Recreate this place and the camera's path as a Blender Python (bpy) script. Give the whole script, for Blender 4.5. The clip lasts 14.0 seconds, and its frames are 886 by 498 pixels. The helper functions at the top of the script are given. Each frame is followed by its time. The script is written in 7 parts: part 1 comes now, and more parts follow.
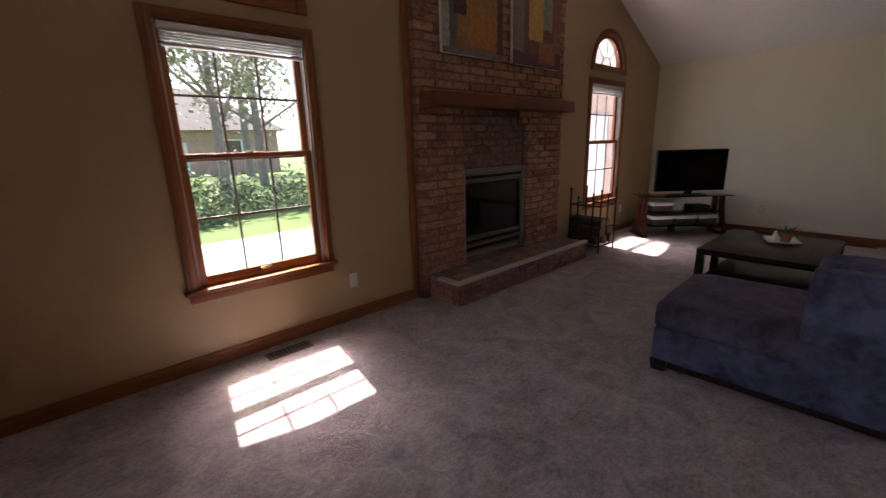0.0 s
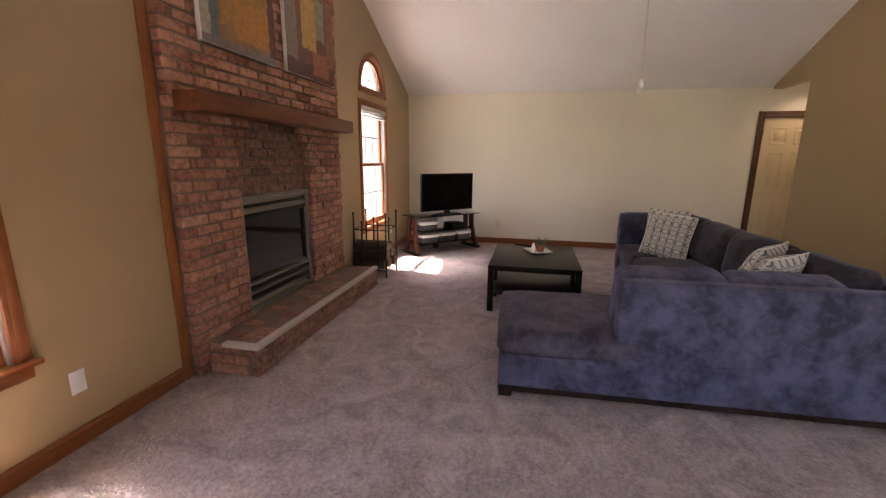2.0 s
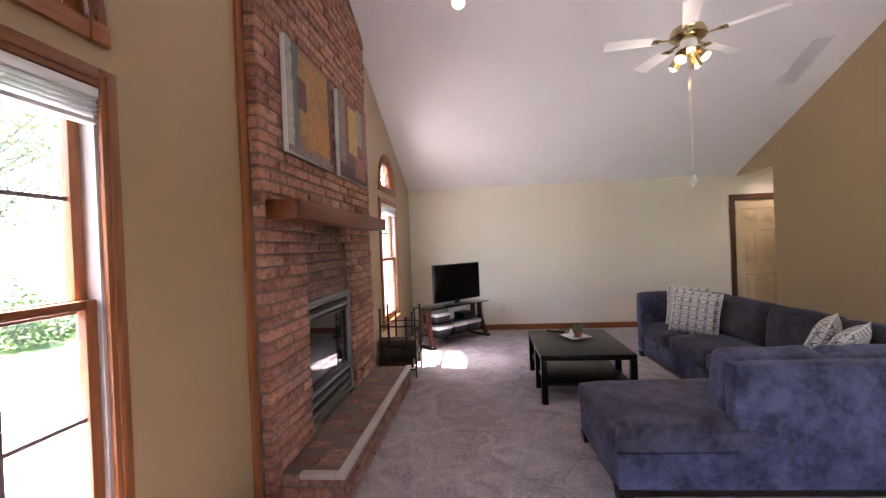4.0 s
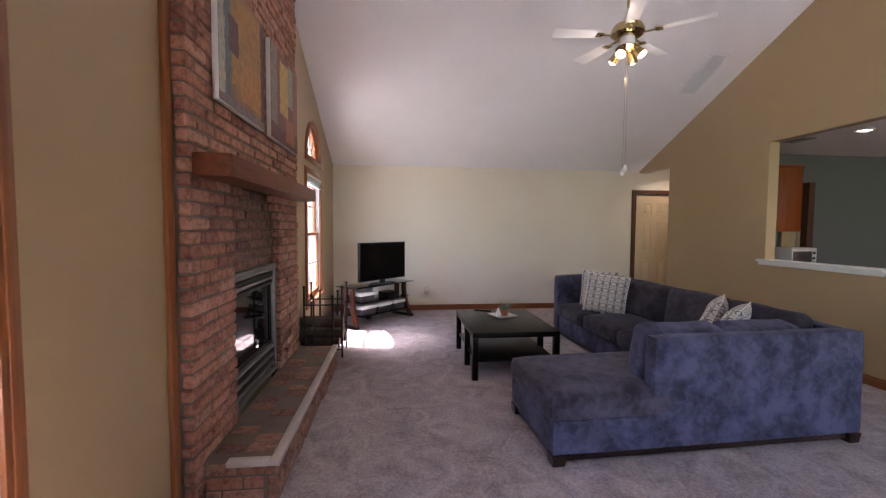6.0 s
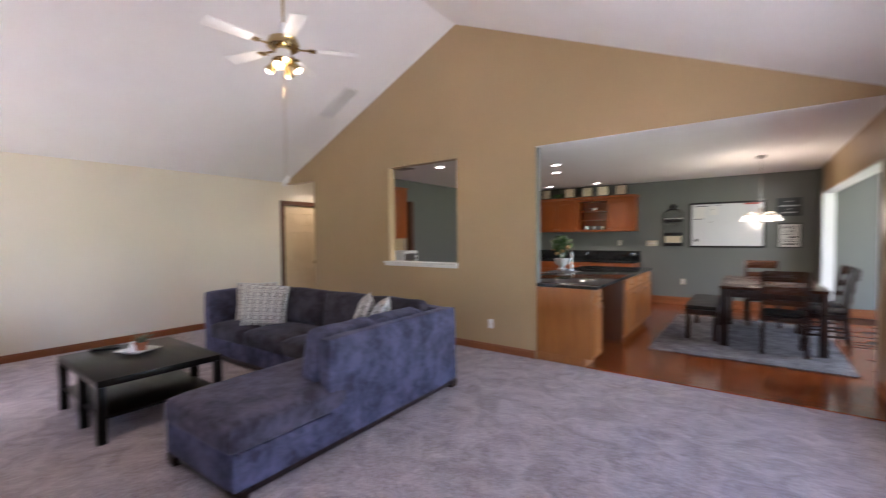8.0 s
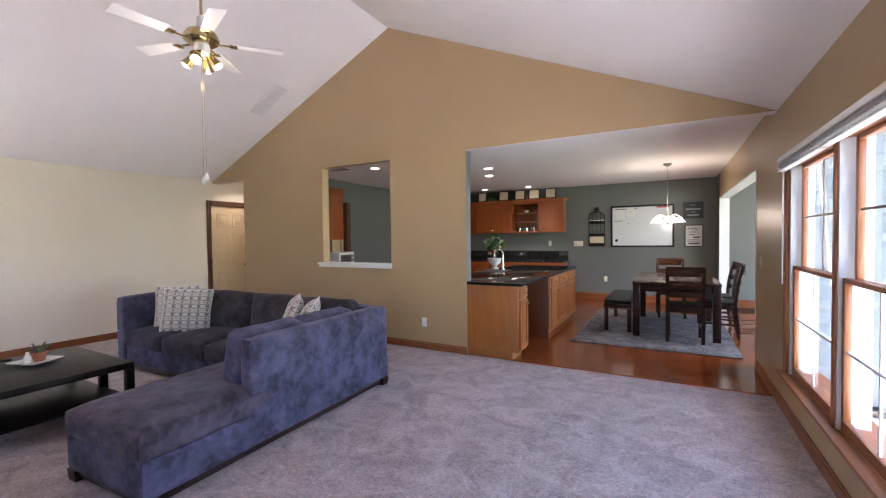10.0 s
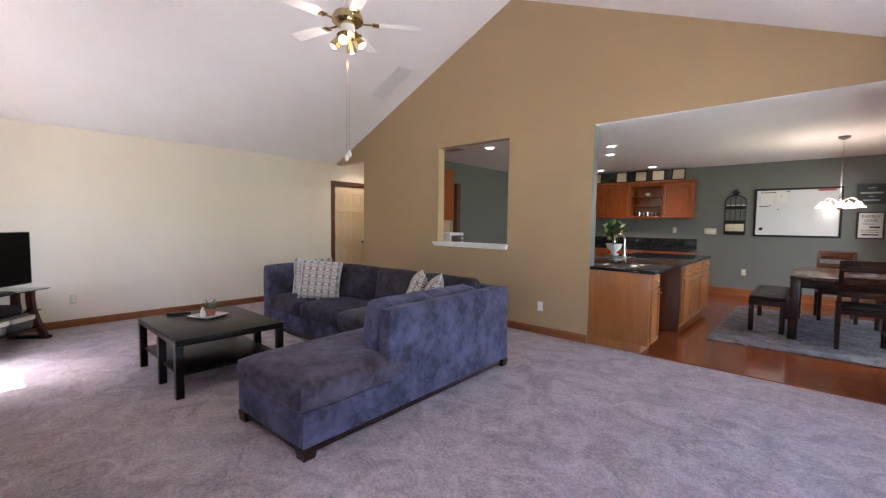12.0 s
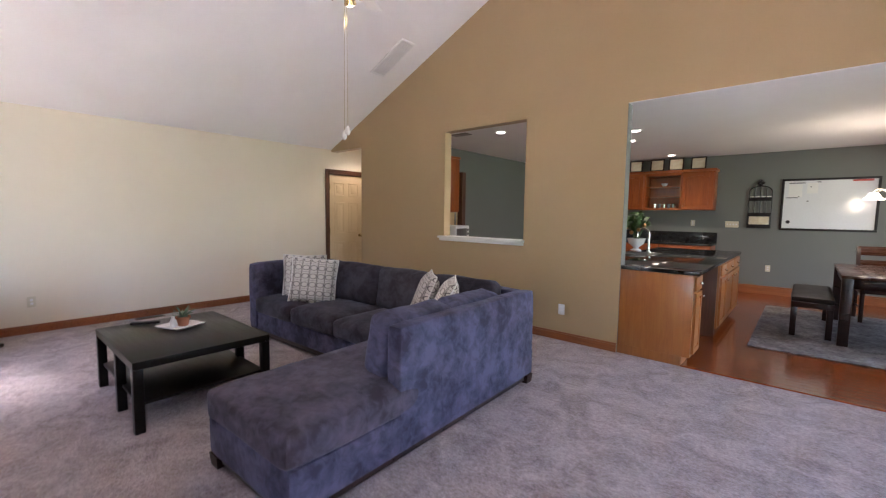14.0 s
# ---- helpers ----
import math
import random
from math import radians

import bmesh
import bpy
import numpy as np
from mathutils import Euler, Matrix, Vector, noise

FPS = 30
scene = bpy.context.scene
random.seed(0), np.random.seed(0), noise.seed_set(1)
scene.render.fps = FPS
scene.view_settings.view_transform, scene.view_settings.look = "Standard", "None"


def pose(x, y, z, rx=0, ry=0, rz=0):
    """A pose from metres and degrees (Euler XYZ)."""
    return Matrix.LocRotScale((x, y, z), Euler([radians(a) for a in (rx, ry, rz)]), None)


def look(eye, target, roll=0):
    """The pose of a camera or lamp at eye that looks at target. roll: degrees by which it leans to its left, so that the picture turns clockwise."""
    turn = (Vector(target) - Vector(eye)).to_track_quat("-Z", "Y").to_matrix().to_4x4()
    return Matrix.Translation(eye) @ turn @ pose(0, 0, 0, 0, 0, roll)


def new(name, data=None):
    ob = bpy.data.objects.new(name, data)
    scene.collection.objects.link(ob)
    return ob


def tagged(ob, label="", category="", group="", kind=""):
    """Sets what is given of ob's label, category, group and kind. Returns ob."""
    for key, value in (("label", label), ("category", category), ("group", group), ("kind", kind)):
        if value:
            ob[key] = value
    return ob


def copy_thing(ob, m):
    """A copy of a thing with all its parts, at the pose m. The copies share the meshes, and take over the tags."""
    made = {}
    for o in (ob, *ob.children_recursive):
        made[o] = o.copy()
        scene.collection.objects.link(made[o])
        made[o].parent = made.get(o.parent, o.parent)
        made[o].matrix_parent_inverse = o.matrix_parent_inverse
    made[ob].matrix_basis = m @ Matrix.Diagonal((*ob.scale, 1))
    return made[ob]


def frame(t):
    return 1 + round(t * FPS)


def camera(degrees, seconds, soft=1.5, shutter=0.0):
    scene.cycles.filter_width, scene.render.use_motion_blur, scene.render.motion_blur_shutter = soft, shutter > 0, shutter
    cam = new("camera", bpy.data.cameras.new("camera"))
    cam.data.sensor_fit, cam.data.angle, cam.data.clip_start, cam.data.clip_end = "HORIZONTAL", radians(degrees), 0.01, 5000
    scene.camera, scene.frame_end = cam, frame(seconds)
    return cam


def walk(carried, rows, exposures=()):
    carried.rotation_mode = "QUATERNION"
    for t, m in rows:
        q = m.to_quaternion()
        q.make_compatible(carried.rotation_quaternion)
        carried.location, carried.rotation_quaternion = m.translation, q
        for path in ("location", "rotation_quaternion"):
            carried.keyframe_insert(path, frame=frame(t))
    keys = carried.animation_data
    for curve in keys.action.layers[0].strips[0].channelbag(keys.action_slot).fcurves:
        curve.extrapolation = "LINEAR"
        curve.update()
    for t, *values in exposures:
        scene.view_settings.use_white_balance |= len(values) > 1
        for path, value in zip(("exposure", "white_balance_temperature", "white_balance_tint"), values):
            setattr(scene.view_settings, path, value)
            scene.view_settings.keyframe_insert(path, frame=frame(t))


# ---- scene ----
cam = camera(93.9, 14.0, soft=1.2, shutter=0.5)
PATH = [
    (0, (0.501, 1.837, 1.373), (1.797, 3.278, 0.877), -1.6),
    (0.5, (0.579, 1.988, 1.381), (2.084, 3.209, 0.885), 1.2),
    (1, (0.558, 2.157, 1.404), (2.367, 2.871, 0.938), -0.6),
    (1.5, (0.572, 2.309, 1.395), (2.459, 2.79, 0.941), 1.1),
    (2, (0.654, 2.553, 1.401), (2.566, 2.961, 0.979), 0.5),
    (2.5, (0.651, 2.823, 1.436), (2.582, 3.266, 1.164), 0.9),
    (3, (0.595, 3.067, 1.475), (2.541, 3.503, 1.328), -0.4),
    (5.5, (0.562, 3.579, 1.483), (2.552, 3.38, 1.462), -2.1),
    (6, (0.649, 3.616, 1.425), (2.634, 3.396, 1.321), 0.4),
    (6.5, (0.805, 3.663, 1.432), (2.784, 3.441, 1.243), -1.7),
    (7, (0.869, 3.652, 1.443), (2.773, 3.057, 1.296), -0.2),
    (7.5, (0.872, 3.695, 1.417), (2.504, 2.542, 1.342), -1.9),
    (8, (0.784, 3.752, 1.427), (1.976, 2.147, 1.368), -0.5),
    (8.5, (0.614, 3.73, 1.398), (1.562, 1.969, 1.377), -0.6),
    (11, (0.629, 3.812, 1.402), (1.658, 2.099, 1.323), -0.5),
    (11.5, (0.783, 3.839, 1.37), (1.938, 2.208, 1.285), -0.1),
    (12, (0.901, 3.845, 1.345), (2.233, 2.358, 1.221), 0.7),
    (12.5, (0.983, 3.739, 1.346), (2.312, 2.254, 1.183), 1.1),
    (13, (1.071, 3.607, 1.353), (2.441, 2.154, 1.25), 1.6),
    (13.5, (1.183, 3.55, 1.352), (2.544, 2.094, 1.181), 2.2),
    (14, (1.414, 3.512, 1.359), (2.725, 2.011, 1.193), 0.8),
]
walk(cam, [(t, look(eye, target, roll)) for t, eye, target, roll in PATH],
     exposures=[(0.0, 1.9, 6900, 24), (0.8, 1.98, 7000, 24), (1.0, 2.1, 7100, 24), (1.5, 3.0, 7400, 24), (2.5, 3.7, 7000, 24), (3.0, 4.05, 6600, 24), (5.5, 3.4, 6100, 22),
                (6.5, 3.8, 6100, 22), (7.5, 4.0, 6000, 20), (8.5, 4.1, 5950, 20), (11.0, 4.15, 5950, 20), (14.0, 4.1, 6100, 20)])

# ---- light ----
world = bpy.data.worlds.new("world")
scene.world = world
world.use_nodes = True
sky = world.node_tree.nodes.new("ShaderNodeTexSky")
sky.sky_type = "NISHITA"
sky.sun_disc = False
SUN_DIR = Vector((-0.175, -1.0, -1.84)).normalized()   # the way the sunlight travels
sky.sun_elevation = math.asin(-SUN_DIR.z)
sky.sun_rotation = math.atan2(-SUN_DIR.x, -SUN_DIR.y)
world.node_tree.links.new(sky.outputs[0], world.node_tree.nodes["Background"].inputs[0])
world.node_tree.nodes["Background"].inputs[1].default_value = 0.15
sun = new("sun", bpy.data.lights.new("sun", "SUN"))
sun.data.energy, sun.data.angle, sun.data.color = 5.0, radians(0.53), (1.0, 0.95, 0.88)
sun.rotation_euler = SUN_DIR.to_track_quat("-Z", "Y").to_euler()


def down_light(name, p, power, color=(1.0, 0.85, 0.66)):
    ob = new(name, bpy.data.lights.new(name, "SPOT"))
    ob.data.energy, ob.data.shadow_soft_size, ob.data.color = power, 0.06, color
    ob.data.spot_size, ob.data.spot_blend = radians(140), 0.8
    ob.location = p
    return ob


def bulb_light(name, p, power, size, color=(1.0, 0.83, 0.62)):
    ob = new(name, bpy.data.lights.new(name, "POINT"))
    ob.data.energy, ob.data.shadow_soft_size, ob.data.color = power, size, color
    ob.location = p
    return ob


# ---- plan ----
N, G, R, T, K = 4.68, -0.72, -0.17, 7.73, -5.94      # inner faces: fireplace wall, gable wall, window wall, far wall, kitchen back wall
ZC, XR, ZR, ZK = 2.455, 3.875, 4.17, 2.545                      # low ceiling, ridge
SL_W, SL_E = (ZR - ZC) / (XR - R), (ZR - ZC) / (T - XR)
WT = 0.16


# ---- materials ----
def nodes_of(name):
    m = bpy.data.materials.new(name)
    m.use_nodes = True
    nt = m.node_tree
    return m, nt, nt.nodes["Principled BSDF"]


def link(nt, a, b):
    nt.links.new(a, b)


def coords(nt, stretch=(1, 1, 1), random_shift=False):
    tc = nt.nodes.new("ShaderNodeTexCoord")
    mp = nt.nodes.new("ShaderNodeMapping")
    mp.inputs["Scale"].default_value = stretch
    link(nt, tc.outputs["Object"], mp.inputs["Vector"])
    if random_shift:
        oi = nt.nodes.new("ShaderNodeObjectInfo")
        mul = nt.nodes.new("ShaderNodeMath")
        mul.operation = "MULTIPLY"
        mul.inputs[1].default_value = 37.0
        link(nt, oi.outputs["Random"], mul.inputs[0])
        link(nt, mul.outputs[0], mp.inputs["Location"])
    return mp.outputs["Vector"]


def noise_tex(nt, vec, scale, detail=4, rough=0.55, dist=0.0):
    n = nt.nodes.new("ShaderNodeTexNoise")
    n.inputs["Scale"].default_value, n.inputs["Detail"].default_value = scale, detail
    n.inputs["Roughness"].default_value, n.inputs["Distortion"].default_value = rough, dist
    link(nt, vec, n.inputs["Vector"])
    return n.outputs["Fac"]


def ramp(nt, fac, stops):
    r = nt.nodes.new("ShaderNodeValToRGB")
    e = r.color_ramp.elements
    while len(e) < len(stops):
        e.new(0.5)
    for el, (p, c) in zip(e, stops):
        el.position, el.color = p, (*c, 1)
    link(nt, fac, r.inputs[0])
    return r.outputs["Color"]


def mix(nt, fac, a, b, mode="MIX"):
    m = nt.nodes.new("ShaderNodeMix")
    m.data_type, m.blend_type = "RGBA", mode
    for sock, v in ((m.inputs[0], fac), (m.inputs[6], a), (m.inputs[7], b)):
        if isinstance(v, (int, float)):
            sock.default_value = v
        elif isinstance(v, tuple):
            sock.default_value = (*v, 1)
        else:
            link(nt, v, sock)
    return m.outputs[2]


def math_node(nt, op, a, b=0.0):
    m = nt.nodes.new("ShaderNodeMath")
    m.operation = op
    for sock, v in ((m.inputs[0], a), (m.inputs[1], b)):
        if isinstance(v, (int, float)):
            sock.default_value = v
        else:
            link(nt, v, sock)
    return m.outputs[0]


def bump(nt, bs, height, strength, dist):
    b = nt.nodes.new("ShaderNodeBump")
    b.inputs["Strength"].default_value, b.inputs["Distance"].default_value = strength, dist
    link(nt, height, b.inputs["Height"])
    link(nt, b.outputs[0], bs.inputs["Normal"])


def surface(name, low, high, rough=0.6, metal=0.0, fine=60.0, broad=3.0, relief=0.15, depth=0.002, stretch=(1, 1, 1), per_object=0.0, spec=0.5):
    """A plain surface with a fine grain and a broad unevenness of colour, gloss and height."""
    m, nt, bs = nodes_of(name)
    v = coords(nt, stretch, per_object > 0)
    f, b = noise_tex(nt, v, fine), noise_tex(nt, v, broad, 3)
    fac = math_node(nt, "ADD", math_node(nt, "MULTIPLY", f, 0.5), math_node(nt, "MULTIPLY", b, 0.5))
    col = ramp(nt, fac, [(0.33, low), (0.67, high)])
    if per_object:
        oi = nt.nodes.new("ShaderNodeObjectInfo")
        val = math_node(nt, "ADD", math_node(nt, "MULTIPLY", oi.outputs["Random"], per_object), 1 - per_object / 2)
        hsv = nt.nodes.new("ShaderNodeHueSaturation")
        link(nt, col, hsv.inputs["Color"])
        link(nt, val, hsv.inputs["Value"])
        col = hsv.outputs[0]
    link(nt, col, bs.inputs["Base Color"])
    link(nt, math_node(nt, "ADD", math_node(nt, "MULTIPLY", b, 0.2), rough - 0.1), bs.inputs["Roughness"])
    bs.inputs["Metallic"].default_value = metal
    bs.inputs["Specular IOR Level"].default_value = spec
    bump(nt, bs, f, relief, depth)
    return m


def wood(name, dark, light, rough=0.4, grain=(1, 14, 14), scale=3.0, per_object=0.3, coat=0.0, spec=0.5):
    """Wood with its grain along local x unless grain says otherwise."""
    m, nt, bs = nodes_of(name)
    v = coords(nt, grain, True)
    a = noise_tex(nt, v, scale, 6, 0.6, 0.8)
    c = noise_tex(nt, v, scale * 9, 3, 0.6)
    fac = math_node(nt, "ADD", math_node(nt, "MULTIPLY", a, 0.75), math_node(nt, "MULTIPLY", c, 0.25))
    col = ramp(nt, fac, [(0.3, dark), (0.52, tuple((p + q) / 2 for p, q in zip(dark, light))), (0.72, light)])
    oi = nt.nodes.new("ShaderNodeObjectInfo")
    hsv = nt.nodes.new("ShaderNodeHueSaturation")
    link(nt, col, hsv.inputs["Color"])
    link(nt, math_node(nt, "ADD", math_node(nt, "MULTIPLY", oi.outputs["Random"], per_object), 1 - per_object / 2), hsv.inputs["Value"])
    link(nt, hsv.outputs[0], bs.inputs["Base Color"])
    link(nt, math_node(nt, "ADD", math_node(nt, "MULTIPLY", a, 0.2), rough - 0.1), bs.inputs["Roughness"])
    bs.inputs["Coat Weight"].default_value = coat
    bs.inputs["Specular IOR Level"].default_value = spec
    bs.inputs["Coat Roughness"].default_value = 0.12
    bump(nt, bs, c, 0.1, 0.001)
    return m


def glow(name, color, strength):
    m, nt, bs = nodes_of(name)
    bs.inputs["Base Color"].default_value = (*color, 1)
    bs.inputs["Emission Color"].default_value = (*color, 1)
    bs.inputs["Emission Strength"].default_value = strength
    return m


M_TAN = surface("tan_wall_paint", (0.395, 0.28, 0.145), (0.425, 0.30, 0.16), 0.37, fine=180, broad=1.5, relief=0.12, depth=0.001)
M_CREAM = surface("cream_wall_paint", (0.77, 0.70, 0.57), (0.81, 0.74, 0.61), 0.55, fine=180, broad=1.5, relief=0.12, depth=0.001)
M_CEIL = surface("white_ceiling_paint", (0.82, 0.80, 0.79), (0.86, 0.85, 0.84), 0.85, fine=90, broad=2, relief=0.35, depth=0.003)
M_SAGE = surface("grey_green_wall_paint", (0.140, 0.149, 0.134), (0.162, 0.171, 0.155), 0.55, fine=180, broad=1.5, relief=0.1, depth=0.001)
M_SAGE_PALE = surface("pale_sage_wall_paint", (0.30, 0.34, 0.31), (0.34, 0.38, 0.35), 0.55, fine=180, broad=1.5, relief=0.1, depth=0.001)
M_HATCH = surface("golden_tan_paint", (0.47, 0.34, 0.185), (0.52, 0.38, 0.21), 0.5, fine=180, broad=2, relief=0.1, depth=0.001)
M_TRIM = wood("stained_oak_trim", (0.17, 0.048, 0.014), (0.33, 0.115, 0.035), 0.38, per_object=0.15)
M_TRIM_V = wood("stained_oak_trim_upright", (0.19, 0.058, 0.017), (0.36, 0.135, 0.042), 0.38, grain=(14, 14, 1), per_object=0.15)
M_DARKTRIM = wood("dark_stained_casing", (0.06, 0.02, 0.01), (0.12, 0.045, 0.02), 0.4, grain=(14, 14, 1))
M_MANTEL = wood("red_brown_mantel_beam", (0.10, 0.024, 0.008), (0.29, 0.09, 0.027), 0.5, grain=(1, 9, 9), scale=2.0)
M_MORTAR = surface("brown_grey_mortar", (0.13, 0.095, 0.075), (0.23, 0.175, 0.14), 0.9, fine=120, broad=6, relief=0.6, depth=0.004)
M_STONE = surface("pale_concrete_edging", (0.42, 0.37, 0.34), (0.56, 0.50, 0.46), 0.85, fine=90, broad=5, relief=0.4, depth=0.003)
M_METAL_BLACK = surface("black_painted_metal", (0.010, 0.010, 0.011), (0.022, 0.021, 0.020), 0.45, 0.3, fine=200, broad=8)
M_STEEL = surface("brushed_grey_steel", (0.20, 0.19, 0.19), (0.32, 0.31, 0.30), 0.35, 0.9, fine=200, broad=5)
M_LOUVRE = surface("dull_grey_steel", (0.22, 0.215, 0.21), (0.33, 0.32, 0.31), 0.4, 0.7, fine=200, broad=5)
M_CHROME = surface("polished_nickel", (0.62, 0.61, 0.58), (0.72, 0.70, 0.67), 0.18, 1.0, fine=100, broad=5, relief=0.02)
M_BRASS = surface("polished_brass", (0.50, 0.40, 0.20), (0.60, 0.49, 0.27), 0.2, 1.0, fine=100, broad=5, relief=0.03)
M_WHITE = surface("white_enamel", (0.74, 0.74, 0.73), (0.80, 0.80, 0.79), 0.4, fine=150, broad=4, relief=0.05)
M_IVORY = surface("ivory_plastic", (0.62, 0.57, 0.42), (0.67, 0.62, 0.47), 0.4, fine=150, broad=6, relief=0.04)
M_DOOR = surface("cream_painted_door", (0.60, 0.46, 0.28), (0.66, 0.52, 0.33), 0.45, fine=120, broad=3, relief=0.08)
M_SCREEN = surface("black_glossy_screen", (0.003, 0.003, 0.003), (0.005, 0.005, 0.005), 0.25, fine=100, broad=3, relief=0.01, spec=0.12)
M_BLACKWOOD = wood("black_brown_laminate", (0.004, 0.003, 0.003), (0.010, 0.007, 0.006), 0.33, per_object=0.1, spec=0.2)
M_ESPRESSO = wood("espresso_stained_wood", (0.012, 0.005, 0.004), (0.034, 0.013, 0.008), 0.3, coat=0.15, spec=0.35)
M_TABLETOP = wood("dark_cherry_tabletop", (0.03, 0.010, 0.005), (0.075, 0.026, 0.012), 0.26, coat=0.1, spec=0.35)
M_LEATHER = surface("black_leatherette", (0.008, 0.007, 0.007), (0.018, 0.016, 0.015), 0.45, fine=250, broad=6, relief=0.3, spec=0.3)
M_OAK = wood("honey_oak_cabinet", (0.26, 0.085, 0.016), (0.385, 0.145, 0.034), 0.32, grain=(12, 12, 1), scale=2.2, per_object=0.1, coat=0.3)
M_OAK_RED = wood("amber_oak_cabinet", (0.21, 0.042, 0.007), (0.39, 0.105, 0.019), 0.32, grain=(12, 12, 1), scale=2.2, per_object=0.1, coat=0.3)
M_GRANITE = surface("polished_black_granite", (0.004, 0.004, 0.005), (0.03, 0.03, 0.03), 0.1, fine=260, broad=14, relief=0.02)
M_CERAMIC = surface("white_glazed_ceramic", (0.70, 0.70, 0.68), (0.78, 0.78, 0.76), 0.2, fine=80, broad=6, relief=0.03)
M_TERRA = surface("terracotta", (0.36, 0.13, 0.07), (0.48, 0.20, 0.11), 0.8, fine=140, broad=9, relief=0.2)
M_BARK = surface("firewood_bark", (0.035, 0.02, 0.013), (0.10, 0.062, 0.04), 0.9, fine=45, broad=9, relief=0.9, depth=0.008, stretch=(1, 1, 1))
# Grey bark lightened to put the outdoor haze into its colour.
M_TREEBARK = surface("haze_lightened_bark", (0.14, 0.12, 0.105), (0.28, 0.245, 0.22), 0.9, fine=30, broad=5, relief=0.9, depth=0.02)
M_LOGEND = surface("cut_log_end", (0.13, 0.08, 0.045), (0.24, 0.16, 0.09), 0.85, fine=80, broad=20, relief=0.3)
M_CLEARPLASTIC = surface("smoky_plastic_bin", (0.05, 0.05, 0.055), (0.09, 0.09, 0.095), 0.3, fine=120, broad=7, relief=0.05)
M_SHELFGLASS = surface("smoked_black_glass", (0.008, 0.008, 0.009), (0.014, 0.014, 0.015), 0.04, fine=60, broad=3, relief=0.01)
M_REDWOOD = wood("red_brown_stand_wood", (0.045, 0.013, 0.007), (0.10, 0.030, 0.014), 0.35, grain=(12, 12, 1))
M_BLIND = surface("grey_white_blind_slats", (0.50, 0.50, 0.49), (0.60, 0.60, 0.59), 0.5, fine=150, broad=8, relief=0.05)
M_VINYL = surface("grey_jamb_liner", (0.42, 0.42, 0.42), (0.50, 0.50, 0.50), 0.5, fine=150, broad=8, relief=0.05)
M_MUNTIN = surface("grey_brown_grille_bar", (0.17, 0.13, 0.11), (0.24, 0.19, 0.165), 0.45, fine=150, broad=8, relief=0.05)
M_PAPER = surface("white_paper", (0.70, 0.69, 0.66), (0.78, 0.77, 0.74), 0.8, fine=150, broad=10, relief=0.05)
M_BOARD = surface("glossy_whiteboard", (0.68, 0.69, 0.70), (0.74, 0.75, 0.76), 0.16, fine=60, broad=2, relief=0.01)
M_CHALK = surface("dark_slate_sign", (0.045, 0.055, 0.055), (0.07, 0.08, 0.08), 0.7, fine=120, broad=7, relief=0.1)
M_INK = surface("black_ink", (0.012, 0.012, 0.012), (0.02, 0.02, 0.02), 0.7, fine=120, broad=9, relief=0.02)
M_CHALKINK = surface("pale_chalk_lettering", (0.40, 0.43, 0.43), (0.50, 0.52, 0.52), 0.8, fine=120, broad=9, relief=0.05)
M_RED = surface("red_marker_tray", (0.40, 0.06, 0.05), (0.5, 0.10, 0.08), 0.5, fine=90, broad=9, relief=0.05)
M_SOIL = surface("potting_soil", (0.03, 0.02, 0.015), (0.06, 0.045, 0.03), 0.95, fine=90, broad=20, relief=0.8, depth=0.005)
M_LEAF = surface("green_leaf", (0.03, 0.07, 0.02), (0.075, 0.14, 0.045), 0.45, fine=40, broad=9, relief=0.1)
M_SUCC = surface("grey_green_succulent", (0.10, 0.16, 0.10), (0.20, 0.27, 0.18), 0.55, fine=60, broad=12, relief=0.1)
M_LEMON = surface("orange_fruit", (0.38, 0.20, 0.07), (0.48, 0.27, 0.10), 0.4, fine=120, broad=12, relief=0.1)
M_CONCRETE = surface("pale_driveway_concrete", (0.60, 0.59, 0.57), (0.70, 0.69, 0.67), 0.9, fine=70, broad=1.2, relief=0.3, depth=0.003)
M_SIDING = surface("white_siding", (0.62, 0.66, 0.68), (0.70, 0.73, 0.75), 0.6, fine=80, broad=2, relief=0.05)
# Siding colour is darkened to carry the shade under the porch.
M_PORCH = surface("shade_darkened_lap_siding", (0.075, 0.09, 0.10), (0.11, 0.13, 0.14), 0.6, fine=80, broad=2, relief=0.05)
# Red brick of the far house, paled to imitate haze in front of it.
M_BRICKFAR = surface("haze_lightened_far_brick", (0.30, 0.20, 0.17), (0.44, 0.33, 0.29), 0.9, fine=25, broad=2, relief=0.3)
M_PALEBRICK = surface("pale_pink_brick", (0.42, 0.30, 0.26), (0.58, 0.46, 0.42), 0.9, fine=22, broad=2, relief=0.3)
M_ROOF = surface("grey_roof_shingles", (0.08, 0.075, 0.07), (0.15, 0.14, 0.135), 0.9, fine=30, broad=2, relief=0.5, depth=0.01)
M_DARKGLASS = surface("dark_window_glass", (0.02, 0.025, 0.03), (0.035, 0.04, 0.045), 0.1, fine=20, broad=2, relief=0.01)
M_GLOW_WARM = glow("lit_frosted_lamp_glass", (1.0, 0.86, 0.66), 0.7)
M_GLOW_SHADE = glow("lit_white_glass_shade", (1.0, 0.86, 0.68), 0.16)
M_GLOW_DOWN = glow("lit_recessed_lamp", (1.0, 0.88, 0.74), 1.2)


def area_daylight(name, m, w, h, power):
    """Area lamp that stands in for daylight in the opening of a window."""
    ob = new(name, bpy.data.lights.new(name, "AREA"))
    ob.data.shape, ob.data.size, ob.data.size_y, ob.data.energy = "RECTANGLE", w, h, power
    ob.matrix_world = m
    return ob


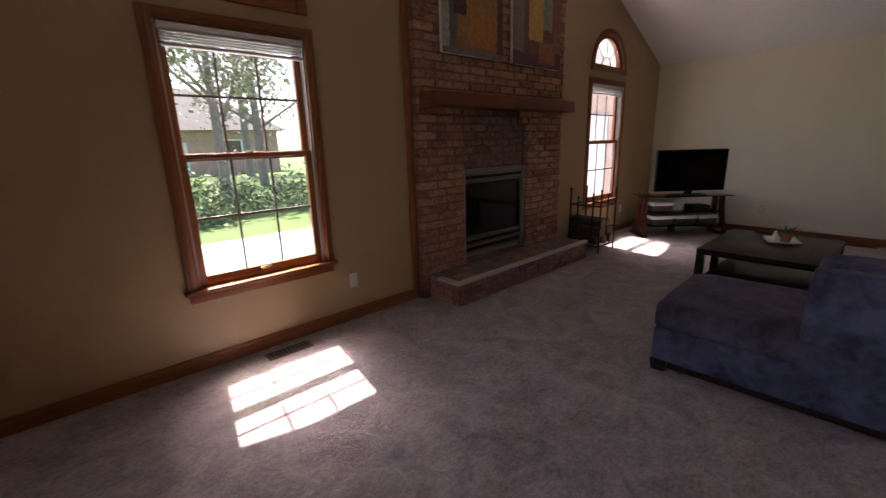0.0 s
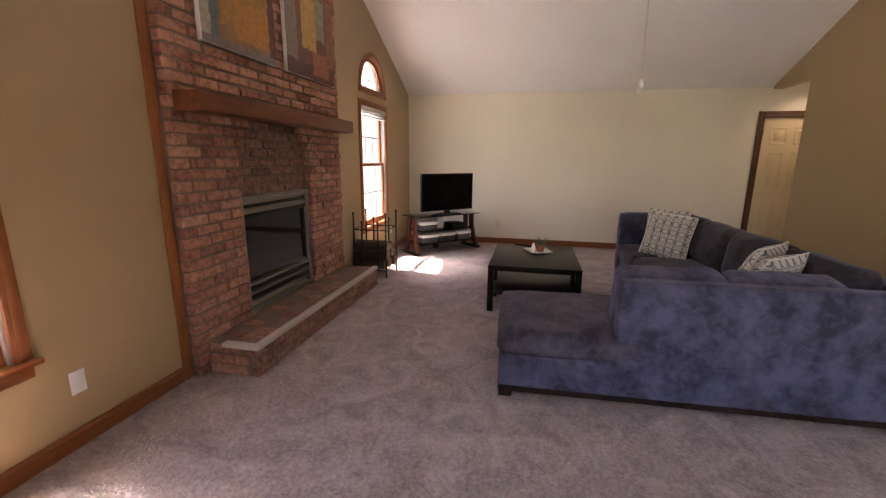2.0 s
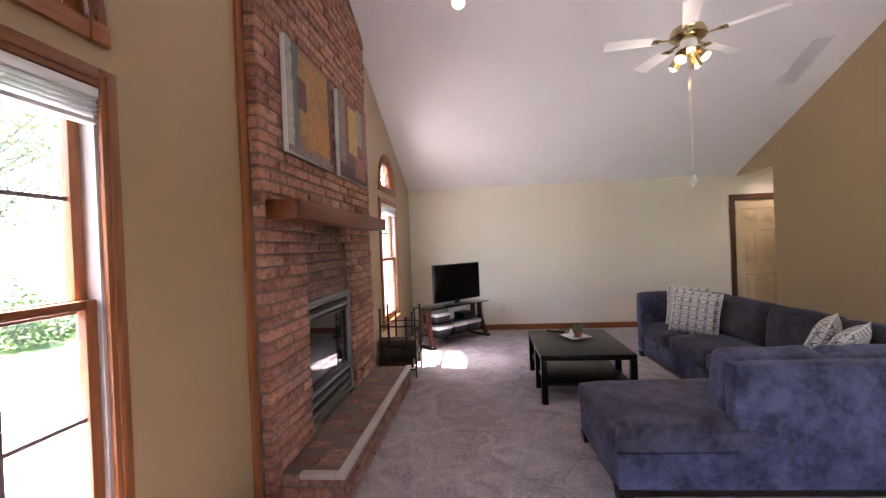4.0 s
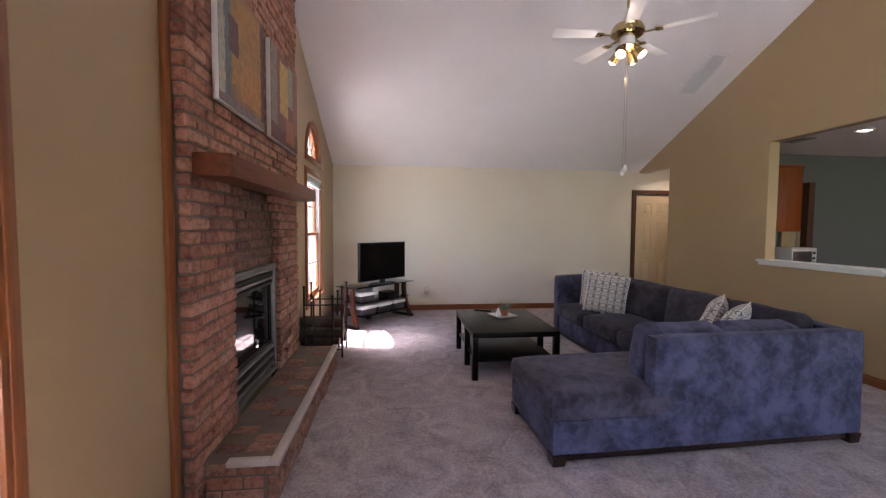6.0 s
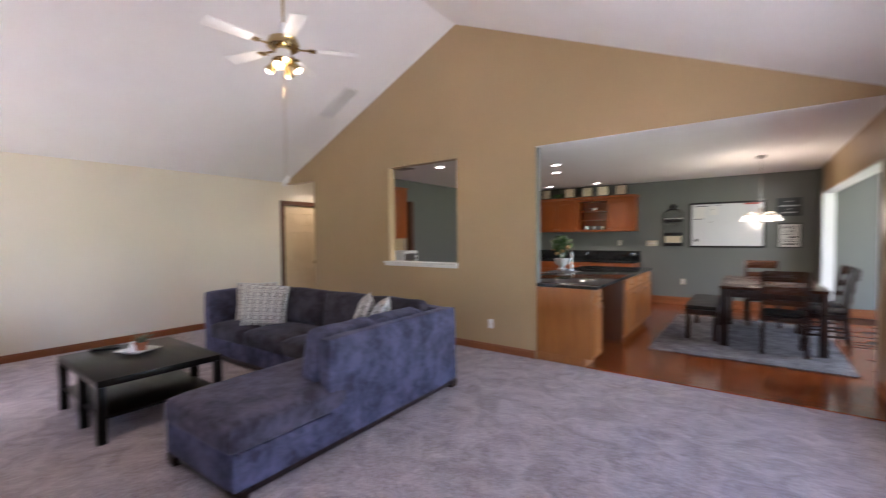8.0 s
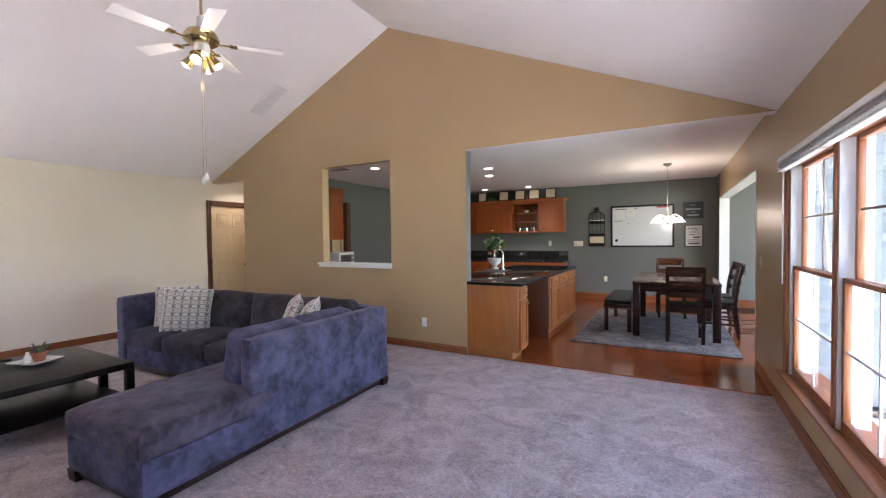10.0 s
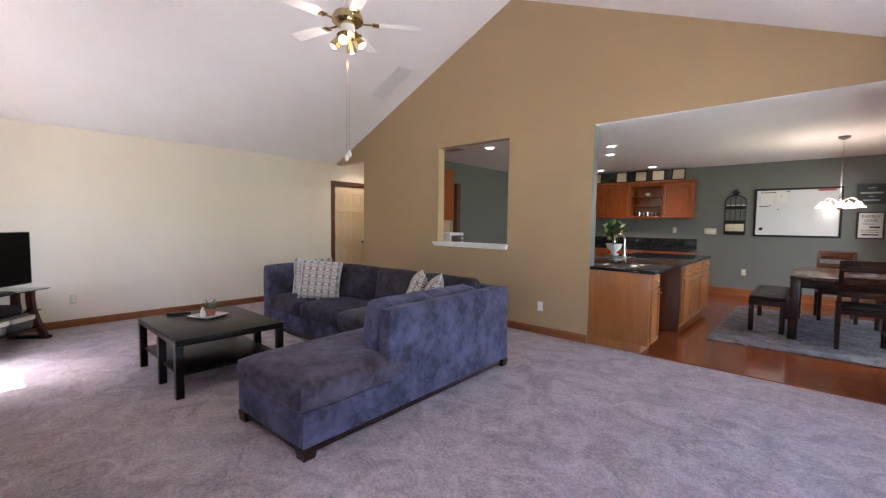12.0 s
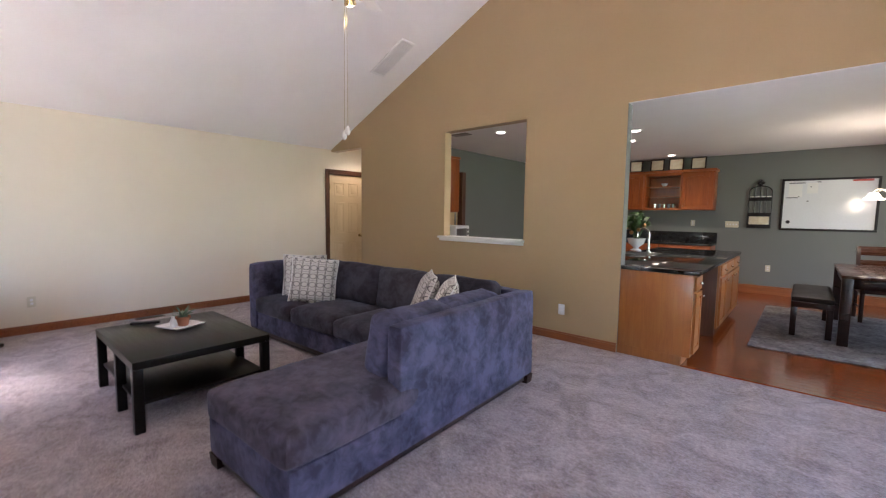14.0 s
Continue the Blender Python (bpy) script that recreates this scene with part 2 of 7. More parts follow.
def brick_material(name, stops, per_island=False):
    m, nt, bs = nodes_of(name)
    v = coords(nt, (1, 1, 1), not per_island)
    if per_island:
        rnd = nt.nodes.new("ShaderNodeNewGeometry").outputs["Random Per Island"]
    else:
        rnd = nt.nodes.new("ShaderNodeObjectInfo").outputs["Random"]
    col = ramp(nt, rnd, stops)
    a, c = noise_tex(nt, v, 28, 5, 0.65), noise_tex(nt, v, 150, 3)
    col = mix(nt, math_node(nt, "MULTIPLY", a, 0.6), col, (0.42, 0.26, 0.20), "MIX")
    dark = ramp(nt, a, [(0.36, (0.45, 0.42, 0.42)), (0.55, (1, 1, 1))])
    col = mix(nt, 0.8, col, dark, "MULTIPLY")
    link(nt, col, bs.inputs["Base Color"])
    bs.inputs["Roughness"].default_value = 0.85
    h = math_node(nt, "ADD", a, math_node(nt, "MULTIPLY", c, 0.4))
    bump(nt, bs, h, 0.7, 0.006)
    return m


BRICK_STOPS = [(0.0, (0.19, 0.058, 0.034)), (0.25, (0.36, 0.125, 0.068)), (0.55, (0.46, 0.185, 0.10)), (0.82, (0.58, 0.29, 0.175)), (1.0, (0.38, 0.18, 0.13))]
M_BRICK = brick_material("old_red_brick", BRICK_STOPS)
# Darkened both for soot and for the shade of the recess over the firebox.
SOOT_SHADE_STOPS = [(p, tuple(c * 0.4 for c in q)) for p, q in BRICK_STOPS]
M_BRICK_I = brick_material("old_red_brick_joined", BRICK_STOPS, True)


M_BRICK_HEARTH = brick_material("darker_hearth_brick", [(p, tuple(c * 0.6 for c in q)) for p, q in BRICK_STOPS])
M_BRICK_SOOT_SHADE = brick_material("sooty_shaded_red_brick", SOOT_SHADE_STOPS)


def carpet_material():
    m, nt, bs = nodes_of("mauve_grey_carpet_pile")
    v = coords(nt)
    tuft = noise_tex(nt, v, 95, 3, 0.8)
    clump = noise_tex(nt, v, 40, 3, 0.65)
    patch = noise_tex(nt, v, 4.0, 4, 0.6, 1.4)
    wide = noise_tex(nt, v, 1.1, 2)
    fac = math_node(nt, "ADD", math_node(nt, "MULTIPLY", tuft, 0.36), math_node(nt, "ADD", math_node(nt, "MULTIPLY", clump, 0.30), math_node(nt, "MULTIPLY", patch, 0.34)))
    col = ramp(nt, fac, [(0.39, (0.20, 0.155, 0.153)), (0.5, (0.41, 0.34, 0.343)), (0.61, (0.64, 0.55, 0.56))])
    col = mix(nt, math_node(nt, "MULTIPLY", wide, 0.25), col, (0.33, 0.27, 0.25))
    link(nt, col, bs.inputs["Base Color"])
    bs.inputs["Roughness"].default_value = 0.95
    bs.inputs["Specular IOR Level"].default_value = 0.1
    bs.inputs["Sheen Weight"].default_value = 0.25
    h = math_node(nt, "ADD", math_node(nt, "MULTIPLY", tuft, 0.8), math_node(nt, "ADD", math_node(nt, "MULTIPLY", clump, 0.8), patch))
    bump(nt, bs, h, 0.9, 0.012)
    return m


def suede_material(name, dark, light):
    m, nt, bs = nodes_of(name)
    v = coords(nt)
    a = math_node(nt, "ADD", math_node(nt, "MULTIPLY", noise_tex(nt, v, 5.0, 3, 0.55, 0.3), 0.55), math_node(nt, "MULTIPLY", noise_tex(nt, v, 15.0, 5, 0.62, 0.6), 0.45))
    c = noise_tex(nt, v, 300, 2)
    col = ramp(nt, a, [(0.40, dark), (0.5, tuple((p + q) / 2 for p, q in zip(dark, light))), (0.60, light)])
    col = mix(nt, math_node(nt, "MULTIPLY", c, 0.2), col, dark)
    link(nt, col, bs.inputs["Base Color"])
    bs.inputs["Roughness"].default_value = 0.9
    bs.inputs["Specular IOR Level"].default_value = 0.15
    bs.inputs["Sheen Weight"].default_value = 0.15
    bs.inputs["Sheen Roughness"].default_value = 0.4
    bs.inputs["Sheen Tint"].default_value = (0.75, 0.78, 1.0, 1)
    bump(nt, bs, math_node(nt, "ADD", a, math_node(nt, "MULTIPLY", c, 0.3)), 0.25, 0.006)
    return m


def chain_fabric():
    """Off-white cushion cover with rows of dark linked rings."""
    m, nt, bs = nodes_of("ring_pattern_cushion_fabric")
    tc = nt.nodes.new("ShaderNodeTexCoord")
    sep = nt.nodes.new("ShaderNodeSeparateXYZ")
    link(nt, tc.outputs["Object"], sep.inputs[0])
    u = math_node(nt, "SUBTRACT", math_node(nt, "FRACT", math_node(nt, "ADD", math_node(nt, "MULTIPLY", sep.outputs["X"], 12.7), 50.5)), 0.5)
    w = math_node(nt, "SUBTRACT", math_node(nt, "FRACT", math_node(nt, "ADD", math_node(nt, "MULTIPLY", sep.outputs["Z"], 11.5), 50.0)), 0.5)
    au = math_node(nt, "ABSOLUTE", u)
    d = math_node(nt, "SQRT", math_node(nt, "ADD", math_node(nt, "MULTIPLY", math_node(nt, "MULTIPLY", u, u), 1.15), math_node(nt, "MULTIPLY", math_node(nt, "MULTIPLY", w, w), 2.4)))
    ring = math_node(nt, "LESS_THAN", math_node(nt, "ABSOLUTE", math_node(nt, "SUBTRACT", d, 0.44)), 0.05)
    line = math_node(nt, "GREATER_THAN", au, 0.46)
    line2 = math_node(nt, "LESS_THAN", math_node(nt, "ABSOLUTE", math_node(nt, "SUBTRACT", au, 0.42)), 0.014)
    bar = math_node(nt, "GREATER_THAN", math_node(nt, "ABSOLUTE", w), 0.48)
    fac = math_node(nt, "MAXIMUM", math_node(nt, "MAXIMUM", ring, line2), math_node(nt, "MULTIPLY", math_node(nt, "MAXIMUM", line, bar), 0.75))
    v = coords(nt)
    weave = noise_tex(nt, v, 260, 3)
    base = ramp(nt, weave, [(0.3, (0.50, 0.47, 0.43)), (0.7, (0.63, 0.60, 0.56))])
    link(nt, mix(nt, math_node(nt, "MULTIPLY", fac, 0.92), base, (0.06, 0.055, 0.06)), bs.inputs["Base Color"])
    bs.inputs["Roughness"].default_value = 0.9
    bump(nt, bs, weave, 0.3, 0.002)
    return m


def glass_material():
    m, nt, bs = nodes_of("window_glass")
    bs.inputs["Base Color"].default_value = (0.97, 0.985, 0.98, 1)
    bs.inputs["Roughness"].default_value = 0.0
    bs.inputs["IOR"].default_value = 1.12
    bs.inputs["Transmission Weight"].default_value = 1.0
    return m


def canvas_material(name, base, blocks):
    """Abstract painting: soft-edged rectangles of colour; blocks are (x0, x1, z0, z1, colour) in metres from the middle."""
    m, nt, bs = nodes_of(name)
    tc = nt.nodes.new("ShaderNodeTexCoord")
    sep = nt.nodes.new("ShaderNodeSeparateXYZ")
    v = coords(nt)
    n = noise_tex(nt, v, 14, 5, 0.65)
    off = math_node(nt, "MULTIPLY", math_node(nt, "SUBTRACT", n, 0.5), 0.09)
    link(nt, tc.outputs["Object"], sep.inputs[0])
    x, z = math_node(nt, "ADD", sep.outputs["X"], off), math_node(nt, "ADD", sep.outputs["Z"], off)
    col = ramp(nt, noise_tex(nt, v, 6, 5), [(0.3, tuple(c * 0.6 for c in base)), (0.7, base)])
    for x0, x1, z0, z1, c in blocks:
        inx = math_node(nt, "MULTIPLY", math_node(nt, "GREATER_THAN", x, x0), math_node(nt, "LESS_THAN", x, x1))
        inz = math_node(nt, "MULTIPLY", math_node(nt, "GREATER_THAN", z, z0), math_node(nt, "LESS_THAN", z, z1))
        shade = ramp(nt, noise_tex(nt, v, 22, 4), [(0.3, tuple(q * 0.65 for q in c)), (0.65, c)])
        col = mix(nt, math_node(nt, "MULTIPLY", inx, inz), col, shade)
    link(nt, col, bs.inputs["Base Color"])
    bs.inputs["Roughness"].default_value = 0.55
    bump(nt, bs, n, 0.3, 0.003)
    return m


def foliage_material(name, low, high):
    m, nt, bs = nodes_of(name)
    rnd = nt.nodes.new("ShaderNodeNewGeometry").outputs["Random Per Island"]
    link(nt, ramp(nt, rnd, [(0.0, low), (1.0, high)]), bs.inputs["Base Color"])
    bs.inputs["Roughness"].default_value = 0.6
    bs.inputs["Transmission Weight"].default_value = 0.0
    bs.inputs["Subsurface Weight"].default_value = 0.0
    return m


M_CARPET = carpet_material()
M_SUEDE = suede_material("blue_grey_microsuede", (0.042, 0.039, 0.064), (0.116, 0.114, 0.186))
# Same fabric as the sofa; the chaise colour stands in for sheen on its top.
M_SUEDE_CHAISE = suede_material("sheen_toned_microsuede", (0.044, 0.035, 0.046), (0.112, 0.097, 0.132))
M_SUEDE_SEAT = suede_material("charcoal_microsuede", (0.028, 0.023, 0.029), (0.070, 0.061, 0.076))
M_CHAIN = chain_fabric()
M_GLASS = glass_material()
M_LEAVES = foliage_material("tree_leaves", (0.14, 0.17, 0.07), (0.44, 0.42, 0.33))
M_LEAVES2 = foliage_material("bush_leaves", (0.07, 0.12, 0.045), (0.20, 0.26, 0.12))
M_FLOOR = wood("red_oak_floorboards", (0.155, 0.028, 0.005), (0.31, 0.073, 0.013), 0.2, grain=(1, 16, 16), scale=2.0, per_object=0.35, coat=0.6)
M_GRASS = surface("lawn_grass", (0.05, 0.10, 0.02), (0.13, 0.21, 0.05), 0.9, fine=25, broad=0.6, relief=0.8, depth=0.03)
M_RUG = surface("grey_shag_rug", (0.04, 0.037, 0.038), (0.26, 0.248, 0.255), 0.95, fine=30, broad=5, relief=0.9, depth=0.012)


# ---- mesh helpers ----
def B():
    return bmesh.new()


def box(bm, x0, x1, y0, y1, z0, z1, bev=0.0, seg=2):
    vs = bmesh.ops.create_cube(bm, size=1.0)["verts"]
    for v in vs:
        v.co = Vector(((x0 + x1) / 2 + v.co.x * (x1 - x0), (y0 + y1) / 2 + v.co.y * (y1 - y0), (z0 + z1) / 2 + v.co.z * (z1 - z0)))
    if bev:
        es = list({e for v in vs for e in v.link_edges})
        bmesh.ops.bevel(bm, geom=es, offset=bev, segments=seg, profile=0.5, affect="EDGES")
    return bm


def rod(bm, p, q, r, r2=None, seg=12):
    p, q = Vector(p), Vector(q)
    d = q - p
    m = Matrix.Translation((p + q) / 2) @ d.to_track_quat("Z", "Y").to_matrix().to_4x4()
    bmesh.ops.create_cone(bm, cap_ends=True, segments=seg, radius1=r, radius2=r if r2 is None else r2, depth=d.length, matrix=m)
    return bm


def lathe(bm, prof, seg=24, c=(0, 0, 0)):
    rings = []
    for r, z in prof:
        rings.append([bm.verts.new((c[0] + r * math.cos(2 * math.pi * i / seg), c[1] + r * math.sin(2 * math.pi * i / seg), c[2] + z)) for i in range(seg)])
    for a, b in zip(rings, rings[1:]):
        for i in range(seg):
            bm.faces.new((a[i], a[(i + 1) % seg], b[(i + 1) % seg], b[i]))
    for ring, flip in ((rings[0], True), (rings[-1], False)):
        bm.faces.new(ring[::-1] if flip else ring)
    return bm


def puff(bm, x0, x1, y0, y1, z0, z1, r=0.06, bulge=(0.0, 0.0, 0.03), cuts=9, wob=0.006, seed=0.0):
    """A stuffed cushion: a rounded box that swells and is slightly uneven."""
    vs = bmesh.ops.create_cube(bm, size=2.0)["verts"]
    es = list({e for v in vs for e in v.link_edges})
    bmesh.ops.subdivide_edges(bm, edges=es, cuts=cuts, use_grid_fill=True)
    h = Vector(((x1 - x0) / 2, (y1 - y0) / 2, (z1 - z0) / 2))
    c = Vector(((x0 + x1) / 2, (y0 + y1) / 2, (z0 + z1) / 2))
    for v in bm.verts:
        p = v.co.copy()
        q = Vector((p.x * h.x, p.y * h.y, p.z * h.z))
        inner = Vector([max(-max(h[i] - r, 0), min(max(h[i] - r, 0), q[i])) for i in range(3)])
        d = q - inner
        if d.length > 1e-6:
            q = inner + d.normalized() * min(r, d.length if d.length < r else r)
        f = [(1 - p.y ** 2) * (1 - p.z ** 2), (1 - p.x ** 2) * (1 - p.z ** 2), (1 - p.x ** 2) * (1 - p.y ** 2)]
        for i in range(3):
            q[i] += bulge[i] * max(0, f[i]) ** 0.6 * (1 if p[i] > 0.5 else -1 if p[i] < -0.5 else 0)
        w = noise.noise_vector((q + c) * 5 + Vector((seed, seed, seed)))
        v.co = c + q + w * wob
    for f in bm.faces:
        f.smooth = True
    return bm


def slab(bm, outer, holes, y0, y1):
    """A wall in the x-z plane from y0 to y1, with openings that go through it."""
    edges = []
    for loop in [outer, *holes]:
        vs = [bm.verts.new((x, y0, z)) for x, z in loop]
        edges += [bm.edges.new((vs[i], vs[(i + 1) % len(vs)])) for i in range(len(vs))]
    bmesh.ops.triangle_fill(bm, use_beauty=True, use_dissolve=False, edges=edges)
    res = bmesh.ops.extrude_face_region(bm, geom=list(bm.faces))
    for g in res["geom"]:
        if isinstance(g, bmesh.types.BMVert):
            g.co.y = y1
    return bm


def finish(bm, name, material, smooth=False):
    bmesh.ops.recalc_face_normals(bm, faces=bm.faces)
    me = bpy.data.meshes.new(name)
    bm.to_mesh(me)
    bm.free()
    if material:
        me.materials.append(material)
    if smooth:
        me.polygons.foreach_set("use_smooth", [True] * len(me.polygons))
        me.set_sharp_from_angle(angle=radians(40))
    return me


def part(name, bm, material, parent, label="", smooth=True):
    ob = new(name, finish(bm, name, material, smooth))
    ob.parent = parent
    return tagged(ob, label) if label else ob


def thing(name, m, label, category, group=""):
    ob = new(name)
    ob.empty_display_size = 0.1
    ob.matrix_world = m
    return tagged(ob, label, category, group)


def solid(name, bm, material, label, category, m=None, group="", smooth=True):
    """A thing that is one mesh."""
    ob = new(name, finish(bm, name, material, smooth))
    if m is not None:
        ob.matrix_world = m
    return tagged(ob, label, category, group)


def structure(name, bm, material, label="", smooth=False, m=None):
    ob = new(name, finish(bm, name, material, smooth))
    if m is not None:
        ob.matrix_world = m
    return tagged(ob, label, kind="structure")


def text(name, body, size, m, material, parent, label=""):
    cu = bpy.data.curves.new(name, "FONT")
    cu.body, cu.size, cu.align_x, cu.align_y, cu.extrude = body, size, "CENTER", "CENTER", 0.0006
    tmp = bpy.data.objects.new(name, cu)
    scene.collection.objects.link(tmp)
    me = bpy.data.meshes.new_from_object(tmp.evaluated_get(bpy.context.evaluated_depsgraph_get()))
    bpy.data.objects.remove(tmp)
    me.materials.append(material)
    ob = new(name, me)
    ob.parent = parent
    ob.matrix_local = m
    return tagged(ob, label) if label else ob

# ---- structure ----
def xz_to_yz(x):
    """Turns a slab drawn in x-z into one that stands at that x and runs along y."""
    return Matrix.Translation((x, 0, 0)) @ Matrix.Rotation(radians(90), 4, "Z")


NW = 0.10                                             # fireplace wall thickness
WIN_HW, WIN_Z0, WIN_Z1 = 0.425, 0.53, 2.06           # rough opening of the tall windows
ARCH_Z, ARCH_R = 2.275, 0.40
NEAR_X, FAR_X = 1.43, 6.08


def arch_loop(cx, r, z, n=20):
    return [(cx - r, z - 0.004)] + [(cx - r * math.cos(math.pi * i / n), z + r * math.sin(math.pi * i / n)) for i in range(n + 1)] + [(cx + r, z - 0.004)]


def rect(x0, x1, z0, z1):
    return [(x0, z0), (x1, z0), (x1, z1), (x0, z1)]


gable = [(R - WT, -0.3), (T + WT, -0.3), (T + WT, ZC - SL_E * WT), (XR, ZR), (R - WT, ZC - SL_W * WT)]
holes = []
for cx in (NEAR_X, FAR_X):
    holes += [rect(cx - WIN_HW, cx + WIN_HW, WIN_Z0, WIN_Z1), arch_loop(cx, ARCH_R, ARCH_Z)]
structure("wall_north", slab(B(), gable, holes, N, N + NW), M_TAN, "tan painted gable wall with two tall windows and a fireplace")

# gable wall between living room and kitchen: hatch, wide opening to the dining area and hall opening
PASS = (3.875, 5.10, 1.07, ZC)
HALL_X = 6.89
wall_g = [(2.77, 0), (HALL_X, 0), (HALL_X, 2.42), (T, 2.42), (T, ZC), (XR, ZR), (R, ZC), (2.77, ZC)]
structure("wall_south", slab(B(), wall_g, [rect(PASS[0], PASS[1], PASS[2], PASS[3] - 0.005)], G - 0.12, G), M_TAN,
          "tan painted gable wall with a hatch and a wide opening to the kitchen")
bm = B()
box(bm, 2.766, 2.772, G - 0.121, G - 0.004, 0.0, ZC - 0.002)
box(bm, R, 2.772, G - 0.126, G - 0.1205, ZC, ZK)
box(bm, 2.772, HALL_X - 0.6, G - 0.126, G - 0.1205, 0, PASS[2])
box(bm, 2.772, PASS[0], G - 0.126, G - 0.1205, PASS[2], ZK)
box(bm, PASS[1], 6.25, G - 0.126, G - 0.1205, PASS[2], ZK)
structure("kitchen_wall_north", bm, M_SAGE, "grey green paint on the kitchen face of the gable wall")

# far wall with the hall door
DOOR_Y0, DOOR_Y1, DOOR_H = -1.42, -0.66, 2.05
bm = slab(B(), [(-3.2, 0), (DOOR_Y0, 0), (DOOR_Y0, DOOR_H), (DOOR_Y1, DOOR_H), (DOOR_Y1, 0), (N, 0), (N, ZC + 0.02), (G, ZC + 0.02), (G - 0.1, ZK + 0.02), (-3.2, ZK + 0.02)], [], -WT, 0)
structure("wall_east", bm, M_CREAM, "cream painted wall", m=xz_to_yz(T))

# window wall, with the triple window and the cased opening off the dining area
TW0, TW1, TWZ0, TWZ1 = -0.27, 2.62, 0.34, 1.93
RO0, RO1, ROZ = -5.45, -1.66, 2.10
bm = slab(B(), [(K - 0.1, -0.3), (RO0, -0.3), (RO0, ROZ), (RO1, ROZ), (RO1, -0.3), (N, -0.3), (N, ZC + 0.02), (G, ZC + 0.02), (G - 0.1, ZK + 0.02), (K - 0.1, ZK + 0.02)], [rect(TW0, TW1, TWZ0, TWZ1)], 0, 0.14)
structure("wall_west", bm, M_TAN, "tan painted wall with a triple window and a cased opening", m=xz_to_yz(R))
bm = box(B(), K, RO0 - 0.001, -0.004, -0.0005, 0, ZK)
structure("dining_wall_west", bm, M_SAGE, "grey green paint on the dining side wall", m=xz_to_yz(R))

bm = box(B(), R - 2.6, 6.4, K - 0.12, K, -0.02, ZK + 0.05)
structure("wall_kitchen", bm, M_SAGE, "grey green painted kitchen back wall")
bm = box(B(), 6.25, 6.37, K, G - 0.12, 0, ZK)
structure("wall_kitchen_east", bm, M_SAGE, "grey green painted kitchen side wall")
bm = box(B(), HALL_X - 0.1, HALL_X, -3.1, G - 0.121, 0, ZK)
box(bm, HALL_X - 0.1, T, -3.2, -3.1, 0, ZK)
structure("wall_hall", bm, M_CREAM, "cream painted hall wall")
# room beyond the cased opening
# The window opening in this wall is unseen, added to let daylight in.
bm = slab(B(), [(K, 0), (-0.9, 0), (-0.9, ZK), (K, ZK)], [rect(-4.4, -1.6, 0.5, 2.1)], 0, 0.1)
bmesh.ops.transform(bm, matrix=xz_to_yz(-2.65), verts=bm.verts)
box(bm, -2.65, R - 0.14, -0.95, -0.85, 0, ZK)
structure("wall_side_room", bm, M_SAGE_PALE, "pale sage wall of the room beyond the opening")

# Lamp added in that unseen opening to brighten side room and dining area.
area_daylight("side_room_added_daylight", Matrix.Translation((-2.64, -3.0, 1.3)) @ Matrix.Rotation(radians(-90), 4, "Y"), 1.6, 2.8, 6.0)
# ceilings
bm = B()
t = 0.15
vs = [bm.verts.new(p) for p in ((R - WT, G - 0.12, ZC - SL_W * WT), (XR, G - 0.12, ZR), (T + WT, G - 0.12, ZC - SL_E * WT),
                                (T + WT, G - 0.12, ZC - SL_E * WT + t), (XR, G - 0.12, ZR + t), (R - WT, G - 0.12, ZC - SL_W * WT + t))]
f = bm.faces.new(vs)
ex = bmesh.ops.extrude_face_region(bm, geom=[f])
for g in ex["geom"]:
    if isinstance(g, bmesh.types.BMVert):
        g.co.y = N + WT + 0.55
structure("ceiling", bm, M_CEIL, "white textured vaulted ceiling")
structure("ceiling_kitchen", box(B(), -2.75, T + 0.1, K - 0.1, G - 0.1205, ZK, ZK + 0.1), M_CEIL, "white flat kitchen and hall ceiling")

structure("trim_header", box(B(), R, 2.766, G - 0.12, G - 0.003, ZC - 0.004, ZC - 0.0005), M_CEIL, "white underside of the opening's header")

# floors
structure("floor", box(B(), R, T, G, N, -0.12, 0), M_CARPET, "mauve grey cut-pile carpet with footmarks")
structure("floor_hall", box(B(), HALL_X, T, -3.1, G, -0.12, -0.001), M_CARPET, "mauve grey carpet in the hall")
structure("threshold", box(B(), R + 0.002, 2.2, G - 0.035, G + 0.008, -0.02, 0.010, 0.004), M_FLOOR, "oak threshold strip between carpet and floorboards")


def base_run(name, pts, z0=0.0, h=0.092, d=0.016, mat=None):
    """Skirting along a line of points on the inner face; the room lies on the left of the way along it."""
    bm = B()
    for (xa, ya), (xb, yb) in zip(pts, pts[1:]):
        v = Vector((xb - xa, yb - ya, 0))
        n = Vector((-v.y, v.x, 0)).normalized()
        for dd, z1 in ((d, h * 0.82), (d * 0.6, h)):
            q = bmesh.ops.create_cube(bm, size=1.0)["verts"]
            m = Matrix.Translation(Vector(((xa + xb) / 2, (ya + yb) / 2, (z0 + z1) / 2)) + n * (dd / 2 + 0.001)) @ Matrix.Rotation(math.atan2(v.y, v.x), 4, "Z") @ Matrix.Diagonal((v.length, dd, z1 - z0, 1))
            bmesh.ops.transform(bm, matrix=m, verts=q)
    return structure(name, bm, mat or M_TRIM, "red-brown stained oak baseboard")


base_run("baseboard_north", [(2.67, N), (R + 0.02, N)])
base_run("baseboard_north_far", [(T - 0.02, N), (5.02, N)])
base_run("baseboard_east", [(T, DOOR_Y1 + 0.075), (T, N)])
base_run("baseboard_south", [(2.775, G), (HALL_X, G)])
base_run("baseboard_west", [(R, N), (R, RO1 + 0.09)])
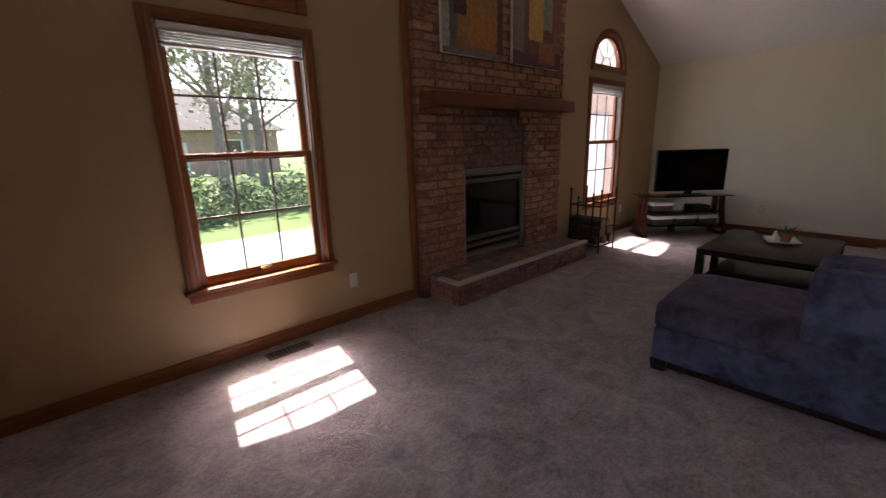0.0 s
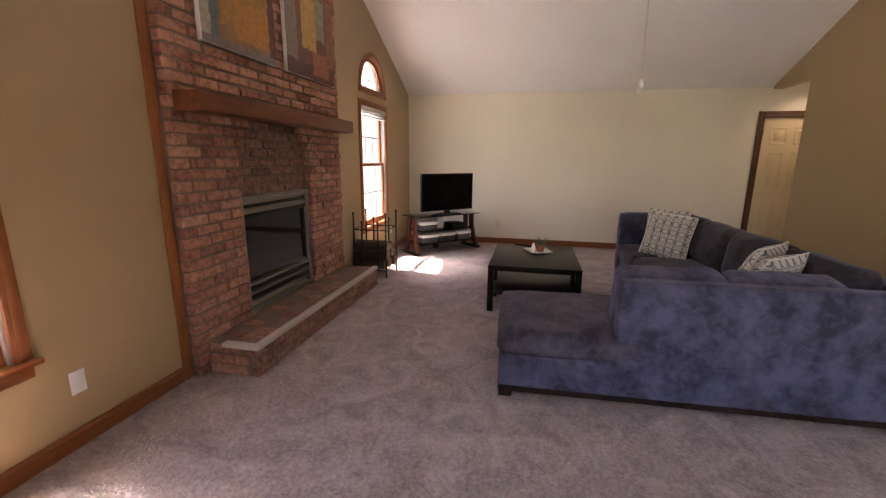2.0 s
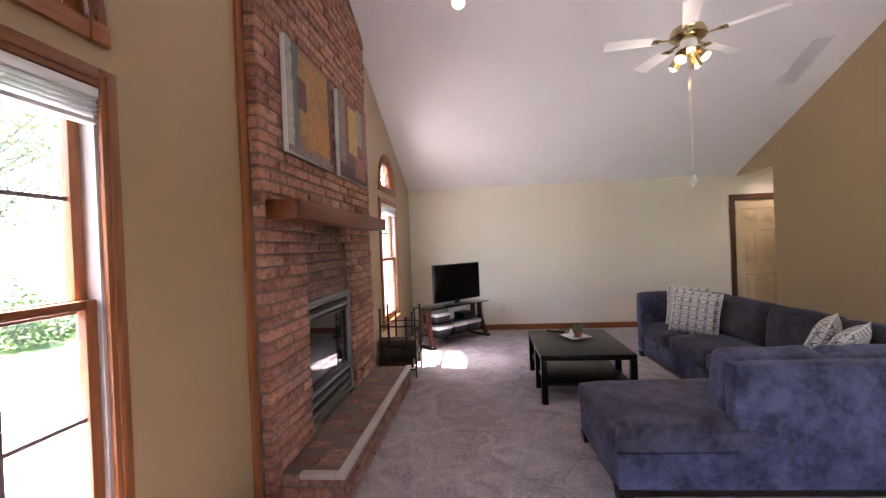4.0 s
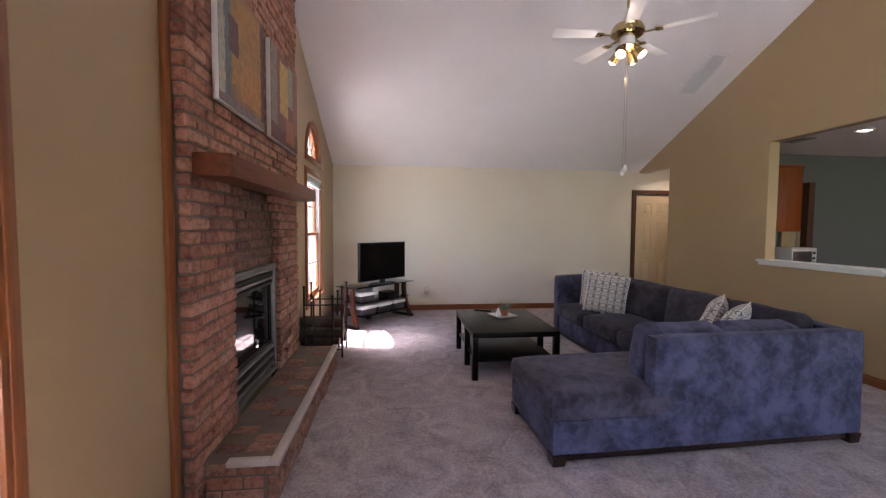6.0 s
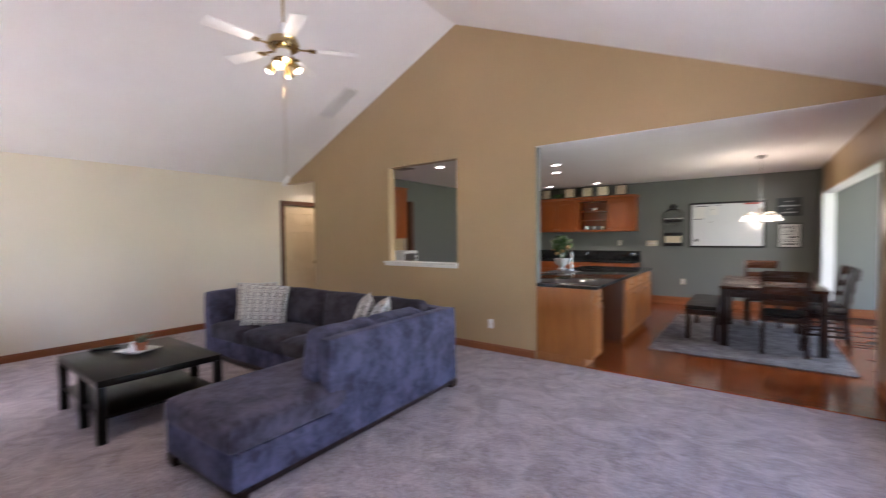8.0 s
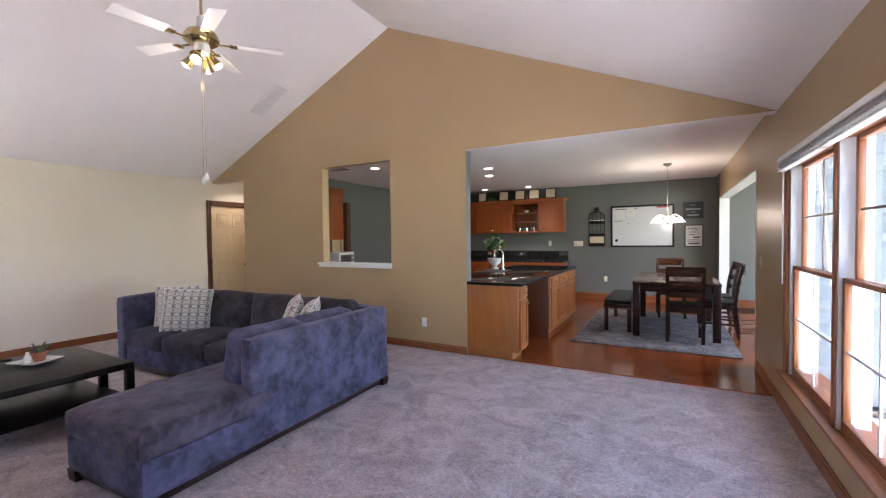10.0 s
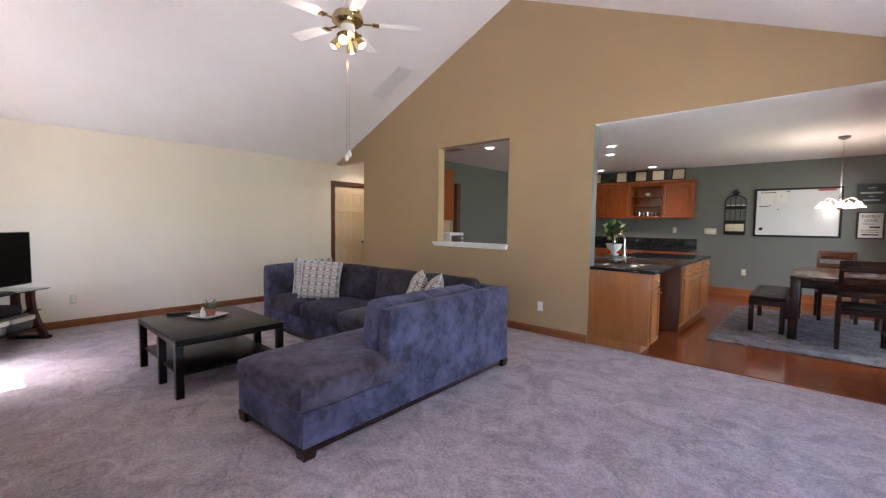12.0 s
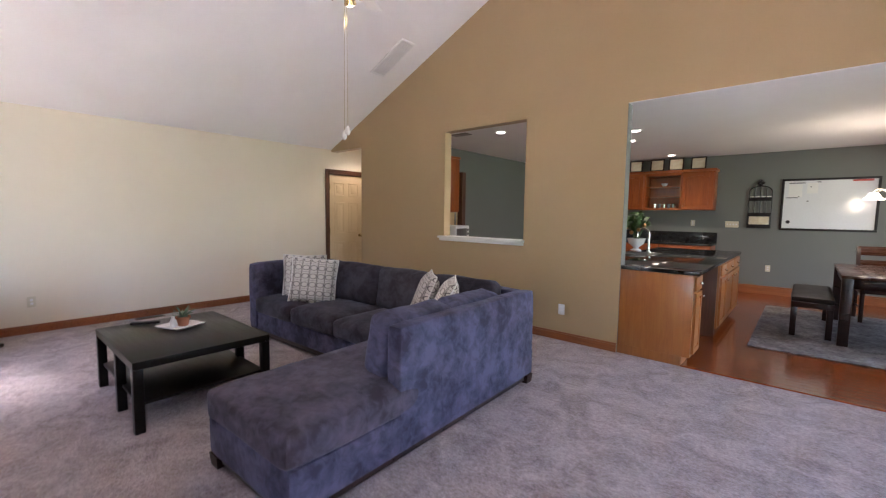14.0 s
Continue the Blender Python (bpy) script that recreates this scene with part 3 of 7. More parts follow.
base_run("baseboard_kitchen", [(R + 0.02, K), (2.70, K)], h=0.15)
base_run("baseboard_side_room", [(-2.65, -0.96), (-2.65, K)], h=0.15)
base_run("baseboard_side_room_back", [(-2.65, K), (R - 0.15, K)], h=0.15)

# white lining of the cased opening
bm = B()
for y0, y1 in ((RO1 - 0.02, RO1), (RO0, RO0 + 0.02)):
    box(bm, R - 0.15, R + 0.006, y0, y1, 0.0, ROZ)
box(bm, R - 0.15, R + 0.006, RO0, RO1, ROZ - 0.02, ROZ)
structure("trim_opening", bm, M_WHITE, "white lining of the cased opening")
# hatch lining and sill
bm = B()
box(bm, PASS[1] - 0.004, PASS[1] + 0.002, G - 0.125, G + 0.003, PASS[2], ZC - 0.01)
structure("trim_hatch", bm, M_HATCH, "cream painted side of the hatch")
bm = box(B(), PASS[0] - 0.015, PASS[1] + 0.075, G - 0.16, G + 0.05, PASS[2] - 0.025, PASS[2] + 0.004, 0.006)
box(bm, PASS[0] - 0.01, PASS[1] + 0.06, G + 0.001, G + 0.03, PASS[2] - 0.06, PASS[2] - 0.026, 0.005)
structure("sill_hatch", bm, M_WHITE, "white painted hatch sill")


# ---- windows ----
def sash(parent, x0, x1, z0, z1, y, cols, rows, stile=0.042, bars=None):
    bm = B()
    box(bm, x0, x0 + stile, y - 0.017, y + 0.017, z0, z1, 0.003)
    box(bm, x1 - stile, x1, y - 0.017, y + 0.017, z0, z1, 0.003)
    fr = part("sash_frame", bm, M_TRIM_V, parent)
    bm = B()
    box(bm, x0 + stile, x1 - stile, y - 0.0165, y + 0.0165, z0, z0 + stile * 1.15, 0.003)
    box(bm, x0 + stile, x1 - stile, y - 0.0165, y + 0.0165, z1 - stile * 0.7, z1, 0.003)
    part("sash_rail", bm, M_TRIM, parent)
    gx0, gx1, gz0, gz1 = x0 + stile, x1 - stile, z0 + stile * 1.15, z1 - stile * 0.7
    for i in range(1, cols):
        x = gx0 + (gx1 - gx0) * i / cols
        part("grille_bar", box(B(), x - 0.007, x + 0.007, y - 0.005, y + 0.005, gz0, gz1), bars or M_MUNTIN, parent)
    for j in range(1, rows):
        z = gz0 + (gz1 - gz0) * j / rows
        part("grille_bar", box(B(), gx0, gx1, y - 0.006, y + 0.006, z - 0.007, z + 0.007), bars or M_MUNTIN, parent)
    p = part("pane", box(B(), gx0 - 0.01, gx1 + 0.01, y + 0.0075, y + 0.0105, gz0 - 0.01, gz1 + 0.01), M_GLASS, parent, smooth=False)
    p.visible_shadow = False
    return fr


def blind(name, m, x0, x1, z_top, drop, label):
    b = thing(name, m, label, "blind")
    part("headrail", box(B(), x0, x1, -0.022, 0.022, z_top - 0.035, z_top, 0.004), M_WHITE, b, "white head rail")
    n = max(3, int(drop / 0.013))
    for i in range(n):
        z = z_top - 0.04 - i * drop / n
        part("slat", box(B(), x0 + 0.008, x1 - 0.008, -0.024 + 0.002 * (i % 2), 0.024, z - 0.004, z), M_BLIND, b)
    part("bottom_rail", box(B(), x0 + 0.008, x1 - 0.008, -0.022, 0.022, z_top - 0.06 - drop, z_top - 0.044 - drop, 0.003), M_BLIND, b)
    return b


def casing(parent, x0, x1, z0, z1, w, y0, y1, mat_h, mat_v):
    """Moulded boards round an opening: two uprights and a head."""
    for a, b in ((x0 - w, x0), (x1, x1 + w)):
        bm = box(B(), a, b, y0, y1, z0, z1 + w, 0.004)
        box(bm, a + w * 0.3, b - w * 0.3, y0 - 0.006, y0 + 0.002, z0, z1 + w * 0.7, 0.003)
        part("side_casing", bm, mat_v, parent)
    bm = box(B(), x0, x1, y0 + 0.001, y1, z1, z1 + w, 0.004)
    box(bm, x0, x1, y0 - 0.005, y0 + 0.002, z1 + w * 0.3, z1 + w * 0.7, 0.003)
    part("head_casing", bm, mat_h, parent)


def tall_window(name, cx):
    """Double-hung window with six panes a sash, stool and a half-round light above."""
    w = new(name)
    w.matrix_world = Matrix.Translation((cx, N, 0))
    tagged(w, "stained oak double-hung window with grilles", kind="structure")
    h, z0, z1 = WIN_HW, WIN_Z0, WIN_Z1
    zm = 1.325
    for s in (-1, 1):
        part("jamb", box(B(), s * h - 0.014, s * h + 0.014, 0.0, NW, z0, z1), M_VINYL, w, "grey jamb liner")
    part("jamb", box(B(), -h, h, 0.002, NW, z1 - 0.014, z1 + 0.014), M_TRIM, w)
    part("window_sill", box(B(), -h, h, 0.016, NW + 0.06, z0 - 0.02, z0 + 0.02), M_TRIM, w)
    sash(w, -h + 0.016, h - 0.016, z0 + 0.02, zm + 0.022, 0.032, 3, 2)
    sash(w, -h + 0.016, h - 0.016, zm - 0.022, z1 - 0.016, 0.068, 3, 2)
    part("sash_lock", box(B(), -0.03, 0.03, 0.018, 0.045, zm + 0.022, zm + 0.034, 0.004), M_BRASS, w)
    part("sash_lift", box(B(), -0.035, 0.035, 0.004, 0.018, z0 + 0.045, z0 + 0.06, 0.004), M_BRASS, w)
    casing(w, -h + 0.004, h - 0.004, z0, z1, 0.068, -0.02, -0.001, M_TRIM, M_TRIM_V)
    bm = box(B(), -h - 0.085, h + 0.085, -0.052, 0.014, z0 - 0.026, z0 + 0.001, 0.007)
    part("stool", bm, M_TRIM, w)
    bm = box(B(), -h - 0.06, h + 0.06, -0.018, -0.001, z0 - 0.085, z0 - 0.0265, 0.005)
    part("apron", bm, M_TRIM, w)


def arch_window(name, cx):
    w = new(name)
    w.matrix_world = Matrix.Translation((cx, N, 0))
    tagged(w, "half-round oak framed window light", kind="structure")
    r, zb = ARCH_R, ARCH_Z

    def ring(r0, r1, y0, y1):
        bm = B()
        n = 28
        prev = None
        for i in range(n + 1):
            a = math.pi * i / n
            c, s = -math.cos(a), math.sin(a)
            q = [bm.verts.new((rr * c, y, zb + rr * s)) for rr, y in ((r0, y0), (r1, y0), (r1, y1), (r0, y1))]
            if prev:
                for k in range(4):
                    bm.faces.new((prev[k], prev[(k + 1) % 4], q[(k + 1) % 4], q[k]))
            else:
                bm.faces.new(q[::-1])
            prev = q
        bm.faces.new(prev)
        return bm
    part("arched_casing", ring(r - 0.006, r + 0.06, -0.02, -0.001), M_TRIM, w)
    part("arched_bead", ring(r + 0.016, r + 0.042, -0.028, -0.019), M_TRIM, w)
    part("arched_jamb", ring(r - 0.012, r + 0.002, 0.0, NW), M_TRIM, w)
    part("arched_sash", ring(r - 0.05, r - 0.0125, 0.022, 0.055), M_TRIM, w)
    part("base_casing", box(B(), -r - 0.06, r + 0.06, -0.022, -0.001, zb - 0.064, zb - 0.001, 0.004), M_TRIM, w)
    part("base_rail", box(B(), -r, r, 0.0, NW, zb - 0.004, zb + 0.022), M_TRIM, w)
    for s in (-1, 1):
        part("corner_block", box(B(), s * (r + 0.028) - 0.036, s * (r + 0.028) + 0.036, -0.03, -0.0005, zb - 0.066, zb + 0.004, 0.004), M_TRIM, w)
    for a in (45, 90, 135):
        c, s = math.cos(radians(a)), math.sin(radians(a))
        part("grille_bar", rod(B(), (0.13 * c, 0.038, zb + 0.02 + 0.13 * s), ((r - 0.05) * c, 0.038, zb + (r - 0.05) * s), 0.006, seg=8), M_MUNTIN, w)
    part("grille_hub", ring(0.122, 0.136, 0.033, 0.043), M_MUNTIN, w)
    bm = B()
    vs = [bm.verts.new((-(r - 0.04) * math.cos(math.pi * i / 24), 0.0475, zb + (r - 0.04) * math.sin(math.pi * i / 24))) for i in range(25)]
    f = bm.faces.new(vs)
    e = bmesh.ops.extrude_face_region(bm, geom=[f])
    for g in e["geom"]:
        if isinstance(g, bmesh.types.BMVert):
            g.co.y += 0.003
    p = part("pane", bm, M_GLASS, w, smooth=False)
    p.visible_shadow = False


for i, cx in enumerate((NEAR_X, FAR_X)):
    tall_window("window_%d" % (2 * i + 1), cx)
    arch_window("window_%d" % (2 * i + 2), cx)
    blind("window_blind", Matrix.Translation((cx, N - 0.01, 0)), -WIN_HW + 0.02, WIN_HW - 0.02, WIN_Z1 - 0.010, 0.062,
          "raised grey-white slatted blind in the tall window")

# triple window
w = new("window_5")
w.matrix_world = xz_to_yz(R)
tagged(w, "triple oak double-hung window with grilles", kind="structure")
MULL = [TW0, 0.75, 1.70, TW1]
casing(w, TW0 + 0.004, TW1 - 0.004, TWZ0, TWZ1, 0.07, -0.02, -0.001, M_TRIM, M_TRIM_V)
part("window_sill", box(B(), TW0, TW1, 0.016, 0.2, TWZ0 - 0.02, TWZ0 + 0.02), M_TRIM, w)
part("stool", box(B(), TW0 - 0.09, TW1 + 0.09, -0.06, 0.014, TWZ0 - 0.026, TWZ0 + 0.001, 0.007), M_TRIM, w)
part("apron", box(B(), TW0 - 0.065, TW1 + 0.065, -0.018, -0.001, TWZ0 - 0.08, TWZ0 - 0.0265, 0.005), M_TRIM, w)
for a, b in zip(MULL, MULL[1:]):
    for x in (a + 0.03, b - 0.03):
        part("jamb", box(B(), x - 0.014, x + 0.014, 0.0, 0.14, TWZ0, TWZ1), M_VINYL, w, "grey jamb liner")
    part("jamb", box(B(), a + 0.03, b - 0.03, 0.001, 0.14, TWZ1 - 0.02, TWZ1 + 0.01), M_TRIM, w)
    sash(w, a + 0.046, b - 0.046, TWZ0 + 0.02, 1.165, 0.032, 2, 2, 0.036, M_WHITE)
    sash(w, a + 0.062, b - 0.062, 1.125, TWZ1 - 0.022, 0.075, 2, 2, 0.034)
for x in MULL[1:-1]:
    part("mullion", box(B(), x - 0.024, x + 0.024, -0.010, 0.012, TWZ0, TWZ1 - 0.001, 0.004), M_TRIM_V, w)
    part("mullion_core", box(B(), x - 0.017, x + 0.017, 0.012, 0.14, TWZ0, TWZ1 - 0.001), M_VINYL, w, "grey outer mullion")
for a, b in zip(MULL, MULL[1:]):
    blind("window_blind", xz_to_yz(R) @ Matrix.Translation((0, -0.055, 0)), a + 0.008, b - 0.008, TWZ1 + 0.05, 0.045,
          "raised grey-white slatted blind in the triple window")
cord = thing("blind_wand", xz_to_yz(R), "white plastic blind wand hanging beside the window", "blind wand")
part("wand", rod(B(), (TW0 - 0.02, -0.035, TWZ1 - 0.01), (TW0 - 0.025, -0.035, 1.02), 0.006, seg=8), M_WHITE, cord)

# ---- hall door ----
d = new("door_1")
d.matrix_world = xz_to_yz(T)
tagged(d, "closed cream six-panel door in a dark stained casing", kind="structure")
casing(d, DOOR_Y0, DOOR_Y1, 0.0, DOOR_H, 0.07, 0.02, 0.001, M_DARKTRIM, M_DARKTRIM)
for a, b in ((DOOR_Y0, DOOR_Y0 + 0.018), (DOOR_Y1 - 0.018, DOOR_Y1)):
    part("door_jamb", box(B(), a, b, -WT, 0.0, 0.0, DOOR_H), M_DARKTRIM, d)
part("door_jamb", box(B(), DOOR_Y0, DOOR_Y1, -WT, 0.0, DOOR_H - 0.018, DOOR_H), M_DARKTRIM, d)
leaf = part("door_leaf", box(B(), DOOR_Y0 + 0.02, DOOR_Y1 - 0.02, -0.05, -0.014, 0.012, DOOR_H - 0.02, 0.002), M_DOOR, d)
dw = DOOR_Y1 - DOOR_Y0 - 0.04
for i in range(2):
    px = DOOR_Y0 + 0.02 + 0.10 + i * (dw - 0.2 + 0.09) / 2
    pw = (dw - 0.2 - 0.09) / 2
    for z0, z1 in ((0.22, 0.85), (1.0, 1.55), (1.66, 1.90)):
        bm = B()
        for a0, a1, c0, c1 in ((px, px + pw, z0, z0 + 0.018), (px, px + pw, z1 - 0.018, z1), (px, px + 0.018, z0 + 0.018, z1 - 0.018), (px + pw - 0.018, px + pw, z0 + 0.018, z1 - 0.018)):
            box(bm, a0, a1, -0.016, -0.008, c0, c1, 0.003)
        box(bm, px + 0.05, px + pw - 0.05, -0.016, -0.009, z0 + 0.05, z1 - 0.05, 0.005)
        part("door_panel", bm, M_DOOR, leaf)
bm = lathe(B(), [(0.001, -0.002), (0.032, -0.002), (0.032, 0.004), (0.012, 0.008), (0.011, 0.03), (0.026, 0.04), (0.029, 0.052), (0.02, 0.064), (0.001, 0.067)], 20)
bmesh.ops.transform(bm, matrix=Matrix.Translation((DOOR_Y0 + 0.085, -0.012, 0.95)) @ Matrix.Rotation(radians(-90), 4, "X"), verts=bm.verts)
part("door_knob", bm, M_BRASS, leaf, "brass door knob")
for z in (0.25, 1.05, 1.82):
    part("hinge", rod(B(), (DOOR_Y1 - 0.018, 0.002, z - 0.045), (DOOR_Y1 - 0.018, 0.002, z + 0.045), 0.007, seg=8), M_BRASS, d)

# ---- fireplace ----
FX0, FX1, FY = 2.735, 4.88, N - 0.085                 # brick breast: sides and front face
PIL_L, PIL_R = 3.275, 4.245                             # inner edges of the piers
HZ, HY0, HX0, HX1 = 0.215, 4.225, 2.81, 4.93          # hearth
BL, BH, MJ = 0.200, 0.060, 0.010                      # brick and joint
ceil_z = lambda x: ZR - (SL_W * (XR - x) if x < XR else SL_E * (x - XR))

fp = thing("fireplace", Matrix.Translation(((FX0 + FX1) / 2, N, 0)), "red brick chimney breast with raised brick hearth", "fireplace")
FC = (FX0 + FX1) / 2


def at_fp(bm):
    bmesh.ops.transform(bm, matrix=Matrix.Translation((-FC, -N, 0)), verts=bm.verts)
    return bm


gm = 0.008
for x0, x1, y0, z0, z1 in ((FX0 + gm, PIL_L - gm, FY + gm, 0, 1.675), (PIL_R + gm, FX1 - gm, FY + gm, 0, 1.675), (PIL_L - gm, PIL_R + gm, FY + 0.075, 1.145, 1.675)):
    part("mortar_bed", at_fp(box(B(), x0, x1, y0, N - 0.001, z0, z1)), M_MORTAR, fp, "brown-grey mortar", smooth=False)
bm = slab(B(), [(FX0 + gm, 1.675), (FX1 - gm, 1.675), (FX1 - gm, ceil_z(FX1) - 0.004), (XR, ZR - 0.006), (FX0 + gm, ceil_z(FX0) - 0.004)], [], FY + gm, N - 0.001)
part("mortar_bed", at_fp(bm), M_MORTAR, fp, "brown-grey mortar", smooth=False)


def brick_mesh(name, l, h, d, seed):
    bm = box(B(), 0, l, 0, d, 0, h, 0.008, 1)
    for v in bm.verts:
        v.co += noise.noise_vector(v.co * 25 + Vector((seed, seed * 2, 0))) * 0.0045
    return finish(bm, name, M_BRICK)


BRICKS = {}


def brick(parent, x, y, z, l, h=BH, d=0.06, seed=0):
    """One brick with its lower left front corner there; alike bricks share a mesh."""
    soot_shade = y > FY + 0.03
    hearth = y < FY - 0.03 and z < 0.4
    key = (round(l, 2), round(h, 3), 0.015 if soot_shade else round(d, 3), seed % 3, hearth)
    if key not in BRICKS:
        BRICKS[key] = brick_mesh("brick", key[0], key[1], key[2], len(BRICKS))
        if soot_shade:
            BRICKS[key].materials[0] = M_BRICK_SOOT_SHADE
        elif hearth:
            BRICKS[key].materials[0] = M_BRICK_HEARTH
    ob = new("brick", BRICKS[key])
    ob.parent = parent
    ob.location = (x - FC + random.uniform(-0.0015, 0.0015), y - N + random.uniform(-0.009, 0.004), z + random.uniform(-0.001, 0.001))
    ob.rotation_euler = (random.uniform(-0.012, 0.012), random.uniform(-0.006, 0.006), random.uniform(-0.02, 0.02))
    return ob


def course(x0, x1, odd, step=BL + MJ):
    """Brick spans along one course in running bond, closed off at both ends."""
    out, x = [], x0
    first = (step / 2 - MJ) if odd else BL
    l = first
    while x < x1 - 0.03:
        e = min(x + l, x1)
        if x1 - e < 0.04:
            e = x1
        out.append((x, e - x))
        x = e + MJ
        l = BL
    return out


rest = B()


def joined_brick(bm, x, y, z, l, h=BH, d=0.07):
    j = lambda s: random.uniform(-s, s)
    box(bm, x - FC + j(.0015), x - FC + l + j(.0015), y - N + j(.007), y - N + d, z + j(.002), z + h + j(.002), 0.007, 1)


n_rows = int((ZR - 0.02) / (BH + MJ))
LOOSE = []
for k in range(n_rows):
    z = 0.005 + k * (BH + MJ)
    spans = []
    if z + BH < 1.68:
        # stepped corbels carry the mantel on the inner edge of each pier
        corb = 0.0 if z < 1.42 else min(0.15, 0.05 * (1 + int((z - 1.42) / (BH + MJ))))
        spans += [(a, l, FY) for a, l in course(FX0, PIL_L + corb, k % 2)]
        spans += [(a, l, FY) for a, l in course(PIL_R - corb, FX1, (k + 1) % 2)]
        if z > 1.10:
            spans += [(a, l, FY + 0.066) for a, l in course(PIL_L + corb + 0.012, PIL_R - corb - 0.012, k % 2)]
    else:
        spans += [(a, l, FY) for a, l in course(FX0, FX1, k % 2)]
    for i, (a, l, y) in enumerate(spans):
        if z + BH > min(ceil_z(a), ceil_z(a + l)) - 0.004:
            continue
        if z < HZ - 0.01 and a > HX0 and a + l < HX1 and y < FY + 0.01:
            continue
        if 0.0 <= z < 2.05:
            LOOSE.append((a, y, z, l, i + k))
        else:
            joined_brick(rest, a, y, z, l)
    # end faces of the breast
part("bricks", rest, M_BRICK_I, fp, "red brick courses up to the ceiling", smooth=False)["kind"] = "stuff"

# firebox
fb = part("firebox", at_fp(box(B(), PIL_L + 0.004, PIL_R - 0.004, FY + 0.14, N + 0.095, HZ + 0.004, 1.12)), M_METAL_BLACK, fp, "black steel firebox")
bm = B()
for x0, x1, z0, z1 in ((PIL_L + 0.006, PIL_L + 0.05, 0.222, 1.119), (PIL_R - 0.05, PIL_R - 0.006, 0.222, 1.119), (PIL_L + 0.05, PIL_R - 0.05, 1.095, 1.119), (PIL_L + 0.05, PIL_R - 0.05, 0.222, 0.245)):
    box(bm, x0, x1, FY + 0.035, FY + 0.15, z0, z1, 0.003)
part("firebox_frame", at_fp(bm), M_LOUVRE, fp, "dark grey steel frame of the firebox")
for z0, n in ((1.066, 4), (0.425, 5)):
    for i in range(n):
        z = z0 - i * 0.036
        bm = box(B(), PIL_L + 0.05, PIL_R - 0.05, FY + 0.045, FY + 0.075, z, z + 0.024, 0.004)
        part("louvre", at_fp(bm), M_LOUVRE if i % 2 == 0 else M_METAL_BLACK, fp)
bm = B()
for x0, x1, z0, z1 in ((PIL_L + 0.05, PIL_L + 0.075, 0.46, 0.975), (PIL_R - 0.075, PIL_R - 0.05, 0.46, 0.975), (PIL_L + 0.075, PIL_R - 0.075, 0.95, 0.975), (PIL_L + 0.075, PIL_R - 0.075, 0.46, 0.485)):
    box(bm, x0, x1, FY + 0.06, FY + 0.08, z0, z1, 0.003)
part("glass_door_frame", at_fp(bm), M_METAL_BLACK, fp)
part("glass_door", at_fp(box(B(), PIL_L + 0.07, PIL_R - 0.07, FY + 0.072, FY + 0.078, 0.47, 0.965)), M_SHELFGLASS, fp, "dark glass firebox doors", smooth=False)

# hearth
bm = B()
box(bm, HX0 + 0.008, HX1 - 0.008, HY0 + 0.008, FY + 0.02, 0.0, HZ - 0.006)
part("hearth_bed", at_fp(bm), M_MORTAR, fp, "brown-grey mortar", smooth=False)
for k in range(2):
    z = 0.003 + k * (BH + MJ)
    for i, (a, l) in enumerate(course(HX0, HX1, k % 2)):
        LOOSE.append((a, HY0, z, l, i))
    for xs in (HX0, HX1 - 0.07):
        for i, (a, l) in enumerate(course(HY0 + 0.08, FY - 0.01, k % 2)):
            bm = box(B(), xs, xs + 0.07, a, a + l, z, z + BH, 0.004, 1)
            part("brick", at_fp(bm), M_BRICK, fp, smooth=False)
# top course laid flat, in rows across the hearth, edged with a pale strip
TOPZ = 0.143
nb = int((HX1 - HX0) / 0.105)
for i in range(nb):
    x = HX0 + i * (HX1 - HX0) / nb
    for j in range(2):
        y0 = HY0 + 0.05 + j * 0.16
        bm = box(B(), x + 0.004, x + (HX1 - HX0) / nb - 0.004, y0, y0 + 0.152, TOPZ, HZ - random.uniform(0.001, 0.009), 0.006, 1)
        part("brick", at_fp(bm), M_BRICK_HEARTH, fp, smooth=False)
part("hearth_edging", at_fp(box(B(), HX0 - 0.006, HX1 + 0.006, HY0 - 0.008, HY0 + 0.046, TOPZ + 0.045, HZ + 0.004, 0.006)), M_STONE, fp, "pale concrete edging of the hearth")
part("hearth_edging", at_fp(box(B(), HX0 - 0.006, HX0 + 0.05, HY0 + 0.047, HY0 + 0.26, TOPZ + 0.045, HZ + 0.0035, 0.006)), M_STONE, fp, "pale concrete edging of the hearth")
for i, (a, l) in enumerate(course(HX0, HX1, 0)):
    LOOSE.append((a, HY0 + 0.002, TOPZ - 0.002, l, i + 40))
# mantel
bm = box(B(), 2.765, 4.835, 4.41, FY - 0.001, 1.665, 1.778, 0.009, 2)
for v in bm.verts:
    v.co += noise.noise_vector(v.co * 6) * 0.004
part("mantel_shelf", at_fp(bm), M_MANTEL, fp, "rough-sawn red-brown wooden mantel beam")
# oak strips where brick meets wall
structure("trim_chimney", box(B(), FX0 - 0.062, FX0 - 0.002, N - 0.022, N - 0.001, 0.0, ceil_z(FX0 - 0.062) - 0.01, 0.004), M_TRIM_V, "oak strip between brick and wall")
structure("trim_chimney_far", box(B(), FX1 + 0.002, FX1 + 0.03, N - 0.022, N - 0.001, 0.0, ceil_z(FX1 + 0.03) - 0.012, 0.004), M_TRIM_V, "oak strip between brick and wall")
# key-shaped gas valve plate beside the firebox
part("gas_valve", at_fp(rod(B(), (4.40, FY - 0.014, 0.33), (4.40, FY + 0.01, 0.33), 0.02, seg=16)), M_CHROME, fp, "chrome gas valve plate")

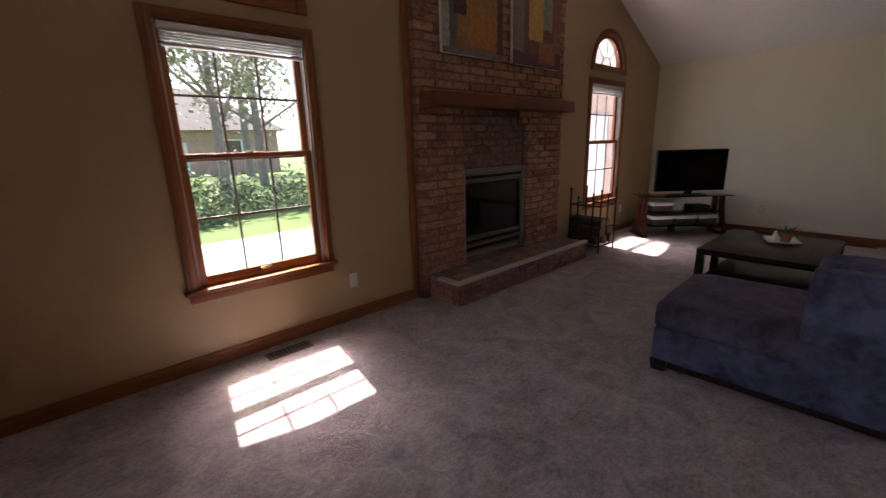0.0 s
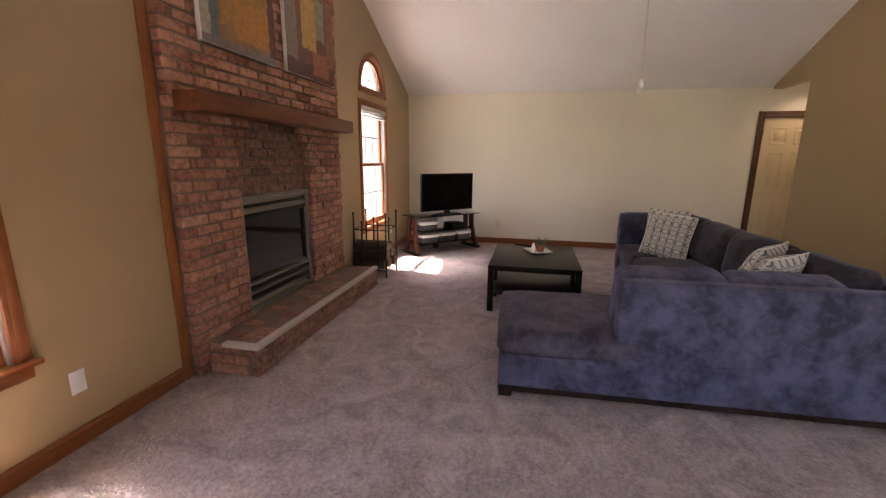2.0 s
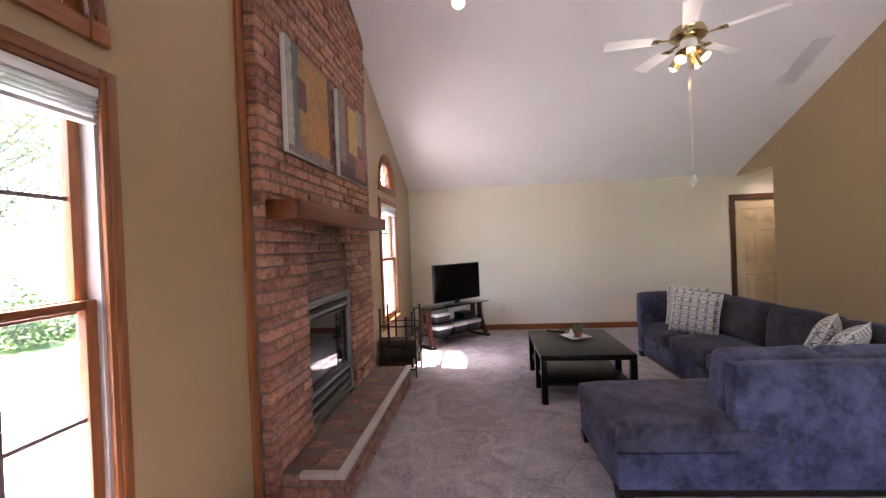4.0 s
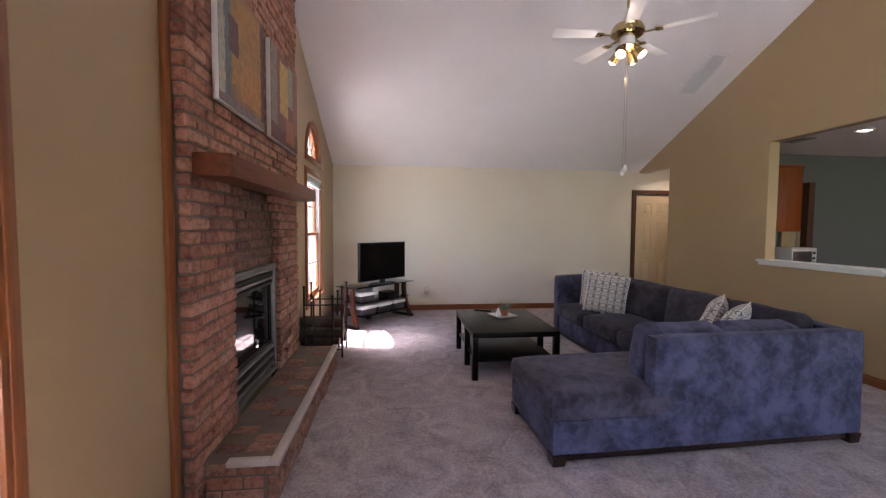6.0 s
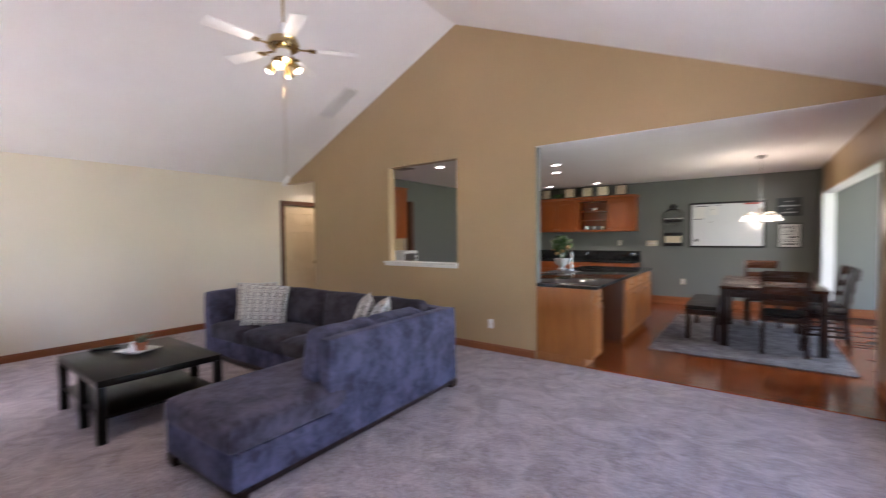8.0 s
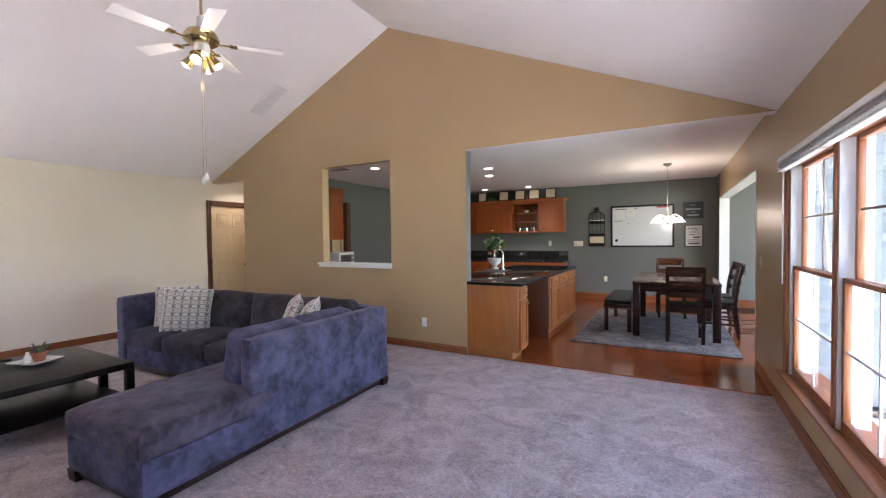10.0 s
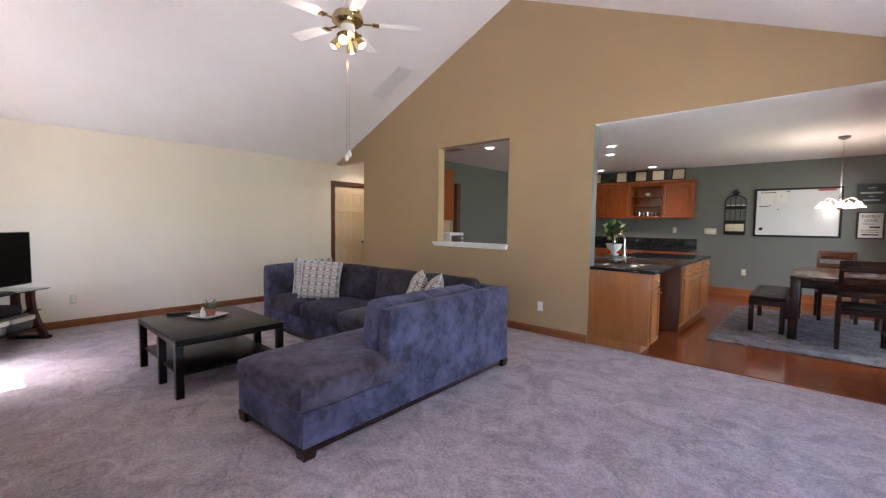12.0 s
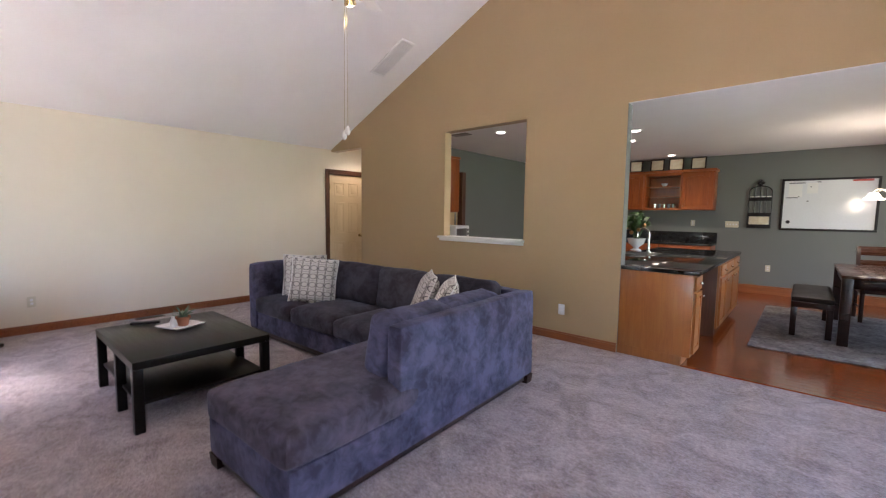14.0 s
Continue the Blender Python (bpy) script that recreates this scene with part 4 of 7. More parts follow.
# paintings over the mantel
def painting(x0, x1, z0, z1, material, label):
    t = thing("painting", Matrix.Translation(((x0 + x1) / 2, FY - 0.004, (z0 + z1) / 2)), label, "painting", "paintings over the mantel")
    w, h = (x1 - x0) / 2, (z1 - z0) / 2
    part("canvas", box(B(), -w + 0.004, w - 0.004, -0.037, -0.0335, -h + 0.004, h - 0.004), material, t)
    part("canvas_edge", box(B(), -w, w, -0.034, -0.002, -h, h, 0.003), M_PAPER, t, "white canvas edge")


OCHRE, ORANGE, BLUEGREY, PLUM, PALE, YEL = (0.42, 0.21, 0.05), (0.50, 0.22, 0.045), (0.13, 0.16, 0.17), (0.13, 0.05, 0.05), (0.42, 0.38, 0.30), (0.55, 0.34, 0.09)
painting(3.0, 3.765, 2.10, 2.825, canvas_material("painting_ochre_blocks", (0.34, 0.18, 0.07), [
    (-0.39, -0.22, -0.4, 0.4, BLUEGREY), (-0.39, -0.30, -0.4, 0.4, PALE), (-0.20, 0.34, -0.22, 0.32, OCHRE), (-0.06, 0.30, -0.28, -0.02, ORANGE),
    (-0.24, -0.10, -0.05, 0.16, PLUM), (0.30, 0.40, -0.4, 0.4, PLUM), (-0.4, 0.4, -0.4, -0.31, (0.22, 0.17, 0.17))]), "abstract canvas in ochre, orange and grey")
painting(3.915, 4.735, 2.10, 2.825, canvas_material("painting_red_yellow", (0.20, 0.08, 0.05), [
    (-0.41, -0.24, -0.4, 0.4, (0.24, 0.19, 0.16)), (-0.16, 0.08, -0.12, 0.3, YEL), (0.08, 0.24, 0.0, 0.34, (0.30, 0.30, 0.22)),
    (-0.41, 0.41, -0.4, -0.24, PLUM), (0.0, 0.3, -0.32, -0.12, (0.36, 0.13, 0.06)), (0.26, 0.41, -0.2, 0.4, (0.28, 0.12, 0.08))]), "abstract canvas in dark red, yellow and grey")

# ---- sectional sofa ----
SOFA = Matrix.Translation((3.03, 0.52, 0)) @ Matrix.Rotation(radians(2.1), 4, "Z")
so = thing("sectional_sofa", SOFA, "blue-grey microsuede sectional sofa with chaise on dark wood plinth", "sofa")
SL, SD, CH, CW = 3.03, 0.88, 2.18, 0.80               # long side, its depth, chaise length, chaise width
part("plinth", box(B(), 0.03, CW - 0.03, 0.03, CH - 0.03, 0.02, 0.068, 0.004), M_ESPRESSO, so, "dark wood plinth rail")
part("plinth", box(B(), CW - 0.03, SL - 0.03, 0.03, SD - 0.04, 0.02, 0.067, 0.004), M_ESPRESSO, so, "dark wood plinth rail")
for x, y in ((0.0, 0.0), (0.0, CH - 0.09), (CW - 0.09, CH - 0.09), (SL - 0.09, SD - 0.10), (SL - 0.09, 0.0), (CW + 0.3, SD - 0.1)):
    bm = B()
    bmesh.ops.create_cone(bm, cap_ends=True, segments=4, radius1=0.054, radius2=0.064, depth=0.068, matrix=Matrix.Translation((x + 0.045, y + 0.045, 0.034)) @ Matrix.Rotation(radians(45), 4, "Z"))
    part("leg", bm, M_ESPRESSO, so, "dark wood block foot", smooth=False)
BASE_T = 0.26
part("base", puff(B(), 0.0, CW, 0.0, CH, 0.065, BASE_T + 0.02, 0.02, (0, 0, 0), 8, 0.003, 1), M_SUEDE, so)
part("base", puff(B(), CW - 0.01, SL, 0.0, SD - 0.03, 0.065, BASE_T + 0.02, 0.02, (0, 0, 0), 8, 0.003, 2), M_SUEDE, so)
part("backrest", puff(B(), 0.0, 0.12, 0.0, 1.53, 0.075, 0.762, 0.03, (0.004, 0, 0.0), 9, 0.004, 3), M_SUEDE, so)
part("backrest", puff(B(), 0.115, SL, 0.0, 0.14, 0.075, 0.762, 0.03, (0, 0.004, 0), 9, 0.004, 4), M_SUEDE, so)
part("armrest", puff(B(), SL - 0.15, SL, 0.10, SD, 0.075, 0.80, 0.035, (0.006, 0.0, 0.006), 9, 0.004, 5), M_SUEDE, so)
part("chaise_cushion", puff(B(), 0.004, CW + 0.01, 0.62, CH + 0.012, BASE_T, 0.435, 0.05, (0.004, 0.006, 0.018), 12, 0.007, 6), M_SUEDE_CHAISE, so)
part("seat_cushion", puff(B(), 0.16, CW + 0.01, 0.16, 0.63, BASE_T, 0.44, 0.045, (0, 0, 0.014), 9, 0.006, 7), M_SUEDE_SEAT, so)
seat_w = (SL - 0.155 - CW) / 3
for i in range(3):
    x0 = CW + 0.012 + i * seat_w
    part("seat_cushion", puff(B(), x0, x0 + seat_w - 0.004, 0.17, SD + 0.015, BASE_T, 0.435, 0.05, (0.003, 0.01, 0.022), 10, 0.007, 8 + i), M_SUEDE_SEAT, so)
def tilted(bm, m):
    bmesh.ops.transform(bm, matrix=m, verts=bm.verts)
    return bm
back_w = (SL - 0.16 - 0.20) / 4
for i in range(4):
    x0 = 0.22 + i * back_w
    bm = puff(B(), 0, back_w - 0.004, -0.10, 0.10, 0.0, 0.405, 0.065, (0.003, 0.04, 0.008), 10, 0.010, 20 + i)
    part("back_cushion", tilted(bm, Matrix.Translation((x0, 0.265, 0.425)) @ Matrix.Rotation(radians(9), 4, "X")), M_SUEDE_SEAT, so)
for i in range(2):
    y0 = 0.37 + i * 0.575
    bm = puff(B(), -0.10, 0.10, 0, 0.571, 0.0, 0.368, 0.05, (0.02, 0.004, 0.004), 12, 0.009, 30 + i)
    part("back_cushion", tilted(bm, Matrix.Translation((0.25, y0, 0.425)) @ Matrix.Rotation(radians(-11), 4, "Y")), M_SUEDE, so)


def throw_pillow(m, label):
    t = thing("throw_pillow", m, label, "pillow", "patterned pillows on the sofa")
    bm = B()
    n, s = 14, 0.236
    grid = [[None] * (n + 1) for _ in range(n + 1)]
    sides = []
    for sg in (-1, 1):
        rows = []
        for i in range(n + 1):
            row = []
            for j in range(n + 1):
                u, w = 2 * i / n - 1, 2 * j / n - 1
                edge = max(abs(u), abs(w))
                if sg == 1 and edge > 0.999:
                    row.append(sides[0][i][j])
                    continue
                pinch = 1 - 0.06 * (1 - abs(u) ** 2) * (abs(w) ** 4) - 0.06 * (1 - abs(w) ** 2) * (abs(u) ** 4)
                th = 0.075 * max(0.0, (1 - u ** 4) * (1 - w ** 4)) ** 0.55
                row.append(bm.verts.new((u * s * pinch, sg * th + 0.006 * noise.noise(Vector((u * 3, w * 3, sg))), w * s * pinch)))
            rows.append(row)
        sides.append(rows)
    for rows in sides:
        for i in range(n):
            for j in range(n):
                bm.faces.new((rows[i][j], rows[i + 1][j], rows[i + 1][j + 1], rows[i][j + 1]))
    part("cover", bm, M_CHAIN, t)
    pts = [(-s, -s), (s, -s), (s, s), (-s, s)]
    for a, b in zip(pts, pts[1:] + pts[:1]):
        bm = B()
        mid = ((a[0] + b[0]) / 2 * 0.945, (a[1] + b[1]) / 2 * 0.945)
        rod(bm, (a[0], 0, a[1]), (mid[0], 0, mid[1]), 0.004, seg=6)
        rod(bm, (mid[0], 0, mid[1]), (b[0], 0, b[1]), 0.004, seg=6)
        part("piping", bm, M_PAPER, t)
    return t


PILLOW = "off-white throw pillow with dark linked-ring pattern, leaning on the sofa"
throw_pillow(SOFA @ Matrix.Translation((2.52, 0.50, 0.662)) @ Matrix.Rotation(radians(40), 4, "Z") @ Matrix.Rotation(radians(8), 4, "X"), PILLOW)
throw_pillow(SOFA @ Matrix.Translation((2.24, 0.57, 0.648)) @ Matrix.Rotation(radians(48), 4, "Z") @ Matrix.Rotation(radians(12), 4, "X") @ Matrix.Rotation(radians(-5), 4, "Y"), PILLOW)
throw_pillow(SOFA @ Matrix.Translation((0.79, 0.47, 0.645)) @ Matrix.Rotation(radians(-44), 4, "Z") @ Matrix.Rotation(radians(22), 4, "X"), PILLOW)
throw_pillow(SOFA @ Matrix.Translation((0.52, 0.56, 0.645)) @ Matrix.Rotation(radians(-52), 4, "Z") @ Matrix.Rotation(radians(28), 4, "X"), PILLOW)

# ---- coffee table ----
ct = thing("coffee_table", Matrix.Translation((4.915, 2.50, 0)) @ Matrix.Rotation(radians(0), 4, "Z"), "black-brown square coffee table with lower shelf", "coffee table")
tw, td = 0.54, 0.42
part("tabletop", box(B(), -tw, tw, -td, td, 0.40, 0.45, 0.004), M_BLACKWOOD, ct)
part("shelf", box(B(), -tw + 0.03, tw - 0.03, -td + 0.03, td - 0.03, 0.165, 0.185, 0.003), M_BLACKWOOD, ct)
for x in (-tw, -0.10, tw - 0.055):
    for y in (-td, td - 0.055):
        part("leg", box(B(), x, x + 0.055, y, y + 0.055, 0.0, 0.40, 0.003), M_BLACKWOOD, ct)

# dish with a small potted succulent
dish = solid("square_dish", B(), M_CERAMIC, "white square ceramic dish on the coffee table", "dish", Matrix.Translation((5.05, 2.465, 0.45)) @ Matrix.Rotation(radians(20), 4, "Z"))
bm = B()
prof = [(0.070, 0.0), (0.082, 0.002), (0.118, 0.020), (0.121, 0.026), (0.114, 0.024), (0.078, 0.009), (0.002, 0.009)]
rings = []
for r, z in prof:
    rings.append([bm.verts.new((r * sx, r * sy, z)) for sx, sy in ((-1, -1), (1, -1), (1, 1), (-1, 1))])
for a, b in zip(rings, rings[1:]):
    for i in range(4):
        bm.faces.new((a[i], a[(i + 1) % 4], b[(i + 1) % 4], b[i]))
bm.faces.new(rings[0][::-1])
bm.faces.new(rings[-1])
dish.data = finish(bm, "square_dish", M_CERAMIC)


def potted(name, m, label, pot_prof, pot_mat, soil_r, soil_z, plant_bm, plant_mat):
    t = thing(name, m, label, "potted plant")
    part("pot", lathe(B(), pot_prof, 24), pot_mat, t)
    part("soil", lathe(B(), [(0.001, soil_z - 0.01), (soil_r, soil_z - 0.01), (soil_r, soil_z), (0.001, soil_z + 0.004)], 16), M_SOIL, t)
    part("leaves", plant_bm, plant_mat, t)
    return t


def blades(n, length, width, lean, base_r, z, seed, curl=0.4):
    rnd = random.Random(seed)
    bm = B()
    for i in range(n):
        a = rnd.uniform(0, 2 * math.pi)
        ln, le = length * rnd.uniform(0.6, 1.1), lean * rnd.uniform(0.3, 1.2)
        br = base_r * rnd.uniform(0.1, 1)
        d, s = Vector((math.cos(a), math.sin(a), 0)), Vector((-math.sin(a), math.cos(a), 0))
        prev = None
        for k in range(5):
            f = k / 4
            th = le * (0.4 + curl * f * 2)
            p = d * (br + ln * f * math.sin(th)) + Vector((0, 0, z + ln * f * math.cos(th)))
            w = width * (0.5 + 1.4 * f * (1 - f) * 2) * (1 - f ** 3)
            nrm = (d * math.cos(th) - Vector((0, 0, math.sin(th)))) * width * 0.25
            cur = [bm.verts.new(p - s * w), bm.verts.new(p + nrm), bm.verts.new(p + s * w), bm.verts.new(p - nrm)]
            if prev:
                for q in range(4):
                    bm.faces.new((prev[q], prev[(q + 1) % 4], cur[(q + 1) % 4], cur[q]))
            prev = cur
    return bm


potted("potted_succulent", Matrix.Translation((5.065, 2.44, 0.459)), "small grey-green succulent in terracotta pot on a dish",
       [(0.001, 0.0), (0.034, 0.0), (0.046, 0.055), (0.052, 0.056), (0.052, 0.072), (0.045, 0.072), (0.043, 0.06), (0.001, 0.058)], M_TERRA, 0.043, 0.064,
       blades(26, 0.10, 0.008, 0.8, 0.025, 0.06, 3), M_SUCC)

bm = lathe(B(), [(0.001, 0.0), (0.021, 0.0), (0.022, 0.05), (0.012, 0.066), (0.011, 0.085), (0.001, 0.086)], 16)
solid("small_bottle", bm, M_WHITE, "small white bottle beside the succulent on the dish", "bottle", Matrix.Translation((5.055, 2.512, 0.4595)))
bm = box(B(), -0.10, 0.10, -0.024, 0.024, 0.0, 0.018, 0.005)
solid("remote_control", bm, M_METAL_BLACK, "black remote control on the coffee table", "remote control", Matrix.Translation((5.36, 2.62, 0.4505)) @ Matrix.Rotation(radians(62), 4, "Z"))

# ---- television and stand, set across the corner ----
TVM = Matrix.Translation((6.985, 3.925, 0)) @ Matrix.Rotation(radians(-42.5), 4, "Z")   # local x along the screen, -y to the room
st = thing("tv_stand", TVM, "three-tier TV stand with black glass shelves and red-brown curved sides", "tv stand")
for z, w, d in ((0.155, 0.50, 0.22), (0.345, 0.50, 0.21)):
    part("shelf", box(B(), -w, w, -d, d, z - 0.006, z + 0.006, 0.002), M_SHELFGLASS, st)
part("tabletop", box(B(), -0.60, 0.60, -0.23, 0.23, 0.562, 0.572, 0.003), M_SHELFGLASS, st, "smoked glass top")
for s in (-1, 1):
    for y in (-0.19, 0.15):
        bm = B()
        prev = None
        for k in range(9):
            f = k / 8
            x = s * (0.535 + 0.03 * (1 - f))
            yy = y + (0.14 if y < 0 else -0.05) * math.sin(f * math.pi * 0.6) - 0.02 * f
            cur = [bm.verts.new((x + dx, yy + dy, f * 0.562)) for dx, dy in ((-0.022, -0.035), (0.022, -0.035), (0.022, 0.035), (-0.022, 0.035))]
            if prev:
                for q in range(4):
                    bm.faces.new((prev[q], prev[(q + 1) % 4], cur[(q + 1) % 4], cur[q]))
            else:
                bm.faces.new(cur[::-1])
            prev = cur
        bm.faces.new(prev)
        part("side_post", bm, M_REDWOOD, st, "red-brown curved wooden upright")
    part("foot_rail", box(B(), s * 0.58 - 0.035, s * 0.58 + 0.035, -0.22, 0.2, 0.0, 0.035, 0.006), M_BLACKWOOD, st)
part("back_panel", box(B(), -0.05, 0.05, 0.16, 0.19, 0.0, 0.56, 0.004), M_METAL_BLACK, st, "black steel spine")

tv = thing("television", TVM @ Matrix.Translation((0.03, -0.105, 0.572)), "black flat-screen television, switched off", "television")
part("screen_housing", box(B(), -0.485, 0.485, -0.012, 0.03, 0.062, 0.625, 0.006), M_METAL_BLACK, tv)
part("screen", box(B(), -0.472, 0.472, -0.0145, -0.0115, 0.077, 0.613), M_SCREEN, tv, "dark glossy screen", smooth=False)
part("neck", box(B(), -0.05, 0.05, 0.0, 0.03, 0.01, 0.12, 0.006), M_METAL_BLACK, tv)
bm = lathe(B(), [(0.001, 0.0), (0.15, 0.0), (0.155, 0.006), (0.14, 0.014), (0.001, 0.018)], 32)
for v in bm.verts:
    v.co.x *= 1.6
part("base", bm, M_METAL_BLACK, tv)


def storage_bin(x, y, z, w, d, h):
    t = thing("storage_bin", TVM @ Matrix.Translation((x, y, z)), "smoky plastic storage bin with white lid on the stand", "storage bin", "bins on the TV stand")
    bm = box(B(), -w / 2, w / 2, -d / 2, d / 2, 0, h, 0.012)
    for v in bm.verts:
        k = 0.90 + 0.10 * v.co.z / h
        v.co.x *= k
        v.co.y *= k
    part("tub", bm, M_CLEARPLASTIC, t)
    part("lid", box(B(), -w / 2 - 0.006, w / 2 + 0.006, -d / 2 - 0.006, d / 2 + 0.006, h - 0.012, h + 0.040, 0.010), M_WHITE, t, "white plastic lid")


storage_bin(-0.34, -0.02, 0.352, 0.27, 0.32, 0.10)
storage_bin(-0.33, -0.03, 0.162, 0.29, 0.32, 0.10)
storage_bin(0.0, -0.03, 0.162, 0.27, 0.32, 0.10)
storage_bin(0.31, -0.03, 0.162, 0.25, 0.32, 0.10)
bm = box(B(), -0.12, 0.12, -0.13, 0.11, 0.0, 0.075, 0.006)
solid("media_player", bm, M_METAL_BLACK, "black media player box on the stand shelf", "media player", TVM @ Matrix.Translation((0.22, -0.02, 0.352)))
bm = box(B(), -0.06, 0.06, -0.09, 0.09, 0.0, 0.17, 0.008)
solid("router_box", bm, M_WHITE, "white router box standing on the stand shelf", "router", TVM @ Matrix.Translation((-0.06, 0.05, 0.352)))
bm = box(B(), -0.09, 0.09, -0.022, 0.022, 0.0, 0.02, 0.005)
solid("remote_control", bm, M_METAL_BLACK, "black remote control on the TV stand", "remote control", TVM @ Matrix.Translation((-0.22, -0.16, 0.573)))

# ---- firewood rack with fire tools ----
LR = Matrix.Translation((5.38, 4.41, 0)) @ Matrix.Rotation(radians(90), 4, "Z")
rk = thing("firewood_rack", LR, "black iron firewood rack with upright finials", "firewood rack")
def rack_rod(*pts, r=0.011):
    bm = B()
    for a, b in zip(pts, pts[1:]):
        rod(bm, a, b, r, seg=8)
    return bm
for y in (-0.19, 0.19):
    for x in (-0.2, -0.1, 0.1, 0.2):
        top = 0.76 if abs(x) > 0.15 else 0.66
        bm = rack_rod((x, y, 0.0 if abs(x) > 0.15 else 0.09), (x, y, top))
        bmesh.ops.create_uvsphere(bm, u_segments=10, v_segments=6, radius=0.016, matrix=Matrix.Translation((x, y, top + 0.012)))
        part("upright", bm, M_METAL_BLACK, rk)
    for z in (0.09, 0.30, 0.58):
        part("side_rail", rack_rod((-0.2, y, z), (0.2, y, z), r=0.008), M_METAL_BLACK, rk)
for x in (-0.2, 0.2):
    for z in (0.09, 0.58):
        part("cross_rail", rack_rod((x, -0.19, z), (x, 0.19, z), r=0.008), M_METAL_BLACK, rk)
for i in range(3):
    part("cross_rail", rack_rod((-0.1 + i * 0.1, -0.19, 0.09), (-0.1 + i * 0.1, 0.19, 0.09), r=0.007), M_METAL_BLACK, rk)


def firewood(m, r, l, seed):
    t = thing("firewood_log", LR @ m, "split firewood log with grey-brown bark in the rack", "firewood", "logs in the rack")
    bm = rod(B(), (-l / 2, 0, 0), (l / 2, 0, 0), r, seg=14)
    for v in bm.verts:
        v.co.y += 0.10 * r * noise.noise(Vector((v.co.x * 6, v.co.y * 20, seed)))
        v.co.z += 0.10 * r * noise.noise(Vector((v.co.x * 6, v.co.z * 20, seed + 5)))
    part("bark", bm, M_BARK, t)
    for s in (-1, 1):
        part("cut_end", rod(B(), (s * l / 2, 0, 0), (s * (l / 2 + 0.003), 0, 0), r * 0.92, seg=14), M_LOGEND, t, "pale sawn log end")


rnd = random.Random(5)
for z, ys in ((0.155, (-0.125, 0.0, 0.125)), (0.265, (-0.10, 0.02, 0.13)), (0.36, (-0.05, 0.07))):
    for y in ys:
        firewood(Matrix.Translation((rnd.uniform(-0.02, 0.04), y, z)) @ Matrix.Rotation(rnd.uniform(-0.06, 0.06), 4, "Z"), rnd.uniform(0.052, 0.06), rnd.uniform(0.38, 0.44), rnd.random() * 9)

# ---- ceiling fan, lamp, vents ----
FAN, FS = Vector((3.62, 1.925, 2.81)), 0.84                # hub, and its size beside a 1.32 m fan
fz = FAN.z + (ceil_z(FAN.x) - FAN.z) / FS
fan = thing("ceiling_fan", Matrix.Translation(FAN) @ Matrix.Scale(FS, 4), "brass and white ceiling fan with four lit spot shades", "ceiling fan")
part("canopy", lathe(B(), [(0.001, fz - FAN.z + 0.0), (0.075, fz - FAN.z + 0.0), (0.07, fz - FAN.z - 0.05), (0.03, fz - FAN.z - 0.08), (0.001, fz - FAN.z - 0.08)], 24), M_BRASS, fan, "brass canopy")
part("downrod", rod(B(), (0, 0, 0.16), (0, 0, fz - FAN.z - 0.06), 0.012, seg=12), M_BRASS, fan, "brass downrod")
part("collar", lathe(B(), [(0.001, 0.27), (0.03, 0.27), (0.034, 0.25), (0.045, 0.15), (0.001, 0.14)], 24), M_WHITE, fan)
part("motor_housing", lathe(B(), [(0.001, 0.16), (0.05, 0.16), (0.12, 0.13), (0.14, 0.09), (0.14, 0.06), (0.10, 0.03), (0.001, 0.03)], 32), M_BRASS, fan, "polished brass motor housing")
part("switch_housing", lathe(B(), [(0.001, 0.03), (0.06, 0.03), (0.065, 0.0), (0.06, -0.05), (0.001, -0.05)], 24), M_WHITE, fan)
part("light_plate", lathe(B(), [(0.001, -0.045), (0.09, -0.05), (0.10, -0.062), (0.06, -0.085), (0.001, -0.09)], 24), M_BRASS, fan)
for i in range(5):
    a = Matrix.Rotation(radians(72 * i + 14), 4, "Z")
    bm = box(B(), 0.11, 0.25, -0.016, 0.016, 0.045, 0.052, 0.003)
    box(bm, 0.22, 0.28, -0.04, 0.04, 0.045, 0.051, 0.002)
    bmesh.ops.transform(bm, matrix=a, verts=bm.verts)
    part("blade_bracket", bm, M_BRASS, fan)
    bm = box(B(), 0.24, 0.66, -0.062, 0.062, 0.052, 0.058, 0.0025)
    for v in bm.verts:
        f = (v.co.x - 0.24) / 0.42
        v.co.y *= 0.82 + 0.25 * f
        v.co.z += v.co.y * 0.17
    bmesh.ops.transform(bm, matrix=a, verts=bm.verts)
    part("blade", bm, M_WHITE, fan, "white fan blade")
for i in range(4):
    a = radians(90 * i + 38)
    d = Vector((math.cos(a), math.sin(a), 0))
    p0, p1 = d * 0.06 + Vector((0, 0, -0.06)), d * 0.135 + Vector((0, 0, -0.155))
    way = (p1 - p0).normalized()
    q = way.to_track_quat("Z", "Y").to_matrix().to_4x4()
    bm = lathe(B(), [(0.018, 0.0), (0.026, 0.02), (0.036, 0.07), (0.046, 0.115), (0.043, 0.115), (0.033, 0.07), (0.02, 0.02), (0.001, 0.015)], 20)
    bmesh.ops.transform(bm, matrix=Matrix.Translation(p0) @ q, verts=bm.verts)
    sh = part("lamp_shade", bm, M_BRASS, fan, "brass spot shade")
    bm = B()
    bmesh.ops.create_uvsphere(bm, u_segments=16, v_segments=10, radius=0.036, matrix=Matrix.Translation(p0 + way * 0.098))
    part("bulb", bm, M_GLOW_WARM, sh, "lit frosted bulb")
